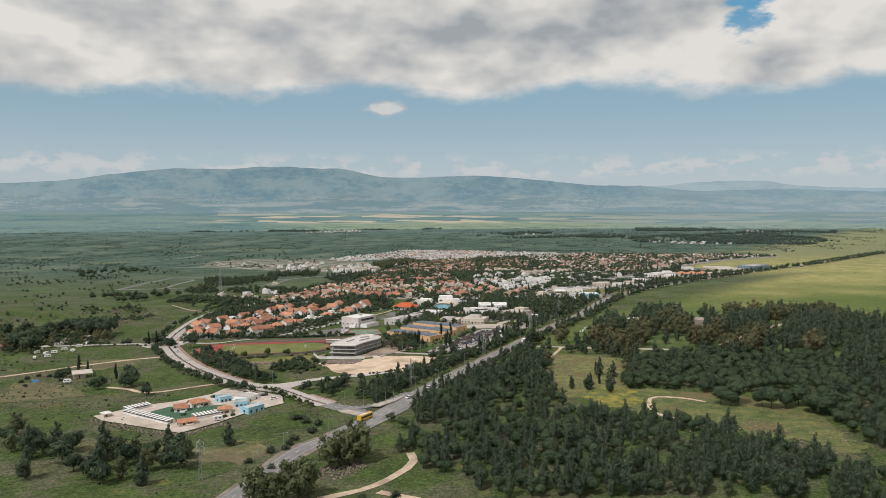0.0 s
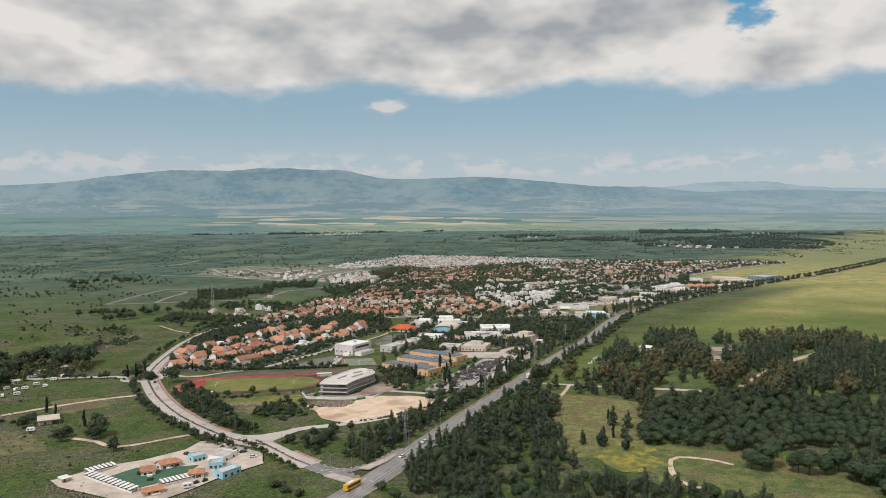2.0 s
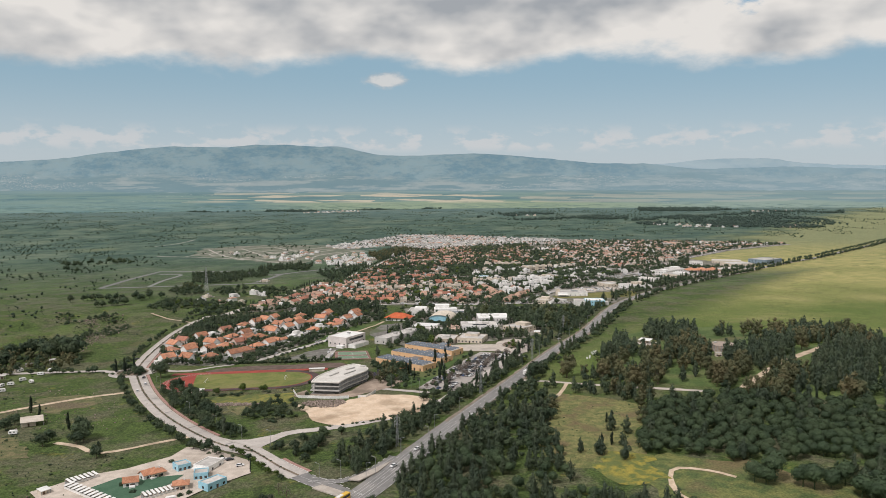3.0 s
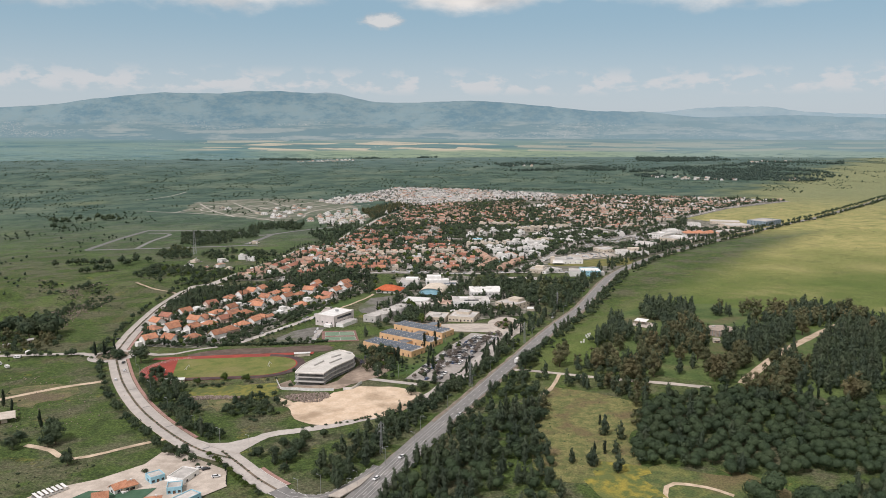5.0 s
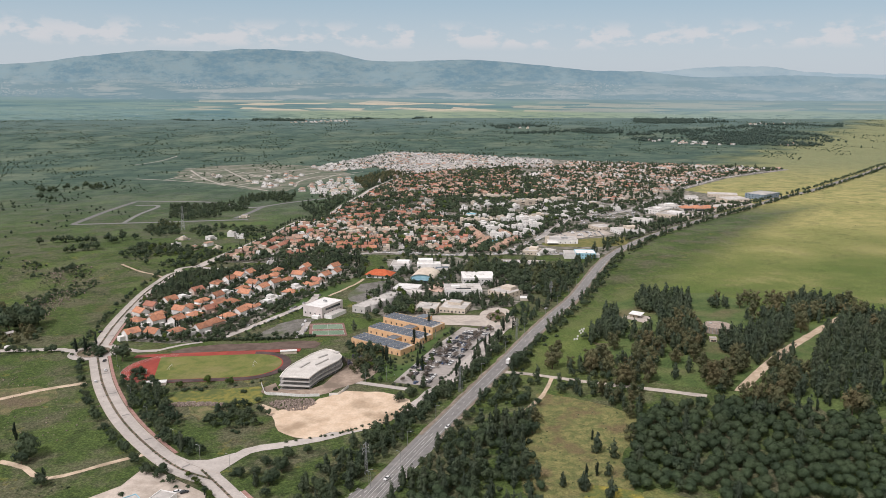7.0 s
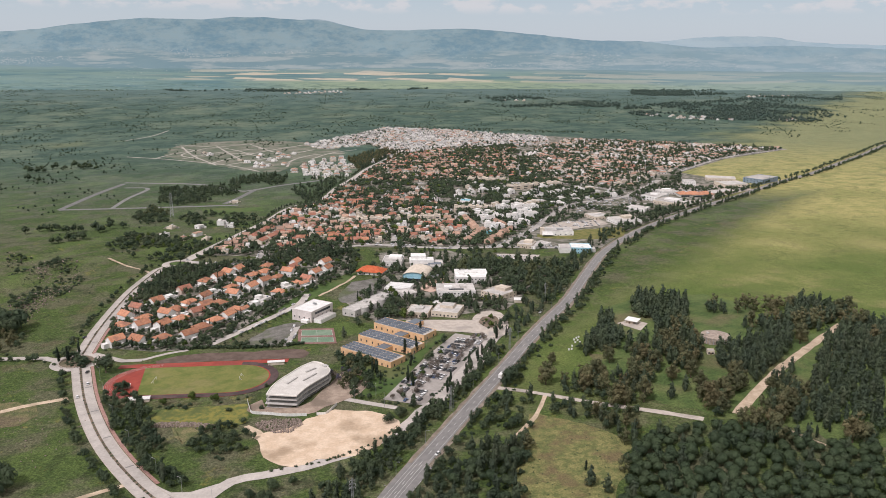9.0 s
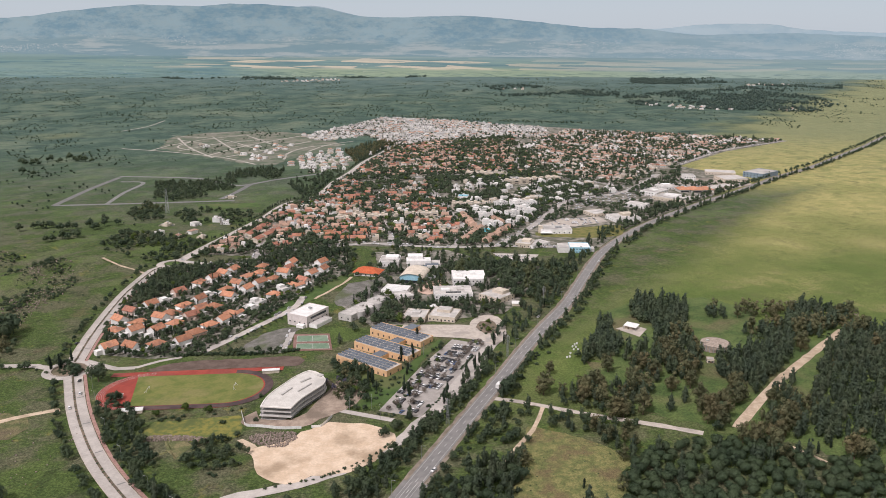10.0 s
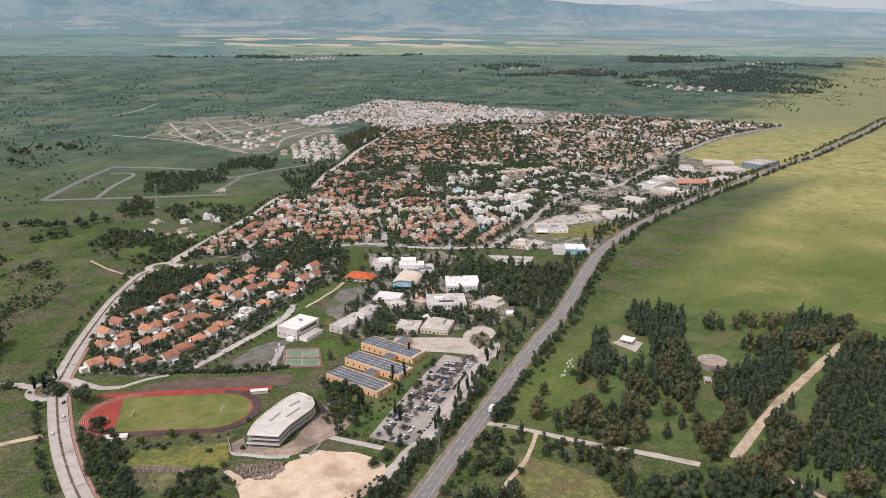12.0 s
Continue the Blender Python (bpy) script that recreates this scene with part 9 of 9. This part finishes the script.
# far woods and the scrub of the plain
FAR_WOODS = [
    ([(758, 3282), (936, 3449), (1312, 3655), (1514, 3921), (1678, 3870), (1487, 3407), (1551, 3101), (1404, 2829), (1227, 2754), (1029, 2818), (842, 2887), (718, 3017)], 0.52),
    ([(1013, 4264), (1259, 4390), (1500, 4390), (1430, 3983), (1160, 3888), (946, 3870)], 0.66),
    ([(127, 3448), (184, 3699), (423, 3846), (593, 3618), (801, 3571), (769, 3327), (626, 3281), (319, 3285)], 0.42),
    ([(-1395, 4386), (-837, 4390), (-345, 4390), (-286, 4280), (-701, 4170), (-1277, 4250)], 0.5),
    ([(-115, 4300), (8, 4390), (9, 4464), (-110, 4400)], 0.7),
    ([(1723, 3943), (1927, 3896), (1828, 3698), (1634, 3740)], 0.5),
]
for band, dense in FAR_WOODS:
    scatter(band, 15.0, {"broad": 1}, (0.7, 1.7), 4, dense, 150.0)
scatter([(-2400, 4150), (2600, 4150), (2600, 4395), (-2400, 4395)], 30.0, {"broad": 1}, (0.6, 1.2), 3, 0.34, 300.0)
scatter([(-183.3, 2690.6), (349.9, 2460.8), (573.7, 2449.7), (585.8, 2501.6), (357.0, 2512.6), (-187.8, 2747.4)], 15.0, {"broad": 1}, (0.6, 1.0), 3, 0.6, 80.0)
scatter([(-2600, 1700), (-700, 1500), (-350, 2000), (-250, 2400), (300, 2750), (1000, 2300), (1800, 2900), (2600, 4100), (-2600, 4100)], 19.0, {"broad": 1}, (0.2, 0.9), 3, 0.36, 75.0, free=3)
scatter([(-1500, 800), (-330, 800), (-360, 1300), (-700, 1700), (-1900, 1700)], 18.0, {"broad": 1}, (0.2, 0.8), 3, 0.20, 60.0, free=3)
scatter([(-700, 300), (-130, 330), (-160, 480), (-300, 640), (-330, 800), (-700, 800)], 12.0, {"bush": 1}, (0.25, 0.6), 1, 0.22, 60.0, free=3)
spots("broad", [(-825.5, 1801.9), (-810.3, 1787.3), (-801.0, 1812.9), (-782.9, 1838.5), (-747.7, 1849.0), (-726.0, 1826.0), (-720.0, 1839.3), (-704.1, 1823.9), (-758.3, 1667.1), (-791.5, 1779.1)], 1.8, 1)
scatter([(500, 1050), (1500, 1400), (2200, 2300), (1500, 2400), (900, 1750)], 45.0, {"bush": 1}, (0.10, 0.28), 3, 0.3, free=6)
along(MAIN[20:], 12.0, 10.0, ["broad"], (0.7, 1.0), 2, 4.0, 0.85)

SINGLE.sort(key=lambda row: row[2])
for row in SINGLE[:290]:
    tree(*row, group="trees by the road and fields")
for row in SINGLE[290:]:
    FOREST.setdefault((row[0], 1), []).append(row[1:])

LEVELS = {5: (430, 0.80, 0.74), 0: (210, 1.15, 0.74), 1: (105, 1.6, 0.80), 2: (30, 2.5, 0.9), 3: (7, 2.6, 1.0), 4: (12, 2.8, 0.9)}
for kind in list(TONE):
    rows = FOREST.pop((kind, 1), [])
    for row in rows:
        FOREST.setdefault((kind, 5 if row[1] < 480 else 0 if row[1] < 700 else 1), []).append(row)
WOOD_LABEL = {"umbrella": "stand of stone pines with rounded green crowns", "pine": "stand of dark green pointed pines", "broad": "many broad-leaved trees and shrubs with green crowns", "eucalypt": "group of tall eucalyptus with brownish crowns", "gum": "tall olive-green eucalyptus by the road", "cypress": "slim dark cypresses between the houses", "bush": "low rounded green bushes in rows", "fresh": "young trees with bright spring leaves", "bare": "leafless grey-brown trees of the car park", "mauve": "trees in mauve blossom beside the site"}
wood_names = {5: "woodland", 0: "woodland", 1: "woodland", 2: "town_trees", 3: "scrub", 4: "far_woods"}
for (kind, level), rows in FOREST.items():
    form = SHAPE.get(kind, kind)
    leaves, grow, core = LEVELS[level]
    parts_v, parts_t, parts_n, n = [], [], [], 0
    rows = np.array(rows)
    for variant in range(4):
        V, T, N = crown(form, int(leaves * (0.6 if form in ("cypress", "bush") else 1)), LEAF_SIZE[form] * grow, 40 + variant, core if kind != "bare" else 0, 8 if level in (0, 1, 5) else 4)
        if level in (3, 4):
            V, T, N = crown("bush", leaves, 0.6, 60 + variant, 1.0, 1)
            V = V * 2.4
        tm = Solid().tube(0.026 * FORMS[form][0], 0.016 * FORMS[form][0], -0.5, 0.5 * FORMS[form][0], 5, caps=False)
        if level in (0, 1, 5) and form != "bush":
            tv, tt = np.array(tm.v), np.array([(f[0], f[1], f[2]) for f in tm.f] + [(f[0], f[2], f[3]) for f in tm.f])
            T = np.concatenate([T, tt + len(V)])
            V = np.concatenate([V, tv])
            N = np.concatenate([N, tv * np.array([1.0, 1.0, 0.0]) / np.maximum(np.hypot(tv[:, 0], tv[:, 1]), 0.01)[:, None]])
        sel = rows[variant::4]
        if not len(sel):
            continue
        a, s = np.radians(sel[:, 3]), sel[:, 2]
        c, d = np.cos(a), np.sin(a)
        z = H(sel[:, 0], sel[:, 1])
        stretch_z = 0.88 + 0.24 * ((sel[:, 3] * 13.7) % 1)
        W = np.empty((len(sel), len(V), 3))
        W[:, :, 0] = sel[:, 0, None] + s[:, None] * (c[:, None] * V[:, 0] - d[:, None] * V[:, 1])
        W[:, :, 1] = sel[:, 1, None] + s[:, None] * (d[:, None] * V[:, 0] + c[:, None] * V[:, 1])
        W[:, :, 2] = z[:, None] + s[:, None] * V[:, 2] * stretch_z[:, None]
        R = np.empty((len(sel), len(V), 3))
        R[:, :, 0] = c[:, None] * N[:, 0] - d[:, None] * N[:, 1]
        R[:, :, 1] = d[:, None] * N[:, 0] + c[:, None] * N[:, 1]
        R[:, :, 2] = N[:, 2]
        parts_n.append(R.reshape(-1, 3))
        parts_v.append(W.reshape(-1, 3))
        parts_t.append((T[None] + (np.arange(len(sel)) * len(V))[:, None, None]).reshape(-1, 3) + n)
        n += len(sel) * len(V)
    wood = new(wood_names[level], tri_mesh(wood_names[level], np.concatenate(parts_v), np.concatenate(parts_t), TONE[kind] if level not in (3, 4) else LEAF_FAR_HAZED if level == 4 else LEAF_SCRUB, np.concatenate(parts_n)))
    tagged(wood, WOOD_LABEL[kind], "trees", "", "stuff")


# ---- vehicles ----
CAR_PAINT = [surface("car_paint_" + n, [c, c], 1.0, 0.3, 0.0, vary=0.05, spec=0.5) for n, c in (("white", (0.75, 0.75, 0.74)), ("silver", (0.42, 0.43, 0.44)), ("grey", (0.14, 0.145, 0.15)), ("black", (0.03, 0.03, 0.032)), ("blue", (0.05, 0.10, 0.22)), ("red", (0.28, 0.03, 0.03)))]
CAR_WORD = ["white", "silver", "grey", "black", "blue", "red"]
CAR_MODEL = {}


def car_meshes(c):
    if c not in CAR_MODEL:
        body = Solid()
        side = [(-2.15, 0.35), (2.15, 0.35), (2.2, 0.75), (1.2, 0.92), (-1.75, 0.98), (-2.2, 0.85)]
        n = len(side)
        body.add([(x, s * 0.88, z) for s in (-1, 1) for x, z in side], [tuple(range(n)), tuple(range(2 * n - 1, n - 1, -1))] + [(i, n + i, n + (i + 1) % n, (i + 1) % n) for i in range(n)])
        cabin = Solid()
        lo, hi = [(1.15, 0.9), (-1.85, 0.95)], [(0.35, 1.42), (-1.35, 1.42)]
        cabin.add([(x, s * 0.82, z) for s in (-1, 1) for x, z in lo] + [(x, s * 0.66, z) for s in (-1, 1) for x, z in hi], [(0, 2, 6, 4), (1, 5, 7, 3), (0, 4, 5, 1), (2, 3, 7, 6), (4, 6, 7, 5), (0, 1, 3, 2)])
        top = Solid().box(1.66, 1.26, 1.42, 1.47, -0.5, 0)
        wheel = Solid().tube(0.33, 0.33, -0.11, 0.11, 10, m=pose(0, 0, 0, 90, 0, 0))
        CAR_MODEL[c] = (body.mesh("car"), cabin.mesh("cabin"), top.mesh("car_roof"), wheel.mesh("wheel"))
        for me, ma in zip(CAR_MODEL[c], (CAR_PAINT[c], WINDOW, CAR_PAINT[c], TYRE)):
            me.materials.append(ma)
    return CAR_MODEL[c]


def car(x, y, turn, c, dz=0.26, group="parked cars", where="parked on the pale car park"):
    bm_, cm_, tm_, wm_ = car_meshes(c)
    root = new("car", bm_)
    root.matrix_basis = pose(x, y, float(H(x, y)) + dz, 0, 0, turn)
    tagged(root, CAR_WORD[c] + " car " + where, "car", group)
    part("cabin", cm_, WINDOW, root, "dark glass cabin")
    part("car_roof", tm_, CAR_PAINT[c], root)
    for wx in (-1.35, 1.35):
        for wy in (-0.8, 0.8):
            part("wheel", wm_, TYRE, root).matrix_basis = pose(wx, wy, 0.33)


PARK_ROWS = [[(53.5, 747.9), (65.2, 743.7)], [(38.7, 738.3), (60.1, 730.6)], [(33.3, 726.5), (54.2, 716.0)], [(23.5, 716.3), (43.0, 705.4)], [(22.7, 698.5), (41.6, 688.2)], [(12.7, 688.4), (37.4, 675.5)], [(9.6, 672.4), (30.2, 662.8)], [(0.4, 659.9), (14.6, 651.2)], [(-1.1, 643.1), (16.4, 635.3)], [(3.1, 629.0), (12.7, 623.5)]]
for (ax, ay), (bx_, by) in PARK_ROWS:
    turn, length = place_dir((ax, ay), (bx_, by)), math.hypot(bx_ - ax, by - ay)
    nx_, ny_ = -math.sin(radians(turn)) * 2.5, math.cos(radians(turn)) * 2.5
    for i in range(int(length / 2.7) * 2):
        if rng.random() < (0.86 if length > 20 else 0.6):
            f, sd = (i // 2) * 2.7 / length, 1 if i % 2 else -1
            car(ax + (bx_ - ax) * f + nx_ * sd, ay + (by - ay) * f + ny_ * sd, turn + 90 + rng.choice((0, 180)) + rng.uniform(-2, 2), rng.choice((0, 0, 0, 0, 1, 1, 2, 2, 3, 3, 3, 4)))
for (ax, ay), (bx_, by) in ([(93.3, 1012.8), (134.2, 1005.6)], [(99.5, 997.7), (128.2, 991.6)]):
    turn, length = place_dir((ax, ay), (bx_, by)), math.hypot(bx_ - ax, by - ay)
    for i in range(int(length / 3.2)):
        f = i * 3.2 / length
        car(ax + (bx_ - ax) * f, ay + (by - ay) * f, turn + 90, rng.choice((0, 0, 0, 1, 2)), where="parked behind the trees")
for (x, y), turn, c in zip([(-233.6, 689.9), (-221.3, 644.9), (-224.0, 667.9), (-268.3, 766.2), (113.8, 804.6), (202.3, 980.4), (-39.5, 661.5), (-37.2, 665.3), (-169.0, 756.7), (-165.4, 756.5)], (95, 110, 110, 75, 62, 62, 40, 40, 20, 20), (3, 0, 0, 3, 0, 0, 0, 0, 0, 0)):
    car(x, y, turn, c, 0.3, "cars on the roads", "on the pale road")
for (x, y), turn, c in zip([(-112.8, 482.7), (-109.2, 482.2), (-101.3, 472.8)], (30, 30, 20), (0, 3, 0)):
    car(x, y, turn, c, 0.5, "parked cars", "parked in the compound")


def truck(x, y, turn):
    root = thing("box_truck", x, y, turn, "white box truck driving on the highway", "truck", z=float(H(x, y)) + 0.3)
    part("cargo_box", Solid().box(6.0, 2.4, 0.9, 3.6, -1.2, 0), METALROOF, root)
    part("cab", Solid().box(1.9, 2.2, 0.5, 2.6, 2.9, 0, taper=0.94), CAR_PAINT[0], root)
    part("windscreen", Solid().box(0.08, 1.9, 1.5, 2.4, 3.86, 0), WINDOW, root)
    part("chassis", Solid().box(8.0, 1.0, 0.5, 0.9, -0.2, 0), TYRE, root)
    for wx in (-3.0, 2.8):
        for wy in (-1.05, 1.05):
            part("wheel", Solid().tube(0.48, 0.48, -0.15, 0.15, 12, m=pose(wx, wy, 0.48, 90, 0, 0)), TYRE, root)


# small parked cars along the town's streets
lots = Solid()
for pts, wide in STREETS[8:]:
    for off in (-wide / 2 - 0.2, wide / 2 + 0.2):
        line = side_line(smooth(pts, 5.5), off)
        for a, b in zip(line, line[1:]):
            if rng.random() < 0.28:
                m = pose(a.x, a.y, float(H(a.x, a.y)) + 0.25, 0, 0, math.degrees(math.atan2(b.y - a.y, b.x - a.x)))
                lots.box(4.2, 1.75, 0.25, 0.95, 0, 0, m).box(2.3, 1.6, 0.95, 1.45, -0.2, 0, m, 0.85)
for poly in ([(326.4, 1318.9), (380.9, 1428.6), (422.9, 1416.5), (461.3, 1370.1), (552.0, 1445.4), (546.5, 1505.6), (473.4, 1460.0), (423.1, 1513.7)], [(164.2, 1163.8), (195.3, 1200.5), (249.8, 1209.0), (254.6, 1177.7), (205.9, 1152.1)], [(227.4, 1326.4), (315.3, 1380.4), (388.0, 1490.6), (400.0, 1465.0), (318.2, 1319.5), (223.4, 1253.9)], [(98.1, 1059.3), (148.1, 1150.7), (160.5, 1135.9), (116.9, 1050.9)]):
    xs_, ys_ = [q[0] for q in poly], [q[1] for q in poly]
    gy0 = min(ys_)
    while gy0 < max(ys_):
        gx0 = min(xs_)
        while gx0 < max(xs_):
            if inside(gx0, gy0, poly) and rng.random() < 0.34 and is_free(gx0, gy0, 4.0, 0.0):
                lots.box(1.75, 4.2, 0.25, 0.95, 0, 0, pose(gx0, gy0, float(H(gx0, gy0)) + 0.3, 0, 0, 20)).box(1.6, 2.3, 0.95, 1.45, 0, -0.2, pose(gx0, gy0, float(H(gx0, gy0)) + 0.3, 0, 0, 20), 0.85)
            gx0 += 3.0
        gy0 += 9.0
lots.add(yard_cars.v, yard_cars.f)
tagged(part("street_cars", lots, islands(surface("mixed_car_paint", [(0.38, 0.38, 0.38), (0.38, 0.38, 0.38)], 1.0, 0.35, vary=0.85, spec=0.5))), "small cars parked along the town streets", "cars", "", "stuff")

for (x, y), c in zip([(-20.4, 466.1), (-9.1, 491.1), (22.5, 552.5)], (0, 0, 0)):
    car(x, y, 235, c, 0.3, "cars on the roads", "driving on the highway")
(tx, ty), = [(67.9, 660.7)]
truck(tx, ty, 66)

def bus(x, y, turn):
    root = thing("bus", x, y, turn, "yellow single-deck bus on the highway junction", "bus", z=float(H(x, y)) + 0.35)
    part("body", Solid().box(11.5, 2.5, 0.4, 3.1), YELLOW, root)
    part("roof_unit", Solid().box(4.0, 1.8, 3.1, 3.4, -1.0, 0), METALROOF, root)
    for sgn in (-1, 1):
        part("window_band", Solid().box(10.4, 0.06, 1.5, 2.6, 0, sgn * 1.27), WINDOW, root)
    part("windscreen", Solid().box(0.06, 2.2, 1.2, 2.8, 5.77, 0), WINDOW, root)
    for wx in (-3.6, 3.8):
        for wy in (-1.1, 1.1):
            part("wheel", Solid().tube(0.5, 0.5, -0.16, 0.16, 12, m=pose(wx, wy, 0.45, 90, 0, 0)), TYRE, root)


(tx, ty), = [(-42.0, 423.8)]
bus(tx, ty, 62)

# ---- street lamps, rocks, small things ----
def street_lamp(x, y, turn):
    root = thing("street_lamp", x, y, turn, "grey steel street lamp beside the road", "street lamp", "street lamps")
    part("pole", Solid().tube(0.11, 0.07, 0, 9.0, 6), GREYMETAL, root)
    arm = part("arm", Solid().beam((0, 0, 8.9), (1.8, 0, 9.3), 0.05), GREYMETAL, root)
    part("lamp_head", Solid().box(0.8, 0.3, 9.2, 9.4, 2.0, 0), GREYMETAL, arm)


for x, y in [(-56.1, 449.8), (-45.9, 453.5), (-28.8, 456.6), (-16.9, 482.7), (-2.9, 503.8)]:
    street_lamp(x, y, 155)
lamp_line = smooth(MAIN[3:14], 30.0)
for i, q in enumerate(side_line(lamp_line, 6.6)):
    street_lamp(q.x, q.y, -25)
for q in side_line(smooth(AVENUE, 28.0), -12.0):
    street_lamp(q.x, q.y, 160)
for x, y in [(40.9, 662.0), (15.0, 724.7), (-18.2, 633.8), (-32.4, 631.0), (-11.6, 618.0), (5.2, 696.9)]:
    street_lamp(x, y, 100)


def rubble(name, poly, n, size, label):
    r = np.random.RandomState(len(name) + n)
    a = np.array(poly)
    p = r.uniform(a.min(0), a.max(0), (n * 6, 2))
    p = p[in_poly(p, poly)][:n]
    V, T = [], []
    for i, q in enumerate(p):
        s = size * r.uniform(0.5, 1.3)
        rot = np.array(Euler(r.uniform(0, 6, 3)).to_matrix())
        V.append((ICO_V * r.uniform(0.6, 1.1, (len(ICO_V), 1)) * s * np.array([1, 0.8, 0.65])) @ rot + np.array([q[0], q[1], H(q[0], q[1]) + 0.25 * s + 0.1]))
        T.append(ICO_T + i * len(ICO_V))
    ob = new(name, tri_mesh(name, np.concatenate(V), np.concatenate(T), ROCKS))
    tagged(ob, label, "rocks", "", "stuff")


rubble("rock_heap", [(-160.1, 598.1), (-152.5, 603.3), (-131.7, 602.2), (-113.3, 597.5), (-113.3, 591.4), (-129.7, 595.9), (-149.8, 595.7)], 420, 0.9, "long heap of brown basalt boulders")
rubble("rock_heap", [(-91.4, 597.6), (-84.2, 603.5), (-63.7, 603.7), (-60.5, 594.8), (-66.9, 584.3), (-76.9, 584.8), (-86.3, 590.0)], 520, 0.9, "heap of dark excavated rubble")
rubble("field_stones", [(-420, 520), (-200, 540), (-190, 620), (-260, 660), (-420, 660)], 260, 0.7, "scattered basalt field stones in grass")
rubble("field_stones", [(105.9, 403.2), (151.3, 408.7), (193.5, 376.3), (188.9, 342.9), (156.7, 353.9)], 200, 0.6, "scattered grey stones in a clearing")
rubble("field_stones", [(293.0, 822.5), (349.4, 837.4), (389.7, 797.8), (391.4, 759.4), (384.4, 753.4), (344.3, 825.9)], 260, 0.8, "line of stones along the wood's edge")
rubble("gully_stones", [(-452.9, 1029.8), (-408.8, 990.6), (-360.8, 938.4), (-338.3, 866.7), (-338.7, 826.2), (-334.5, 798.9), (-370.5, 869.0), (-377.5, 914.9)], 320, 0.9, "dark basalt boulders along a grassy gully")
rubble("gully_stones", [(-490.8, 1072.0), (-455.8, 1060.0), (-426.5, 1048.5), (-376.6, 1009.9), (-343.4, 938.1), (-335.6, 887.9), (-344.0, 864.1), (-342.5, 830.0), (-359.4, 820.5), (-405.4, 908.6), (-382.0, 926.9), (-378.6, 955.2), (-424.9, 997.3), (-444.3, 983.0)], 420, 1.0, "dark basalt boulders among scrub on a slope")
rubble("pad_stones", [(-197.8, 441.7), (-161.1, 420.2), (-136.3, 407.2), (-117.7, 427.1), (-116.0, 422.8), (-134.1, 400.5), (-160.0, 413.2), (-194.3, 433.8)], 380, 0.6, "loose stones along the edge of the pad")
rubble("site_debris", [(-61.4, 349.6), (-42.4, 359.6), (-33.6, 348.6), (-44.1, 333.0), (-53.9, 333.9)], 260, 0.6, "scattered rubble beside the trees")


# small white beehives, built as lidded cylinders
def hive(x, y):
    root = thing("storage_tank", x, y, 0, "small white beehive standing in grass", "tank", "white tanks")
    part("shell", Solid().tube(0.7, 0.7, 0, 1.2, 12), METALROOF, root)
    part("lid", Solid().tube(0.4, 0.25, 1.2, 1.4, 10), GREYMETAL, root)


for x, y in [(130.8, 731.0), (133.2, 735.0), (135.3, 737.0), (134.0, 724.3), (130.6, 724.7), (125.2, 710.1), (126.8, 716.9), (123.0, 709.3), (133.2, 729.7)]:
    hive(x, y)


def container_roof(a, b, depth, label, name):
    x, y, turn, w = front(a, b)
    root = thing(name, x, y, turn, label, "stand")
    part("wall", Solid().box(w, depth, 0, 2.4, w / 2, depth / 2), CREAM, root)
    part("roof", Solid().box(w + 0.6, depth + 0.6, 2.4, 2.6, w / 2, depth / 2), METALROOF, root)


container_roof(*[(-184.5, 632.9), (-169.6, 635.6)], 5.0, "long white-roofed store beside the track", "store")
container_roof(*[(-102.5, 695.3), (-90.7, 697.3)], 3.5, "white covered players' stand at the track", "players_stand")
container_roof(*[(-195.8, 657.8), (-191.0, 659.0)], 3.0, "pale green store box on the red bend", "store_box")
container_roof(*[(16.8, 832.7), (27.3, 833.4)], 8.0, "white sheet-roofed pavilion beside trees", "pavilion")
container_roof(*[(94.2, 837.1), (106.2, 836.2)], 8.0, "white sheet-roofed pavilion beside the road belt", "pavilion")
pool = patch("swimming_pool", [(81.9, 1147.5), (95.1, 1152.0), (96.6, 1132.6), (83.6, 1128.2)], 0.4, POOL, "turquoise swimming pool between terraces", category="pool")
